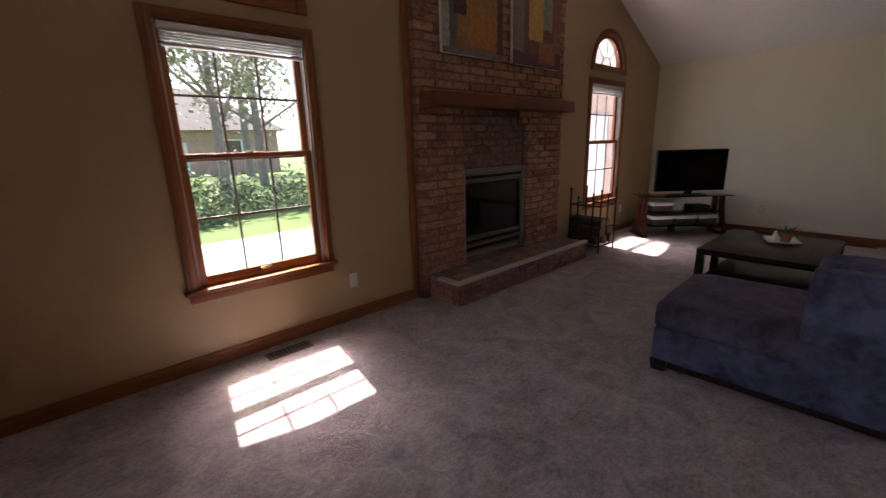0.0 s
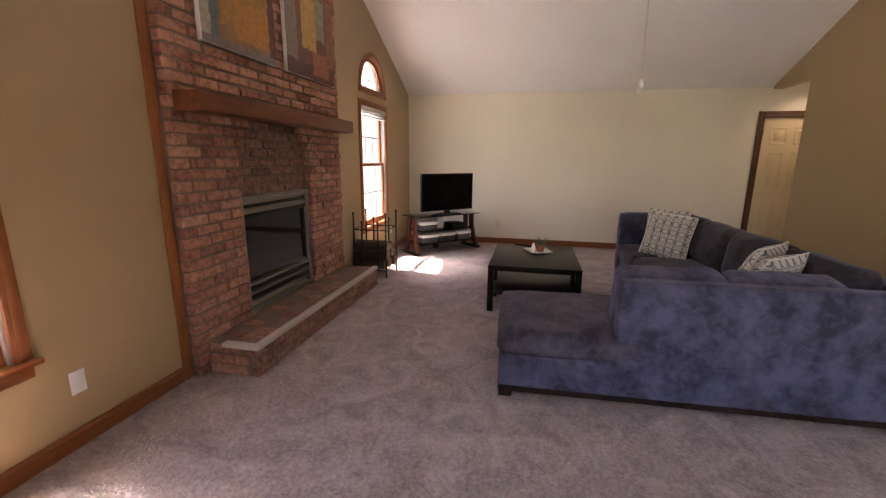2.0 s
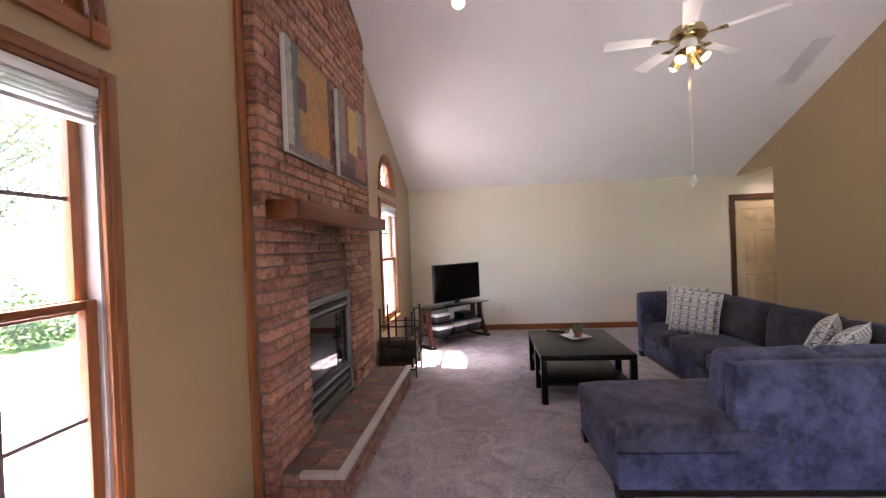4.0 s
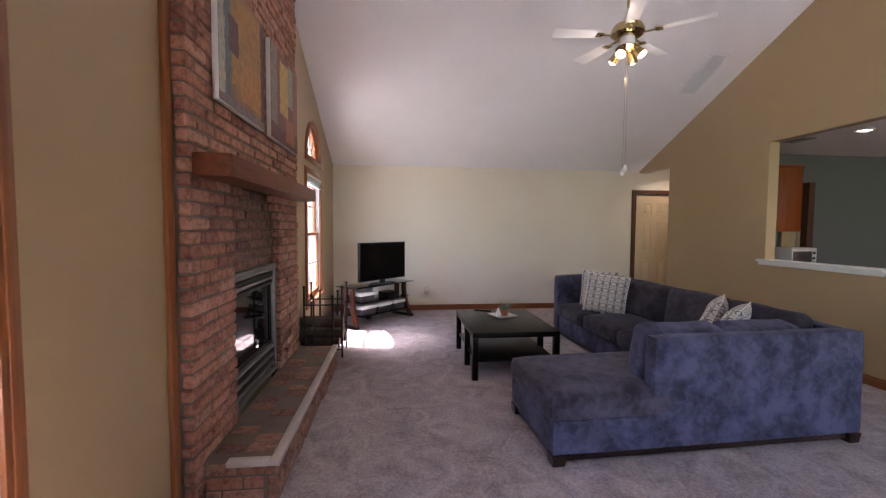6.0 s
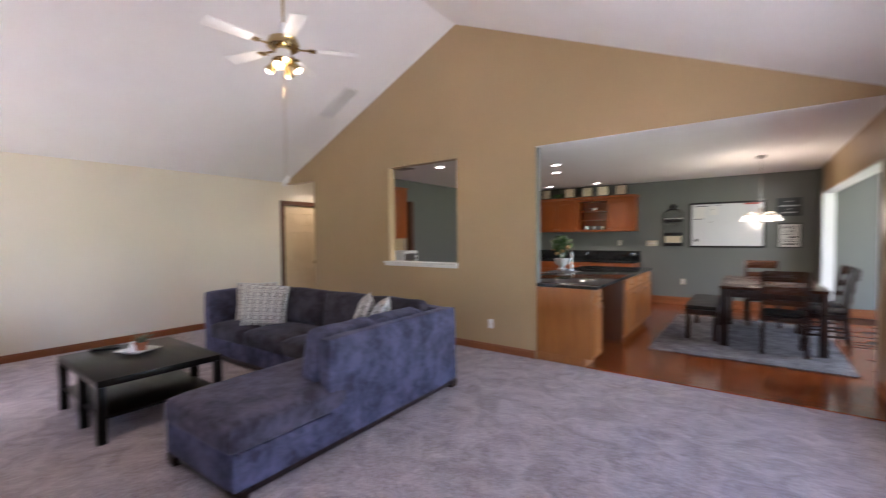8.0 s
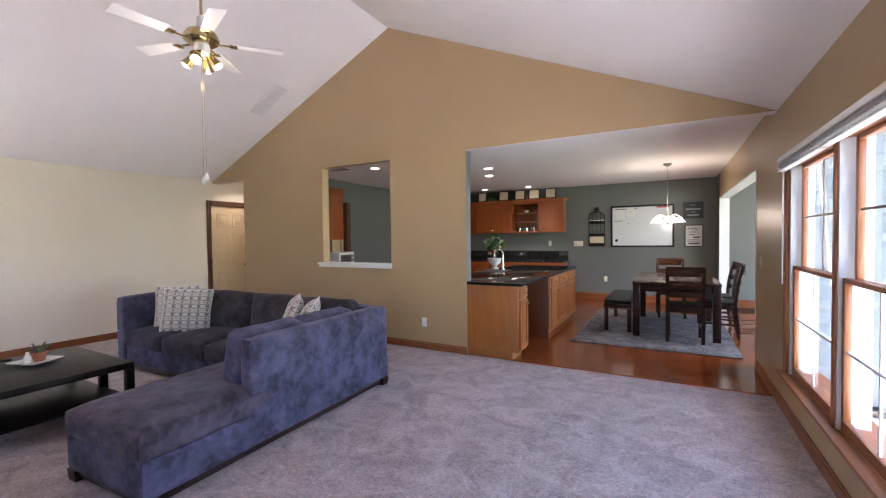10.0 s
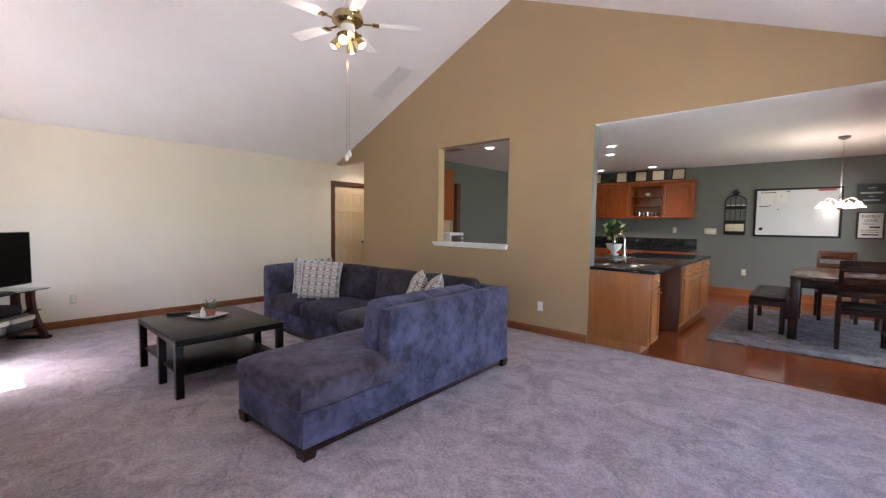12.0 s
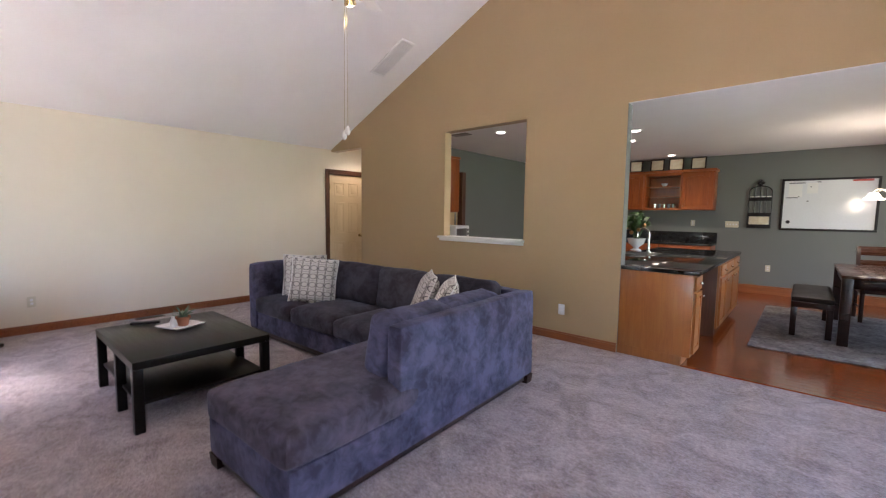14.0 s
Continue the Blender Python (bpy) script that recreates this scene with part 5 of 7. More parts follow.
for x, end in ((-0.022, -1.10), (0.022, -1.13)):
    chain = part("pull_chain", rod(B(), (x * 0.6, 0, -0.08), (x, 0.0, end), 0.0013, seg=6), M_BRASS, fan)
    bob = lathe(B(), [(0.001, end + 0.022), (0.008, end + 0.012), (0.018, end - 0.012), (0.02, end - 0.028), (0.012, end - 0.046), (0.001, end - 0.052)], 14, (x, 0, 0))
    part("pull_bob", bob, M_CERAMIC, chain, "small white pull bob")
bulb_light("fan_lamp", FAN + Vector((0, 0, -0.26)), 0.7, 0.09)


def slope_pose(x, y):
    """On the east slope of the ceiling, local z out of it, into the room."""
    return Matrix.Translation((x, y, ceil_z(x))) @ Matrix.Rotation(math.atan(SL_E) + math.pi, 4, "Y")


vt = thing("ceiling_vent", slope_pose(5.63, -0.25), "white slatted air vent in the sloping ceiling", "vent")
bm = B()
for x0, x1, y0, y1 in ((-0.34, 0.34, -0.12, -0.095), (-0.34, 0.34, 0.095, 0.12), (-0.34, -0.315, -0.095, 0.095), (0.315, 0.34, -0.095, 0.095)):
    box(bm, x0, x1, y0, y1, 0.0, 0.012, 0.003)
part("frame", bm, M_WHITE, vt)
part("backing", box(B(), -0.315, 0.315, -0.095, 0.095, 0.0005, 0.002), M_STEEL, vt)
for i in range(13):
    y = -0.088 + i * 0.0147
    part("slat", box(B(), -0.315, 0.315, y - 0.004, y + 0.004, 0.003, 0.010), M_WHITE, vt, smooth=False)


def recessed(m, label="white-rimmed recessed ceiling lamp, lit", power=0):
    t = thing("recessed_light", m, label, "recessed light", "recessed ceiling lamps")
    part("rim", lathe(B(), [(0.062, 0.0), (0.088, 0.0), (0.086, 0.008), (0.066, 0.012), (0.062, 0.004)], 28), M_WHITE, t)
    part("lamp", lathe(B(), [(0.001, 0.002), (0.062, 0.002), (0.05, 0.010), (0.001, 0.014)], 24), M_GLOW_DOWN, t, "glowing lamp face")
    return t


recessed(slope_pose(4.62, 3.55))
down_light("slope_lamp", (4.62 - 0.03, 3.55, ceil_z(4.62) - 0.06), 1.5)
DOWN = [(4.78, -1.56), (3.25, -2.57), (3.54, -3.32), (4.05, -2.62), (3.42, -5.33), (4.45, -5.27), (4.8, -3.1)]
for x, y in DOWN:
    recessed(Matrix.Translation((x, y, ZK)) @ Matrix.Rotation(math.pi, 4, "X"))
# Unseen hall lamp, added so that the hall door is bright enough.
recessed(Matrix.Translation((7.31, -1.15, ZK)) @ Matrix.Rotation(math.pi, 4, "X"))
down_light("hall_door_fill_light", (7.31, -1.15, ZK - 0.04), 1.6)
for x, y, watts in ((4.78, -1.56, 1.2), (3.25, -2.57, 3.6), (3.42, -4.6, 4.2)):
    down_light("kitchen_lamp", (x, y, ZK - 0.04), watts)
bm = box(B(), -0.15, 0.15, -0.08, 0.08, 0, 0.01, 0.003)
solid("ceiling_grille", bm, M_STEEL, "grey air grille in the kitchen ceiling", "vent", Matrix.Translation((5.35, -1.36, ZK - 0.0102)))
# ---- plates, outlets, registers ----
def plate(name, m, label, holes=2, mat=None, w=0.036, h=0.058):
    t = thing(name, m, label, "outlet" if name == "outlet" else "switch")
    part("cover_plate", box(B(), -w, w, 0.0, 0.006, -h, h, 0.003), mat or M_IVORY, t)
    for i in range(holes):
        z = (i - (holes - 1) / 2) * 0.04 if name == "outlet" else 0
        x = 0 if name == "outlet" else (i - (holes - 1) / 2) * 0.046
        part("socket" if name == "outlet" else "toggle", box(B(), x - 0.012, x + 0.012, 0.006, 0.009 if name == "outlet" else 0.014, z - 0.013, z + 0.013, 0.003), M_WHITE if mat is None else mat, t)


toN = lambda x, z: Matrix.Translation((x, N - 0.0005, z)) @ Matrix.Rotation(math.pi, 4, "Z")
toG = lambda x, z: Matrix.Translation((x, G + 0.0005, z))
toT = lambda y, z: Matrix.Translation((T - 0.0005, y, z)) @ Matrix.Rotation(radians(90), 4, "Z")
toR = lambda y, z: Matrix.Translation((R + 0.0005, y, z)) @ Matrix.Rotation(radians(-90), 4, "Z")
toK = lambda x, z: Matrix.Translation((x, K + 0.0005, z))
plate("outlet", toN(2.08, 0.325), "white double outlet on the tan wall", mat=M_WHITE)
plate("outlet", toN(6.72, 0.33), "white double outlet under the window", mat=M_WHITE)
plate("outlet", toG(3.37, 0.34), "white double outlet on the tan wall", mat=M_WHITE)
plate("outlet", toT(3.11, 0.345), "ivory outlet on the cream wall")
plate("outlet", toT(0.62, 0.38), "ivory outlet on the cream wall")
plate("outlet", toK(1.88, 0.47), "ivory outlet on the grey-green wall")
plate("outlet", toK(3.10, 1.26), "ivory outlet above the counter")
plate("switch_plate", toK(2.46, 1.25), "ivory four-gang switch plate", 4, w=0.105)
plate("switch_plate", toR(-1.36, 1.13), "ivory light switch beside the opening", 1)
for m in (Matrix.Translation((1.45, 4.52, 0)), Matrix.Translation((7.62, 2.06, 0)) @ Matrix.Rotation(radians(90), 4, "Z")):
    v = thing("floor_register", m, "brown slotted floor register let into the carpet", "floor register")
    part("frame", box(B(), -0.155, 0.155, -0.055, 0.055, 0.0, 0.006, 0.002), M_DARKTRIM, v)
    for i in range(9):
        part("slat", box(B(), -0.13 + i * 0.03, -0.115 + i * 0.03, -0.042, 0.042, 0.006, 0.010), M_METAL_BLACK, v, smooth=False)

# ---- kitchen ----
def cab_door(parent, x0, x1, z0, z1, y, mat, knob=None, arch=False):
    """Framed raised-panel door in the x-z plane, its front towards -y."""
    dr = part("door", box(B(), x0, x1, y - 0.009, y, z0, z1, 0.001), mat, parent)
    s = 0.052 if x1 - x0 > 0.3 else 0.042

    def top(x, lift):
        f = (x - x0 - s) / (x1 - x0 - 2 * s)
        return z1 - s - lift - (0.05 * (1 - math.sin(max(0.0, min(1.0, f)) * math.pi)) if arch else 0.0)
    n = 10 if arch else 1
    xs = [x1 - s - (x1 - x0 - 2 * s) * k / n for k in range(n + 1)]
    hole = [(x0 + s, z0 + s), (x1 - s, z0 + s)] + [(x, top(x, 0)) for x in xs]
    part("door_frame", slab(B(), rect(x0, x1, z0, z1), [hole], y - 0.022, y - 0.0092), mat, dr, smooth=False)
    g = 0.022
    xs = [x1 - s - g - (x1 - x0 - 2 * s - 2 * g) * k / n for k in range(n + 1)]
    panel = [(x0 + s + g, z0 + s + g), (x1 - s - g, z0 + s + g)] + [(x, top(x, g)) for x in xs]
    part("raised_panel", slab(B(), panel, [], y - 0.019, y - 0.0092), mat, dr, smooth=False)
    if knob:
        bm = B()
        bmesh.ops.create_uvsphere(bm, u_segments=12, v_segments=8, radius=0.014, matrix=Matrix.Translation((knob[0], y - 0.038, knob[1])))
        rod(bm, (knob[0], y - 0.021, knob[1]), (knob[0], y - 0.034, knob[1]), 0.006, seg=8)
        part("knob", bm, M_CHROME, dr, "nickel knob")
    return dr


def drawer(parent, x0, x1, z0, z1, y, mat):
    d = part("drawer_front", box(B(), x0, x1, y - 0.018, y, z0, z1, 0.004), mat, parent)
    c = (x0 + x1) / 2
    bm = B()
    bmesh.ops.create_uvsphere(bm, u_segments=12, v_segments=8, radius=0.014, matrix=Matrix.Translation((c, y - 0.034, (z0 + z1) / 2)))
    rod(bm, (c, y - 0.018, (z0 + z1) / 2), (c, y - 0.03, (z0 + z1) / 2), 0.006, seg=8)
    part("knob", bm, M_CHROME, d, "nickel knob")


PX, CZ = 2.13, 0.885                                  # peninsula front, counter top height
FACE_W = Matrix.Translation((PX, 0, 0)) @ Matrix.Rotation(radians(-90), 4, "Z")   # local x = -y, local -y = -x

c1 = thing("base_cabinet", FACE_W, "honey oak end cabinet of the peninsula", "cabinet", "peninsula cabinets")
bm = B()
box(bm, 0.735, 1.03, 0.0, 0.635, 0.09, CZ - 0.04, 0.002)
box(bm, 0.735, 1.03, 0.07, 0.635, 0.0, 0.092)
part("body", bm, M_OAK, c1)
part("end_panel", box(B(), 0.722, 0.736, 0.0, 0.635, 0.09, CZ - 0.04, 0.001), M_OAK, c1)
part("end_panel", box(B(), 0.7222, 0.736, 0.075, 0.635, 0.0, 0.0898, 0.001), M_OAK, c1)
drawer(c1, 0.755, 1.02, 0.70, 0.825, 0.0, M_OAK)
cab_door(c1, 0.755, 1.02, 0.12, 0.68, 0.0, M_OAK, (0.985, 0.63))
c2 = thing("base_cabinet", FACE_W, "honey oak base cabinet with drawers and doors", "cabinet", "peninsula cabinets")
bm = B()
box(bm, 2.06, 3.75, -0.02, 0.6, 0.09, CZ - 0.04, 0.002)
box(bm, 2.06, 3.75, 0.05, 0.6, 0.0, 0.092)
part("body", bm, M_OAK, c2)
# Dark sheet puts the shade of the knee space into the colour of this side.
part("side_panel", box(B(), 2.046, 2.0598, 0.0, 0.418, 0.0, CZ - 0.04, 0.001), M_DARKTRIM, c2, "side panel of the knee space, coloured dark for its shade")
for a, b, k in ((2.09, 2.48, 2.44), (2.50, 3.10, 3.05), (3.12, 3.72, 3.17)):
    drawer(c2, a, b, 0.70, 0.825, -0.02, M_OAK)
    cab_door(c2, a, b, 0.12, 0.68, -0.02, M_OAK, (k, 0.63))
bm = box(B(), 1.04, 2.05, 0.42, 0.60, 0.0, CZ - 0.04, 0.002)
solid("island_back_panel", bm, M_OAK_RED, "oak panel closing the knee space under the counter", "cabinet panel", FACE_W)
bm = B()
box(bm, 0.865, 3.80, -0.045, 1.05, CZ - 0.038, CZ, 0.008)
box(bm, 0.705, 0.864, -0.045, 0.634, CZ - 0.0381, CZ - 0.0001, 0.008)
ctp = solid("island_countertop", bm, M_GRANITE, "polished black granite countertop on the peninsula", "countertop", FACE_W)
bm = box(B(), 2.10, 3.78, 0.6, 1.0, 0.0, CZ - 0.04, 0.002)
solid("island_rear_cabinet", bm, M_OAK_RED, "oak cabinet run on the sink side", "cabinet", FACE_W)

# faucet and pot plant at the sink
fc = thing("faucet", Matrix.Translation((3.02, -2.62, CZ)), "tall chrome gooseneck faucet at the island sink", "faucet")
bm = B()
prev = Vector((0, 0, 0))
pts = [Vector((0, 0, 0.24))] + [Vector((0.075 - 0.075 * math.cos(a), 0.0, 0.24 + 0.085 * math.sin(a))) for a in [math.pi * i / 10 for i in range(1, 11)]] + [Vector((0.15, 0, 0.20))]
for p in pts:
    rod(bm, prev, p, 0.014, seg=10)
    prev = p
part("spout", bm, M_CHROME, fc)
part("base", lathe(B(), [(0.001, 0), (0.032, 0), (0.03, 0.012), (0.018, 0.02), (0.017, 0.05), (0.001, 0.05)], 18), M_CHROME, fc)
part("lever", rod(B(), (0, -0.02, 0.05), (0.0, -0.10, 0.075), 0.007, seg=8), M_CHROME, fc)
sk = thing("sink", Matrix.Translation((3.03, -2.25, CZ)), "steel sink rim set in the granite", "sink")
bm = B()
for x0, x1, y0, y1 in ((-0.22, 0.22, -0.27, -0.245), (-0.22, 0.22, 0.245, 0.27), (-0.22, -0.2, -0.245, 0.245), (0.2, 0.22, -0.245, 0.245)):
    box(bm, x0, x1, y0, y1, 0.0, 0.005, 0.002)
part("rim", bm, M_CHROME, sk)
part("basin", box(B(), -0.2, 0.2, -0.245, 0.245, 0.0004, 0.002), M_METAL_BLACK, sk)


def leaf_cloud(n, c, rx, rz, size, seed, flat=0.5):
    rnd = random.Random(seed)
    bm = B()
    for i in range(n):
        while True:
            p = Vector((rnd.uniform(-1, 1), rnd.uniform(-1, 1), rnd.uniform(-1, 1)))
            if p.length < 1:
                break
        p = Vector((p.x * rx, p.y * rx, p.z * rz)) + Vector(c)
        s = size * rnd.uniform(0.6, 1.3)
        e = Euler((rnd.uniform(-1.2, 1.2) * flat, rnd.uniform(-1.2, 1.2) * flat, rnd.uniform(0, 6.28))).to_matrix()
        q = [p + e @ Vector(k) * s for k in ((-1, 0, 0), (-0.2, -0.45, 0.12), (0.9, 0, -0.1), (-0.2, 0.45, 0.12), (0, 0, 0.02))]
        vs = [bm.verts.new(k) for k in q]
        for a, b in ((0, 1), (1, 2), (2, 3), (3, 0)):
            bm.faces.new((vs[a], vs[b], vs[4]))
    return bm


pp = potted("potted_plant", Matrix.Translation((3.22, -2.75, CZ)), "leafy green plant with orange blooms in white footed pot",
            [(0.001, 0.0), (0.07, 0.0), (0.072, 0.012), (0.035, 0.03), (0.04, 0.05), (0.10, 0.10), (0.118, 0.16), (0.125, 0.175), (0.112, 0.175), (0.10, 0.15), (0.001, 0.15)], M_CERAMIC, 0.103, 0.16,
            leaf_cloud(170, (0, 0, 0.40), 0.17, 0.14, 0.055, 4, 0.8), M_LEAF)
bm = B()
for i in range(8):
    a = i * 0.8
    rod(bm, (0.02 * math.cos(a), 0.02 * math.sin(a), 0.15), (0.11 * math.cos(a), 0.11 * math.sin(a), 0.38), 0.004, seg=6)
part("stems", bm, M_LEAF, pp)
for i, (x, y, z) in enumerate(((0.12, 0.05, 0.33), (-0.06, 0.13, 0.30), (0.03, 0.14, 0.26), (-0.12, 0.08, 0.36))):
    bm = B()
    bmesh.ops.create_uvsphere(bm, u_segments=10, v_segments=8, radius=0.028, matrix=Matrix.Translation((x, y, z)))
    part("bloom", bm, M_LEMON, pp, "orange bloom")
# upper cabinets on the back wall
UY, UZ0, UZ1 = K + 0.33, 1.51, 2.24
UPM = Matrix.Translation((0, UY, 0)) @ Matrix.Rotation(math.pi, 4, "Z")          # local x = -x, front towards +y


def upper(x0, x1, doors, label):
    t = thing("wall_cabinet", UPM, label, "cabinet", "wall cabinets")
    a, b = -x1, -x0
    part("body", box(B(), a, b, 0.0, 0.325, UZ0, UZ1, 0.002), M_OAK_RED, t)
    n = doors
    for i in range(n):
        d0, d1 = a + 0.012 + i * (b - a - 0.02) / n, a + 0.008 + (i + 1) * (b - a - 0.02) / n
        cab_door(t, d0, d1, UZ0 + 0.015, UZ1 - 0.03, 0.0, M_OAK_RED, (d1 - 0.03 if (i % 2 == 0 and n > 1) else d0 + 0.03, UZ0 + 0.07), True)
    return t


upper(2.73, 3.265, 1, "amber oak wall cabinet with arched panel door")
upper(3.95, 4.85, 2, "amber oak wall cabinet with two arched doors")
upper(4.86, 5.85, 2, "amber oak wall cabinet with two arched doors")
oc = thing("open_wall_shelf", UPM, "amber oak open shelf unit between wall cabinets", "shelf", "wall cabinets")
a, b = -3.945, -3.27
part("back", box(B(), a, b, 0.30, 0.325, UZ0, UZ1), M_OAK_RED, oc)
for x0, x1 in ((a, a + 0.03), (b - 0.03, b)):
    part("side", box(B(), x0, x1, 0.0, 0.30, UZ0, UZ1, 0.002), M_OAK_RED, oc)
for z0, z1 in ((UZ0, UZ0 + 0.035), (UZ1 - 0.06, UZ1), (UZ0 + 0.25, UZ0 + 0.268), (UZ0 + 0.45, UZ0 + 0.468)):
    part("shelf", box(B(), a + 0.03, b - 0.03, 0.004, 0.30, z0, z1, 0.002), M_OAK_RED, oc)
bm = box(B(), -5.85, -2.70, -0.035, 0.325, UZ1 + 0.001, UZ1 + 0.022, 0.005)
box(bm, -5.85, -2.705, -0.02, 0.325, UZ1 + 0.022, UZ1 + 0.045, 0.005)
solid("cabinet_cornice", bm, M_OAK_RED, "amber oak cornice along the wall cabinets", "cornice", UPM)
for i in range(5):
    bm = lathe(B(), [(0.001, 0), (0.026, 0), (0.032, 0.09), (0.029, 0.09), (0.024, 0.006), (0.001, 0.006)], 14)
    solid("drinking_glass", bm, M_CLEARPLASTIC if i % 2 else M_CHROME, "clear drinking glass on the open shelf", "glass", Matrix.Translation((3.42 + i * 0.085, UY - 0.12, UZ0 + 0.035)), "glasses on the shelf")
bm = lathe(B(), [(0.001, 0), (0.03, 0), (0.065, 0.06), (0.06, 0.06), (0.028, 0.008), (0.001, 0.008)], 20)
solid("white_bowl", bm, M_CERAMIC, "white bowl on the upper shelf", "bowl", Matrix.Translation((3.60, UY - 0.12, UZ0 + 0.468)))


def frame_pic(x, w, h, tilt):
    t = thing("picture_frame", Matrix.Translation((x, UY - 0.07, UZ1 + 0.046)) @ Matrix.Rotation(math.pi + radians(tilt), 4, "Z") @ Matrix.Rotation(radians(-6), 4, "X"),
              "dark framed print standing on the cabinet top", "picture", "prints on the cabinets")
    bm = B()
    for x0, x1, z0, z1 in ((-w, w, 0, 0.022), (-w, w, h - 0.022, h), (-w, -w + 0.022, 0.022, h - 0.022), (w - 0.022, w, 0.022, h - 0.022)):
        box(bm, x0, x1, -0.012, 0.008, z0, z1, 0.002)
    part("frame", bm, M_ESPRESSO, t)
    part("print", box(B(), -w + 0.02, w - 0.02, -0.004, 0.004, 0.02, h - 0.02), M_PRINT, t, "cream print with brown figures of fruit")


M_PRINT = surface("cream_botanical_print", (0.62, 0.50, 0.30), (0.72, 0.66, 0.52), 0.6, fine=40, broad=16, relief=0.02)
for x, w, tl in ((3.02, 0.12, -6), (3.40, 0.12, 4), (3.74, 0.12, -3), (4.14, 0.11, 8), (4.7, 0.11, -5)):
    frame_pic(x, w + 0.01, 0.235, tl)
bm = leaf_cloud(90, (0, 0, 0.06), 0.16, 0.05, 0.05, 9, 0.6)
solid("trailing_greenery", bm, M_LEAF, "green foliage sprig on the cabinet top", "greenery", Matrix.Translation((4.42, UY - 0.12, UZ1 + 0.05)))

# base cabinets and splash on the back wall
for x0, x1 in ((2.70, 3.55), (3.555, 4.40), (4.405, 5.60)):
    t = thing("base_cabinet", Matrix.Translation((0, K + 0.60, 0)) @ Matrix.Rotation(math.pi, 4, "Z"), "amber oak base cabinet under the back counter", "cabinet", "back wall cabinets")
    bm = B()
    box(bm, -x1, -x0, 0.0, 0.595, 0.09, CZ - 0.04, 0.002)
    box(bm, -x1, -x0, 0.07, 0.595, 0.0, 0.092)
    part("body", bm, M_OAK_RED, t)
    m0 = -(x0 + x1) / 2
    for a, b in ((-x1 + 0.015, m0 - 0.005), (m0 + 0.005, -x0 - 0.015)):
        drawer(t, a, b, 0.70, 0.825, 0.0, M_OAK_RED)
        cab_door(t, a, b, 0.12, 0.68, 0.0, M_OAK_RED, (b - 0.04, 0.63))
bm = box(B(), 2.68, 5.62, K + 0.003, K + 0.63, CZ - 0.038, CZ, 0.006)
box(bm, 2.68, 5.62, K + 0.003, K + 0.03, CZ + 0.0005, CZ + 0.20, 0.004)
solid("back_countertop", bm, M_GRANITE, "black granite counter with upstand on the back wall", "countertop")

# seen through the hatch
t = thing("wall_cabinet", Matrix.Translation((5.985, -1.50, 0.11)), "amber oak wall cabinet beside the hatch", "cabinet", "wall cabinets")
part("body", box(B(), 0.0, 0.262, -0.62, 0.65, 1.29, 2.20, 0.003), M_OAK_RED, t)
part("cornice", box(B(), -0.02, 0.262, -0.64, 0.65, 2.201, 2.235, 0.004), M_OAK_RED, t)
for a, b in ((-0.61, -0.20), (-0.19, 0.22), (0.23, 0.64)):
    part("door", box(B(), -0.018, -0.001, a, b, 1.31, 2.18, 0.004), M_OAK_RED, t)
t = thing("base_cabinet", Matrix.Translation((5.65, -1.60, 0)), "amber oak base cabinet with black top beside the hatch", "cabinet", "back wall cabinets")
part("body", box(B(), 0.0, 0.595, -0.80, 0.65, 0.0, CZ - 0.04, 0.003), M_OAK_RED, t)
part("countertop", box(B(), -0.03, 0.595, -0.82, 0.65, CZ - 0.039, CZ, 0.006), M_GRANITE, t, "black granite top")
t = thing("toaster_oven", Matrix.Translation((5.95, -1.93, CZ)) @ Matrix.Rotation(radians(14), 4, "Z"), "white and steel toaster oven on the counter", "toaster oven")
part("housing", box(B(), -0.19, 0.19, -0.27, 0.27, 0.015, 0.29, 0.012), M_WHITE, t)
part("door_glass", box(B(), -0.196, -0.189, -0.15, 0.25, 0.05, 0.245, 0.002), M_STEEL, t)
for z in (0.08, 0.15, 0.22):
    part("knob", rod(B(), (-0.19, -0.19, z), (-0.21, -0.19, z), 0.018, seg=14), M_STEEL, t)
for x in (-0.15, 0.15):
    for y in (-0.2, 0.2):
        part("foot", rod(B(), (x, y, 0), (x, y, 0.02), 0.012, seg=8), M_METAL_BLACK, t)
bm = box(B(), 6.10, 6.249, -2.46, -2.36, 0, 2.12, 0.004)
structure("doorway_kitchen_side", box(B(), 6.20, 6.249, -2.358, -2.05, 0, 2.06), M_HATCH, "golden tan wall seen through the kitchen doorway")
structure("trim_kitchen_side", bm, M_DARKTRIM, "dark stained casing board on the kitchen side wall")
bm = box(B(), 6.185, 6.245, -2.30, -2.27, 0.0, 1.80, 0.006)
solid("broom_cupboard_edge", bm, M_STEEL, "grey steel cupboard edge beside the counter", "cupboard")

# ---- wall things of the dining area ----
wb = thing("whiteboard", Matrix.Translation((1.165, K + 0.001, 1.613)), "wide whiteboard with black frame and a few pen marks", "whiteboard")
w, h = 0.605, 0.443
bm = B()
for x0, x1, z0, z1 in ((-w, w, -h, -h + 0.035), (-w, w, h - 0.035, h), (-w, -w + 0.035, -h + 0.035, h - 0.035), (w - 0.035, w, -h + 0.035, h - 0.035)):
    box(bm, x0, x1, 0.0, 0.022, z0, z1, 0.003)
part("frame", bm, M_METAL_BLACK, wb)
part("writing_surface", box(B(), -w + 0.03, w - 0.03, 0.002, 0.012, -h + 0.03, h - 0.03), M_BOARD, wb, smooth=False)
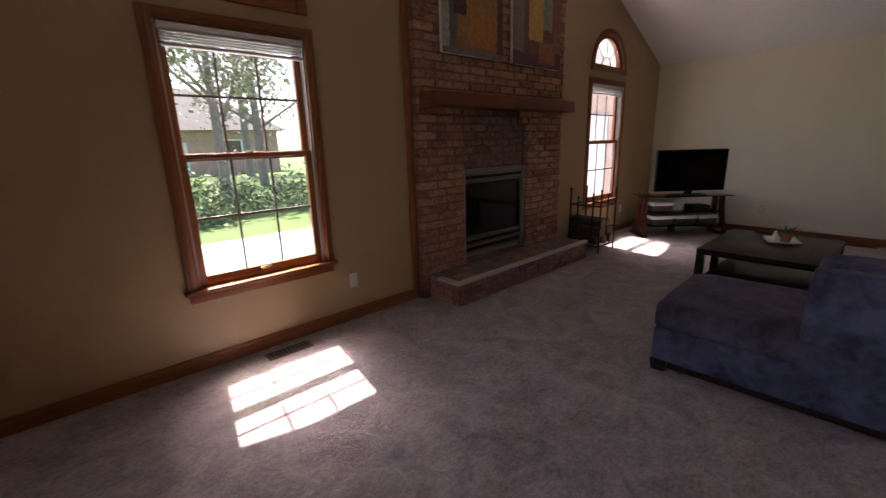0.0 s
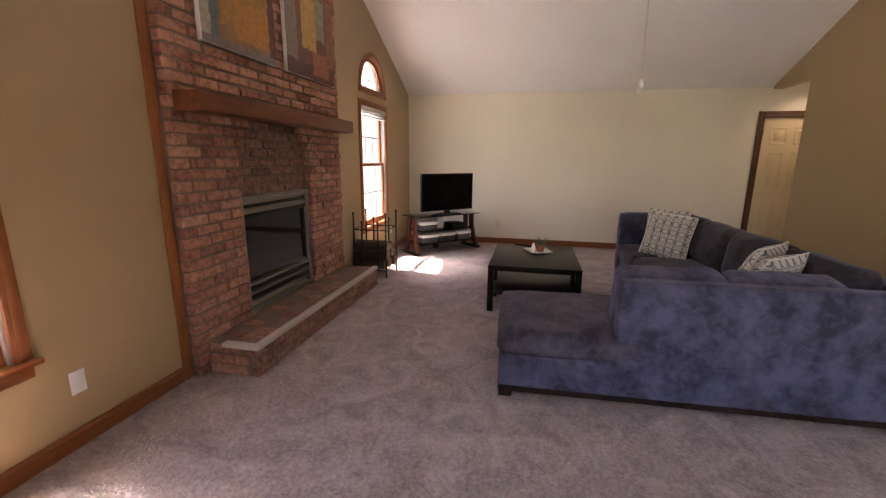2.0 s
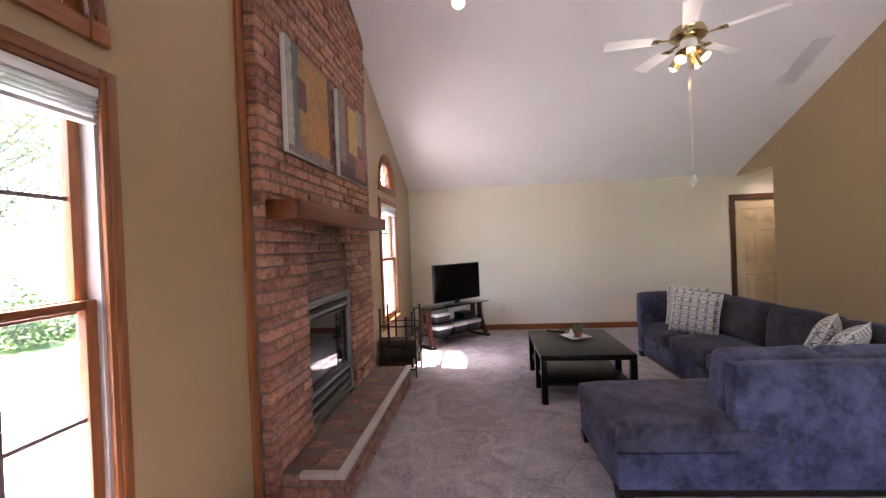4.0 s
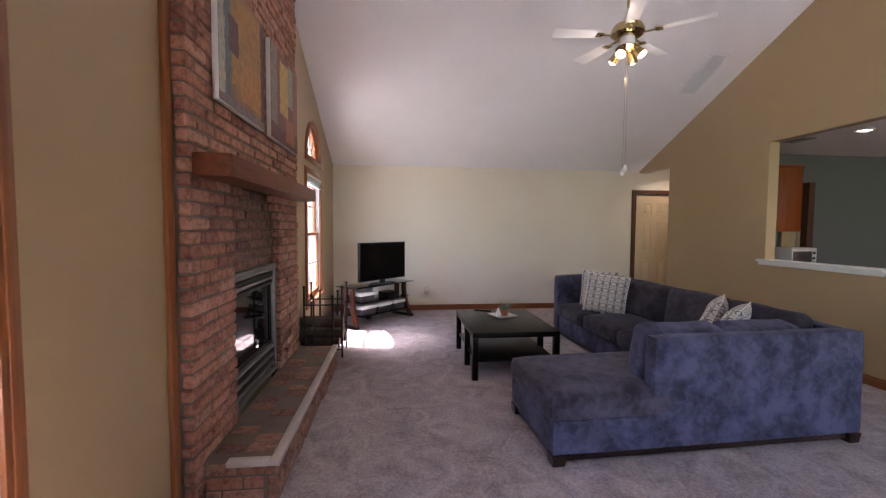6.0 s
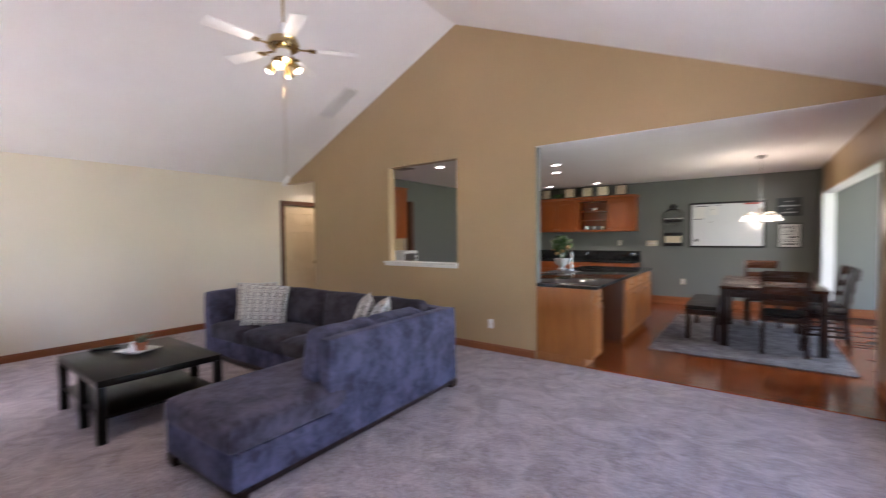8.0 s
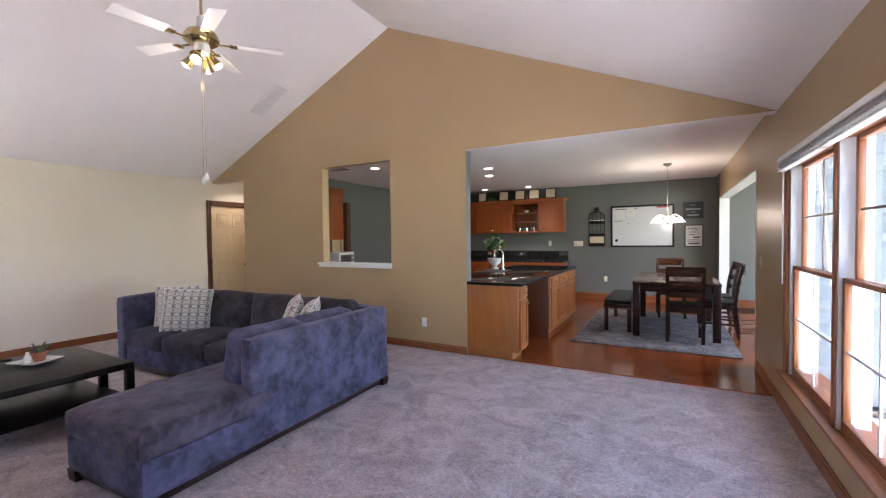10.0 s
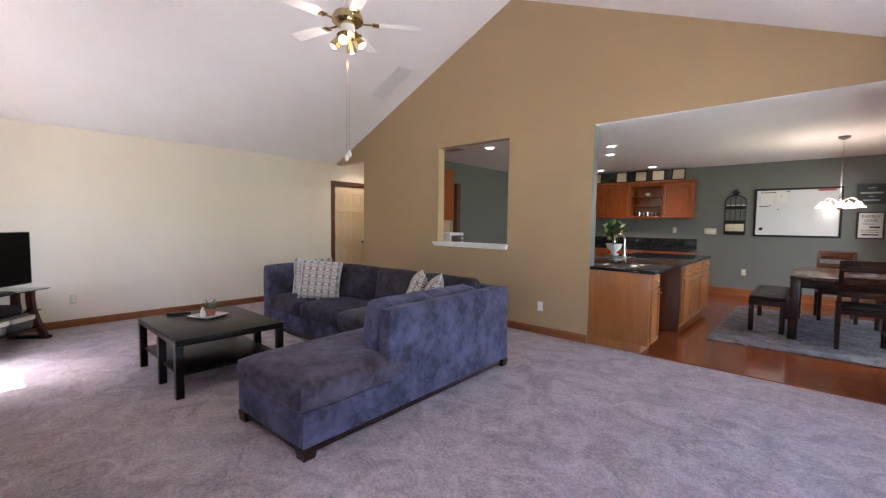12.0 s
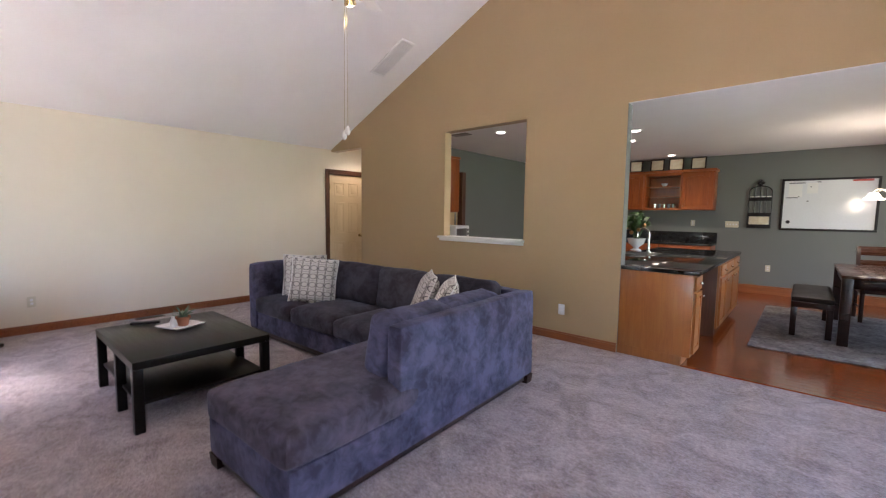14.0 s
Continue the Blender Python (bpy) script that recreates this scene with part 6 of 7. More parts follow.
for x, z, l in ((0.40, 0.37, 0.22), (0.12, 0.38, 0.05), (0.46, 0.12, 0.16), (0.25, 0.06, 0.03), (0.37, 0.14, 0.02), (0.22, 0.30, 0.02)):
    part("pen_mark", box(B(), x - l / 2, x + l / 2, 0.012, 0.0128, z - 0.006, z + 0.006), M_INK, wb, smooth=False)
part("magnet", rod(B(), (0.49, 0.012, -0.30), (0.49, 0.02, -0.30), 0.03, seg=14), M_INK, wb, "dark round magnet")
part("eraser_tray", box(B(), -0.52, -0.28, 0.012, 0.022, 0.375, 0.405, 0.003), M_RED, wb, "red marker strip")
for x, z, a, b in ((0.42, 0.24, 0.09, 0.11), (0.20, 0.28, 0.07, 0.09)):
    part("note", box(B(), x - a, x + a, 0.0121, 0.0126, z - b, z + b), M_PAPER, wb, smooth=False)

wr = thing("wall_rack", Matrix.Translation((2.06, K + 0.001, 1.19)), "black wrought-iron wall rack holding papers", "wall rack")
hw = 0.165
for x in (-hw, -hw / 2, 0, hw / 2, hw):
    top = 0.66 if abs(x) > 0.1 else 0.72 if abs(x) > 0.01 else 0.74
    part("bar", rod(B(), (x, 0.02, 0), (x, 0.02, top), 0.008 if abs(x) > 0.1 else 0.006, seg=8), M_METAL_BLACK, wr)
bm = B()
for i in range(10):
    a0, a1 = math.pi * i / 10, math.pi * (i + 1) / 10
    rod(bm, (-hw * math.cos(a0), 0.02, 0.66 + 0.10 * math.sin(a0)), (-hw * math.cos(a1), 0.02, 0.66 + 0.10 * math.sin(a1)), 0.009, seg=8)
part("arched_top", bm, M_METAL_BLACK, wr)
bm = B()
for a in range(4):
    bmesh.ops.create_uvsphere(bm, u_segments=8, v_segments=6, radius=0.026, matrix=Matrix.Translation((0.032 * math.cos(a * 1.571), 0.02, 0.815 + 0.032 * math.sin(a * 1.571))))
part("finial", bm, M_METAL_BLACK, wr)
for z in (0.01, 0.22, 0.50):
    bm = box(B(), -hw, hw, 0.01, 0.07 if z < 0.4 else 0.03, z - 0.006, z + 0.006, 0.002)
    box(bm, -hw, hw, 0.06 if z < 0.4 else 0.022, 0.07 if z < 0.4 else 0.03, z, z + 0.06, 0.002)
    part("shelf_rail", bm, M_METAL_BLACK, wr)
part("papers", box(B(), -hw + 0.02, hw - 0.02, 0.028, 0.05, 0.03, 0.24, 0.003), M_PRINT, wr, "stack of printed papers")
part("papers", box(B(), -hw + 0.01, hw - 0.01, 0.012, 0.02, 0.5, 0.58, 0.002), M_PAPER, wr, "white cards")

s1 = thing("slate_sign", Matrix.Translation((0.232, K + 0.001, 1.91)), "dark slate sign with pale unreadable lettering", "wall sign")
part("board", box(B(), -0.175, 0.175, 0.0, 0.018, -0.165, 0.165, 0.004), M_CHALK, s1)
for z, l, k in ((0.10, 0.10, 0.010), (0.02, 0.26, 0.026), (-0.04, 0.06, 0.010), (-0.10, 0.20, 0.022)):
    part("lettering", box(B(), -l / 2, l / 2, 0.018, 0.0188, z - k / 2, z + k / 2), M_CHALKINK, s1, smooth=False)
s2 = thing("family_sign", Matrix.Translation((0.219, K + 0.001, 1.396)), "framed white sign lettered FAMILY LOVE in black", "wall sign")
w, h = 0.160, 0.222
bm = B()
for x0, x1, z0, z1 in ((-w, w, -h, -h + 0.018), (-w, w, h - 0.018, h), (-w, -w + 0.018, -h + 0.018, h - 0.018), (w - 0.018, w, -h + 0.018, h - 0.018)):
    box(bm, x0, x1, 0.0, 0.022, z0, z1, 0.003)
part("frame", bm, M_METAL_BLACK, s2)
part("board", box(B(), -w + 0.015, w - 0.015, 0.0, 0.012, -h + 0.015, h - 0.015), M_PAPER, s2, smooth=False)
face = lambda z: Matrix.Translation((0, 0.0126, z)) @ Matrix.Rotation(math.pi, 4, "Z") @ Matrix.Rotation(radians(90), 4, "X")
text("lettering", "FAMILY", 0.066, face(0.142), M_INK, s2)
text("lettering", "LOVE", 0.066, face(0.076), M_CHALK, s2)
for z, x, l, k in ((0.022, 0.03, 0.14, 0.010), (-0.03, -0.05, 0.12, 0.024), (-0.08, 0.02, 0.2, 0.008), (-0.11, 0.0, 0.22, 0.008), (-0.155, 0.0, 0.20, 0.022)):
    part("lettering", box(B(), x - l / 2, x + l / 2, 0.012, 0.0128, z - k / 2, z + k / 2), M_INK, s2, smooth=False)

# ---- chandelier ----
CH0 = Vector((0.67, -3.74, 0))
ch = thing("chandelier", Matrix.Translation((CH0.x, CH0.y, 1.70)), "nickel chandelier with five lit white glass bell shades", "chandelier")
part("ceiling_plate", lathe(B(), [(0.001, ZK - 1.70), (0.065, ZK - 1.70), (0.06, ZK - 1.725), (0.02, ZK - 1.745), (0.001, ZK - 1.745)], 24), M_STEEL, ch)
bm = B()
nl = 20
for i in range(nl):
    z = 0.10 + (ZK - 1.74 - 0.10) * i / nl
    l = (ZK - 1.74 - 0.10) / nl
    o = 0.006
    for s in (-1, 1):
        rod(bm, (s * o * (i % 2), s * o * (1 - i % 2), z), (s * o * (i % 2), s * o * (1 - i % 2), z + l * 1.1), 0.0025, seg=6)
part("chain", bm, M_CHROME, ch)
part("stem", lathe(B(), [(0.001, -0.12), (0.016, -0.11), (0.03, -0.085), (0.012, -0.05), (0.022, 0.0), (0.010, 0.05), (0.014, 0.09), (0.001, 0.11)], 20), M_CHROME, ch)
for i in range(5):
    a = radians(72 * i + 20)
    d = Vector((math.cos(a), math.sin(a), 0))
    bm = B()
    prev = d * 0.015 + Vector((0, 0, -0.03))
    for k in range(1, 8):
        f = k / 7
        p = d * (0.015 + 0.165 * f) + Vector((0, 0, -0.03 + 0.07 * math.sin(f * math.pi * 0.9)))
        rod(bm, prev, p, 0.006, seg=8)
        prev = p
    part("arm", bm, M_CHROME, ch)
    bm = lathe(B(), [(0.02, 0.0), (0.03, -0.01), (0.046, -0.045), (0.075, -0.075), (0.078, -0.08), (0.07, -0.078), (0.04, -0.05), (0.012, -0.012)], 22, prev + Vector((0, 0, 0.0)))
    part("glass_shade", bm, M_GLOW_SHADE, ch, "lit white glass bell shade")
bulb_light("chandelier_lamp", (CH0.x, CH0.y, 1.655), 3.2, 0.05)

# ---- dining table, bench, chairs, rug ----
rug = solid("area_rug", B(), M_RUG, "mottled grey shag rug under the dining table", "rug")
bm = B()
nx, ny = 60, 90
gx = [[bm.verts.new((-0.10 + 1.90 * i / nx, -1.90 - 2.75 * j / ny, 0.014 + 0.010 * noise.noise(Vector((i * 0.7, j * 0.7, 0))))) for j in range(ny + 1)] for i in range(nx + 1)]
for i in range(nx):
    for j in range(ny):
        bm.faces.new((gx[i][j], gx[i][j + 1], gx[i + 1][j + 1], gx[i + 1][j]))
ex = bmesh.ops.extrude_face_region(bm, geom=list(bm.faces))
for g in ex["geom"]:
    if isinstance(g, bmesh.types.BMVert):
        g.co.z = 0.001
rug.data = finish(bm, "area_rug", M_RUG, True)

TX0, TX1, TY0, TY1 = 0.05, 1.09, -4.20, -2.52
FLOOR_R = 0.018
dt = thing("dining_table", Matrix.Translation(((TX0 + TX1) / 2, (TY0 + TY1) / 2, FLOOR_R)), "dark cherry wood dining table with square legs", "dining table")
hx, hy = (TX1 - TX0) / 2, (TY1 - TY0) / 2
for i in range(5):
    x0 = -hx + i * 2 * hx / 5
    part("tabletop_plank", box(B(), x0 + 0.0008, x0 + 2 * hx / 5 - 0.0008, -hy, hy, 0.725, 0.758, 0.003), M_TABLETOP, dt)
for s in (-1, 1):
    part("apron", box(B(), -hx + 0.06, hx - 0.06, s * (hy - 0.06) - 0.011, s * (hy - 0.06) + 0.011, 0.62, 0.724, 0.002), M_ESPRESSO, dt)
    part("apron", box(B(), s * (hx - 0.05) - 0.011, s * (hx - 0.05) + 0.011, -hy + 0.08, hy - 0.08, 0.62, 0.724, 0.002), M_ESPRESSO, dt)
    for q in (-1, 1):
        bm = box(B(), s * (hx - 0.05) - 0.045, s * (hx - 0.05) + 0.045, q * (hy - 0.06) - 0.045, q * (hy - 0.06) + 0.045, 0, 0.724, 0.004)
        part("leg", bm, M_ESPRESSO, dt)

bn = thing("dining_bench", Matrix.Translation((1.30, -3.35, FLOOR_R)), "dark wood bench with black padded seat by the table", "bench")
part("seat", puff(B(), -0.19, 0.19, -0.66, 0.66, 0.40, 0.465, 0.025, (0, 0, 0.008), 8, 0.002, 50), M_LEATHER, bn, "black padded seat")
part("seat_frame", box(B(), -0.185, 0.185, -0.65, 0.65, 0.34, 0.402, 0.003), M_ESPRESSO, bn)
for x in (-0.155, 0.155):
    for y in (-0.6, 0.6):
        part("leg", box(B(), x - 0.028, x + 0.028, y - 0.028, y + 0.028, 0, 0.342, 0.003), M_ESPRESSO, bn)


def dining_chair(m, label):
    """Ladder-back chair; its front looks along local -y."""
    t = thing("dining_chair", m, label, "chair", "chairs round the dining table")
    part("seat", puff(B(), -0.22, 0.22, -0.22, 0.20, 0.445, 0.485, 0.018, (0, 0, 0.006), 7, 0.001, 60), M_LEATHER, t, "black padded seat")
    part("seat_frame", box(B(), -0.215, 0.215, -0.215, 0.205, 0.385, 0.446, 0.003), M_ESPRESSO, t)
    for s in (-1, 1):
        part("leg", box(B(), s * 0.19 - 0.022, s * 0.19 + 0.022, -0.215, -0.171, 0, 0.39, 0.003), M_ESPRESSO, t)
        bm = B()
        prev = None
        for k in range(9):
            z = k / 8 * 0.98
            y = 0.19 + 0.09 * ((z - 0.45) / 0.53) ** 2 * (1 if z > 0.45 else 0.55)
            cur = [bm.verts.new((s * 0.20 + dx, y + dy, z)) for dx, dy in ((-0.021, -0.018), (0.021, -0.018), (0.021, 0.018), (-0.021, 0.018))]
            if prev:
                for q in range(4):
                    bm.faces.new((prev[q], prev[(q + 1) % 4], cur[(q + 1) % 4], cur[q]))
            else:
                bm.faces.new(cur[::-1])
            prev = cur
        bm.faces.new(prev)
        part("back_post", bm, M_ESPRESSO, t)
        part("stretcher", box(B(), s * 0.19 - 0.01, s * 0.19 + 0.01, -0.17, 0.20, 0.17, 0.195, 0.002), M_ESPRESSO, t)
    for z0, z1, y in ((0.86, 0.985, 0.262), (0.71, 0.80, 0.222), (0.58, 0.645, 0.200)):
        bm = box(B(), -0.205, 0.205, y - 0.01, y + 0.01, z0, z1, 0.003)
        bmesh.ops.subdivide_edges(bm, edges=[e for e in bm.edges if abs(e.verts[0].co.x - e.verts[1].co.x) > 0.3], cuts=6)
        for v in bm.verts:
            v.co.y += 0.022 * (1 - (v.co.x / 0.2) ** 2)
        part("back_slat", bm, M_TABLETOP, t)
    return t


c = dining_chair(Matrix.Translation((0.46, -2.60, FLOOR_R)), "dark wood ladder-back dining chair at the table's end")
copy_thing(c, Matrix.Translation((0.62, -4.36, FLOOR_R)) @ Matrix.Rotation(radians(184), 4, "Z"))
copy_thing(c, Matrix.Translation((0.03, -3.10, FLOOR_R)) @ Matrix.Rotation(radians(82), 4, "Z"))["label"] = "dark wood ladder-back dining chair along the table's side"
copy_thing(c, Matrix.Translation((0.03, -3.72, FLOOR_R)) @ Matrix.Rotation(radians(94), 4, "Z"))["label"] = "dark wood ladder-back dining chair along the table's side"
bp = thing("table_centrepiece", Matrix.Translation((0.42, -3.60, FLOOR_R + 0.758)), "white tray with pale paper flowers on the dining table", "centrepiece")
part("tray", lathe(B(), [(0.001, 0.0), (0.13, 0.0), (0.16, 0.03), (0.155, 0.032), (0.125, 0.008), (0.001, 0.008)], 24), M_CERAMIC, bp)
part("flowers", leaf_cloud(80, (0, 0, 0.06), 0.11, 0.045, 0.035, 12, 0.9), M_PAPER, bp, "pale paper flowers")

# ---- outdoors ----
GZ = -0.32
bm = B()
n = 40
ext = 400.0
gv = [[bm.verts.new((-ext + 2 * ext * i / n, -ext + 2 * ext * j / n, GZ)) for j in range(n + 1)] for i in range(n + 1)]
for i in range(n):
    for j in range(n):
        bm.faces.new((gv[i][j], gv[i + 1][j], gv[i + 1][j + 1], gv[i][j + 1]))
structure("ground", bm, M_GRASS, "mown green lawn")
bm = box(B(), -9.0, 12.0, N + NW + 0.02, 10.2, GZ - 0.1, GZ + 0.02, 0.01)
structure("driveway", bm, M_CONCRETE, "pale sunlit concrete driveway")
bm = box(B(), -6.0, R - 0.14, -0.85, 6.0, GZ - 0.1, -0.06, 0.01)
structure("porch_floor", bm, M_CONCRETE, "pale concrete porch floor")
structure("eaves", box(B(), -0.42, R - 0.15, -0.9, N + 0.7, 2.32, 2.42), M_SIDING, "white soffit of the eaves")
# Unseen slab, added and sized to keep the sun off the porch siding.
structure("porch_ceiling", box(B(), -2.75, -0.43, -0.9, 0.75, 2.50, 2.60), M_SIDING, "added white slab that shades the porch end")
structure("foundation", box(B(), -2.9, T + 0.3, K - 0.2, N + NW, -0.6, -0.121), M_CONCRETE, "concrete foundation under the floors")
structure("outer_wall_south", box(B(), -2.9, T + 0.3, K - 0.3, K - 0.121, -0.3, 2.6), M_SIDING, "siding behind the kitchen wall")
structure("outer_wall_hall", box(B(), 6.371, T + 0.3, K - 0.12, -3.201, -0.12, 2.6), M_SIDING, "siding closing the house")


bm = B()
for i in range(19):
    z = -0.06 + i * 0.14
    vs = [bm.verts.new(p) for p in ((-2.9, -0.845, z), (R - 0.145, -0.845, z), (R - 0.145, -0.83, z), (-2.9, -0.83, z), (-2.9, -0.845, z + 0.14), (R - 0.145, -0.845, z + 0.14))]
    bm.faces.new((vs[3], vs[2], vs[5], vs[4]))
    bm.faces.new((vs[0], vs[1], vs[2], vs[3]))
structure("porch_siding", bm, M_PORCH, "lap siding beside the porch, dark grey-blue for its shade")
gw = thing("garage_wing", Matrix.Translation((9.2, 5.2, GZ)), "pale brick garage wing with white door and grey roof", "house wing")
part("wall", box(B(), 0.0, 7.0, 0.0, 5.2, 0.0, 3.0), M_PALEBRICK, gw, smooth=False)
bm = B()
vs = [bm.verts.new(p) for p in ((-0.4, -0.4, 2.98), (7.4, -0.4, 2.98), (7.4, 5.6, 2.98), (-0.4, 5.6, 2.98), (3.5, -0.4, 4.6), (3.5, 5.6, 4.6))]
for q in ((0, 4, 5, 3), (1, 2, 5, 4), (0, 1, 4), (3, 5, 2), (3, 2, 1, 0)):
    bm.faces.new([vs[k] for k in q])
part("roof", bm, M_ROOF, gw, smooth=False)
dg = part("garage_door", box(B(), -0.04, 0.0, 1.0, 3.6, 0.0, 2.2, 0.01), M_SIDING, gw, "white panelled garage door")
for i in range(4):
    for j in range(4):
        part("door_panel", box(B(), -0.055, -0.04, 1.08 + j * 0.63, 1.62 + j * 0.63, 0.08 + i * 0.53, 0.53 + i * 0.53, 0.008), M_SIDING, dg)


def porch_post(x, y):
    t = thing("porch_post", Matrix.Translation((x, y, -0.06)), "white square porch post", "porch post", "porch posts")
    part("shaft", box(B(), -0.075, 0.075, -0.075, 0.075, 0.12, 2.44, 0.008), M_SIDING, t)
    part("base", box(B(), -0.1, 0.1, -0.1, 0.1, 0.0, 0.12, 0.008), M_SIDING, t)
    part("capital", box(B(), -0.1, 0.1, -0.1, 0.1, 2.44, 2.56, 0.008), M_SIDING, t)


for y in (-0.6, 1.4, 3.4):
    porch_post(-2.4, y)
pr = thing("porch_railing", Matrix.Translation((-2.4, 0, -0.06)), "white porch railing with square balusters", "railing")
for z in (0.12, 0.86):
    part("rail", box(B(), -0.03, 0.03, -0.52, 3.32, z, z + 0.05, 0.004), M_SIDING, pr)
for i in range(26):
    y = -0.45 + i * 0.145
    part("baluster", box(B(), -0.016, 0.016, y - 0.016, y + 0.016, 0.17, 0.86), M_SIDING, pr, smooth=False)


def tree(x, y, h, spread, seed, crown_mat=M_LEAVES, low=0.35):
    rnd = random.Random(seed)
    t = thing("tree", Matrix.Translation((x, y, GZ)), "broadleaf tree with grey trunk and light green crown", "tree", "trees beyond the drive")
    bm = B()
    top = Vector((rnd.uniform(-0.3, 0.3), rnd.uniform(-0.3, 0.3), h * 0.62))
    rod(bm, (0, 0, -0.1), top, h * 0.022, h * 0.012, 10)
    tips = []
    for i in range(9):
        f = rnd.uniform(low, 0.95)
        a = rnd.uniform(0, 6.28)
        p = top * f
        q = p + Vector((math.cos(a) * spread * rnd.uniform(0.4, 0.95), math.sin(a) * spread * rnd.uniform(0.4, 0.95), h * rnd.uniform(0.12, 0.35)))
        rod(bm, p, q, h * 0.008, h * 0.002, 7)
        tips += [q, p.lerp(q, 0.6)]
    part("trunk", bm, M_TREEBARK, t)
    bm = B()
    for c in tips + [top + Vector((0, 0, h * 0.2))]:
        k = spread * rnd.uniform(0.28, 0.5)
        for i in range(170):
            d = Vector((rnd.gauss(0, 0.5), rnd.gauss(0, 0.5), rnd.gauss(0, 0.42)))
            p = c + d * k
            s = rnd.uniform(0.06, 0.15)
            e = Euler((rnd.uniform(-1, 1), rnd.uniform(-1, 1), rnd.uniform(0, 6.28))).to_matrix()
            vs = [bm.verts.new(p + e @ Vector(q) * s) for q in ((-1, 0, 0), (0, -0.5, 0.15), (1, 0, 0), (0, 0.5, 0.15))]
            bm.faces.new(vs)
    part("crown", bm, crown_mat, t, smooth=False)


def bush(x, y, r, h, seed):
    rnd = random.Random(seed)
    t = thing("bush", Matrix.Translation((x, y, GZ)), "dense green garden shrub", "bush", "shrubs along the drive")
    bm = B()
    for i in range(7):
        a = rnd.uniform(0, 6.28)
        rod(bm, (0, 0, 0), (math.cos(a) * r * 0.6, math.sin(a) * r * 0.6, h * 0.7), 0.02, 0.006, 6)
    part("stems", bm, M_TREEBARK, t)
    bm = B()
    for i in range(900):
        d = Vector((rnd.gauss(0, 0.42), rnd.gauss(0, 0.42), 0))
        z = abs(rnd.gauss(0.45, 0.25)) * h
        p = Vector((d.x * r, d.y * r, z * max(0.35, 1 - d.length * 0.6)))
        s = rnd.uniform(0.04, 0.09)
        e = Euler((rnd.uniform(-1, 1), rnd.uniform(-1, 1), rnd.uniform(0, 6.28))).to_matrix()
        bm.faces.new([bm.verts.new(p + e @ Vector(q) * s) for q in ((-1, 0, 0), (0, -0.5, 0.15), (1, 0, 0), (0, 0.5, 0.15))])
    part("leaves", bm, M_LEAVES2, t, smooth=False)


for i, (x, y, h, s) in enumerate(((0.5, 19, 9, 3.2), (4.5, 17, 8, 2.8), (7.5, 22, 10, 3.6), (12, 19, 9, 3.2), (-4, 21, 10, 3.5), (16, 25, 11, 4), (3, 27, 12, 4.2), (9.5, 30, 12, 4.4), (-10, 16, 9, 3.2), (-9, 6, 8, 3), (-11, 0, 9, 3.2), (22, 20, 10, 3.6))):
    tree(x, y, h, s, 10 + i)
rnd = random.Random(8)
for i in range(16):
    bush(-4 + i * 1.35 + rnd.uniform(-0.3, 0.3), 13.2 + rnd.uniform(-0.7, 0.9), rnd.uniform(0.8, 1.2), rnd.uniform(0.9, 1.6), 40 + i)

hs = thing("neighbour_house", Matrix.Translation((5.0, 34, GZ)), "red brick neighbouring house with grey hipped roof", "house")
bm = slab(B(), [(-8, 0), (8, 0), (8, 3), (-8, 3)], [rect(-6, -4.6, 1, 2.3), rect(-2.4, -1.0, 1, 2.3), rect(1.0, 2.0, 0.001, 2.2), rect(4, 5.4, 1, 2.3)], 0, 0.25)
part("wall", bm, M_BRICKFAR, hs, smooth=False)
part("wall", box(B(), -8, 8, 0.6, 8, 0, 3), M_BRICKFAR, hs, smooth=False)
bm = B()
vs = [bm.verts.new(p) for p in ((-8.6, -0.6, 2.95), (8.6, -0.6, 2.95), (8.6, 8.6, 2.95), (-8.6, 8.6, 2.95), (-4, 4, 6), (4, 4, 6))]
for q in ((0, 1, 5, 4), (1, 2, 5), (2, 3, 4, 5), (3, 0, 4), (3, 2, 1, 0)):
    bm.faces.new([vs[k] for k in q])
part("roof", bm, M_ROOF, hs, smooth=False)
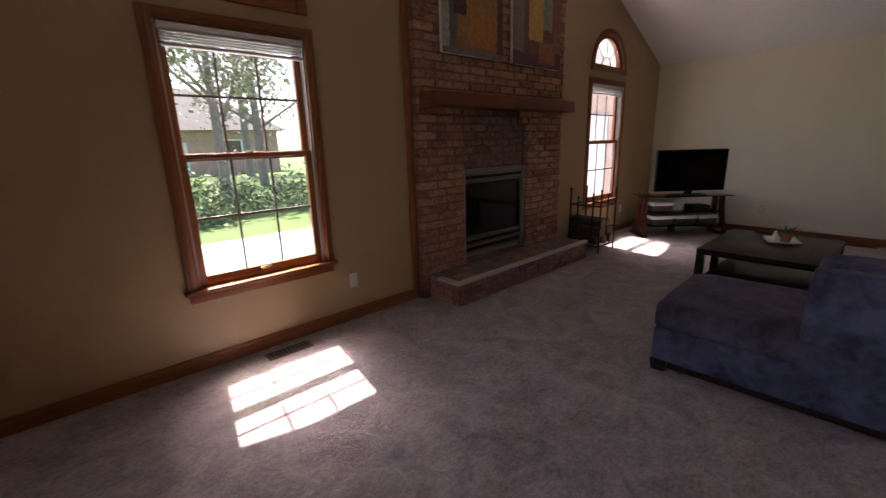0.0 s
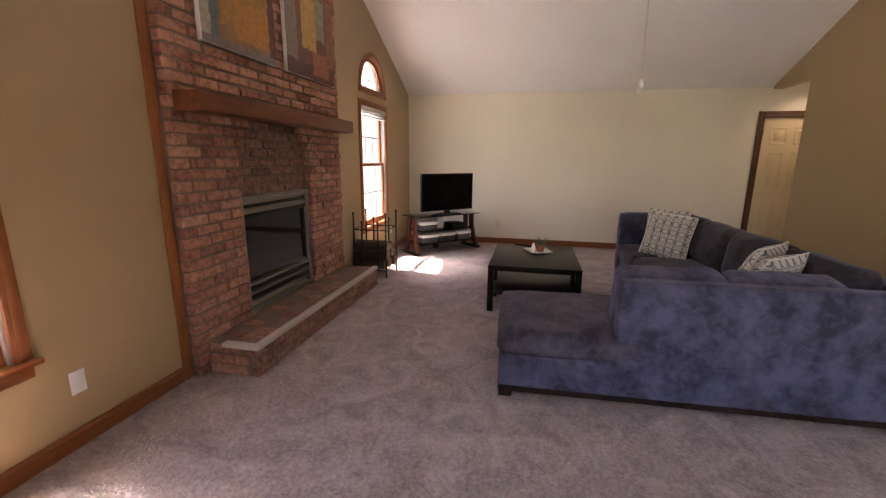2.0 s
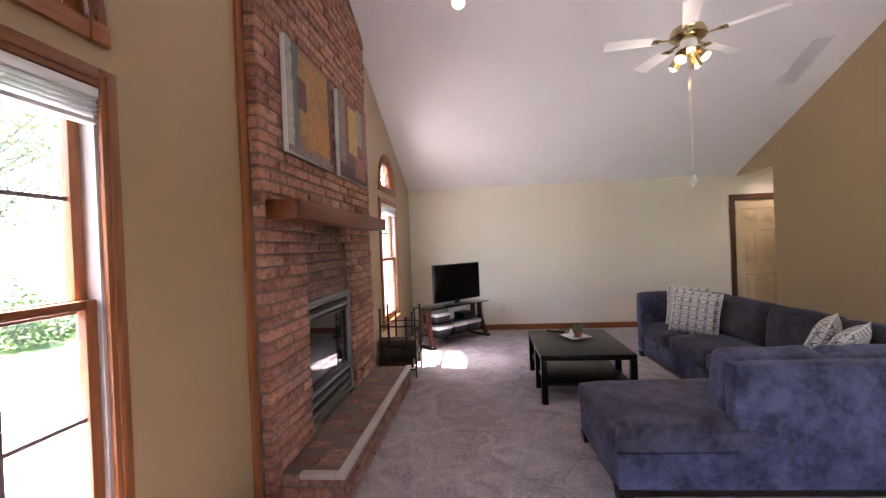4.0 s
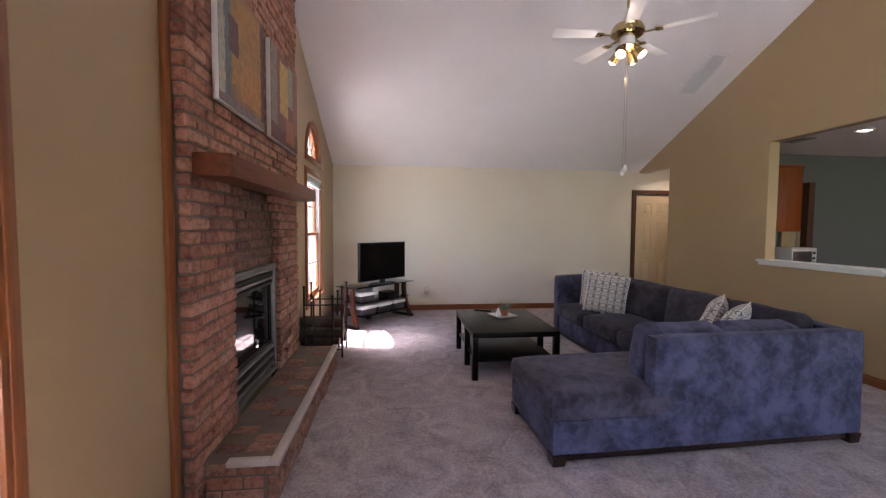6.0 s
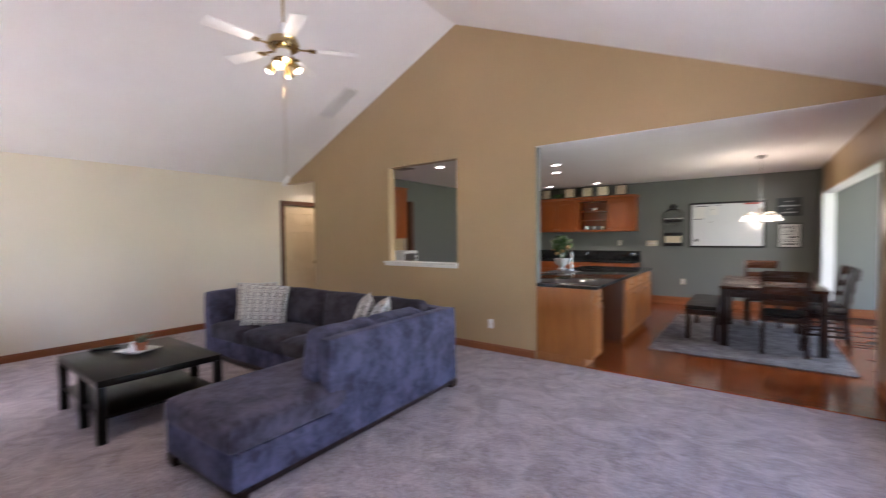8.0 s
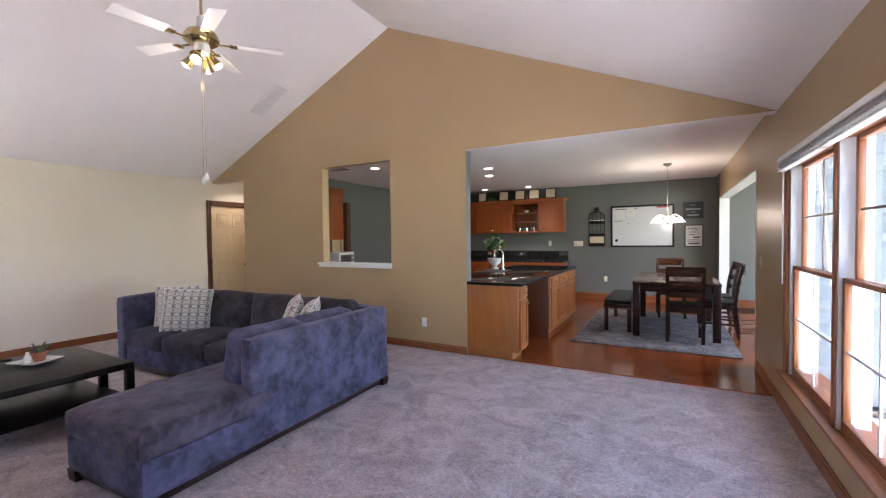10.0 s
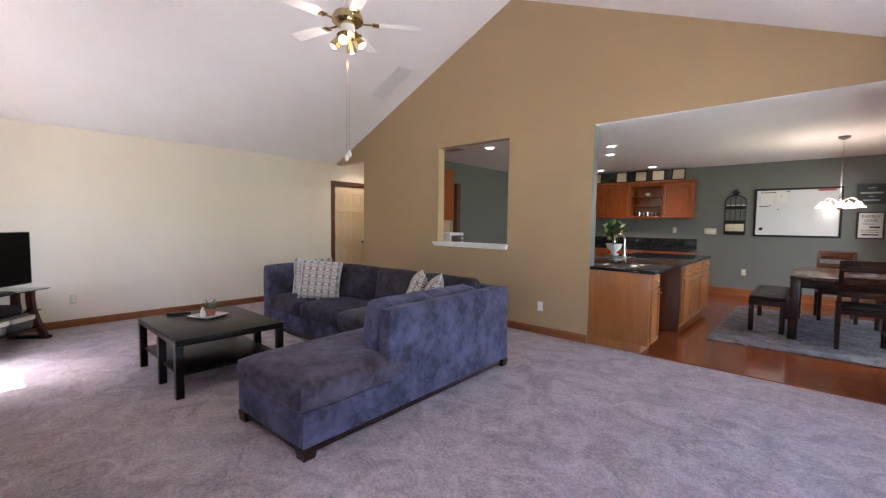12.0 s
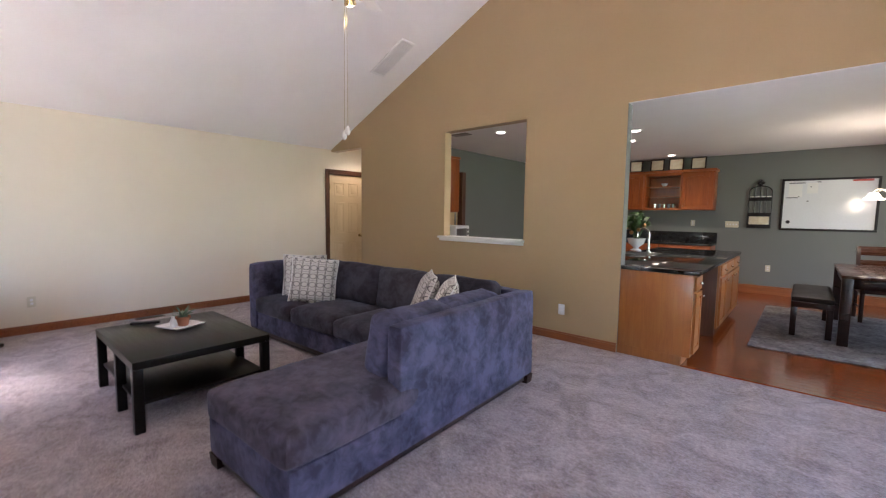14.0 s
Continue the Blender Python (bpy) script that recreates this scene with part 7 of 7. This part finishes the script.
for x0, x1 in ((-6, -4.6), (-2.4, -1.0), (4, 5.4)):
    wn = part("window", box(B(), x0, x1, 0.1, 0.14, 1, 2.3), M_DARKGLASS, hs, "dark window", smooth=False)
    bm = B()
    box(bm, x0 - 0.06, x0 + 0.04, -0.03, 0.1, 0.95, 2.35)
    box(bm, x1 - 0.04, x1 + 0.06, -0.03, 0.1, 0.95, 2.35)
    box(bm, x0 + 0.04, x1 - 0.04, -0.028, 0.098, 2.26, 2.35)
    box(bm, x0 + 0.04, x1 - 0.04, -0.028, 0.098, 0.95, 1.04)
    part("frame", bm, M_SIDING, wn, smooth=False)
part("door", box(B(), 1.0, 2.0, 0.1, 0.15, 0, 2.2), M_SIDING, hs, smooth=False)

# ---- bricks, floorboards: single pieces ----
kept = sorted(LOOSE, key=lambda b: (b[2] > 1.85, b[0] > 3.6, b[2]))
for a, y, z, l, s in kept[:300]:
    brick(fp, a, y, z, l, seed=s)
more = B()
for a, y, z, l, s in kept[300:]:
    joined_brick(more, a, y, z, l)
part("bricks", more, M_BRICK_I, fp, "red brick courses", smooth=False)["kind"] = "stuff"

fk = structure("floor_kitchen", box(B(), -2.65, 6.25, K, G - 0.001, -0.12, -0.008), M_ESPRESSO, "red oak strip floor")
boards = {}
PW = 0.083
rnd = random.Random(21)
far = B()
count = 0
for r in range(int((G - K) / PW) + 1):
    y1 = G - 0.037 - r * PW
    y0 = max(K + 0.001, y1 - PW)
    if y1 - y0 < 0.02:
        continue
    x = -0.17 - rnd.uniform(0, 0.8) if y0 > RO0 and y1 < RO1 else R + 0.002
    while x < 6.24:
        l = rnd.choice((0.6, 0.8, 1.0, 1.2))
        e = min(x + l, 6.245)
        if x < 2.3 and count < 300 and e - x > 0.05:
            key = (round(e - x, 3), round(y1 - y0, 3))
            if key not in boards:
                boards[key] = finish(box(B(), 0, key[0] - 0.001, 0, key[1] - 0.0012, -0.018, 0.0, 0.0015, 1), "floorboard", M_FLOOR)
            ob = new("floorboard", boards[key])
            ob.parent = fk
            ob.location = (x, y0, rnd.uniform(-0.0004, 0.0004))
            count += 1
        else:
            box(far, x, e - 0.001, y0, y1 - 0.0012, -0.018, rnd.uniform(-0.0004, 0.0004))
        x = e
box(far, -2.65, R - 0.98, K + 0.001, -0.95, -0.018, -0.0015)
part("floorboards", far, M_FLOOR, fk, "red oak floorboards", smooth=False)["kind"] = "stuff"
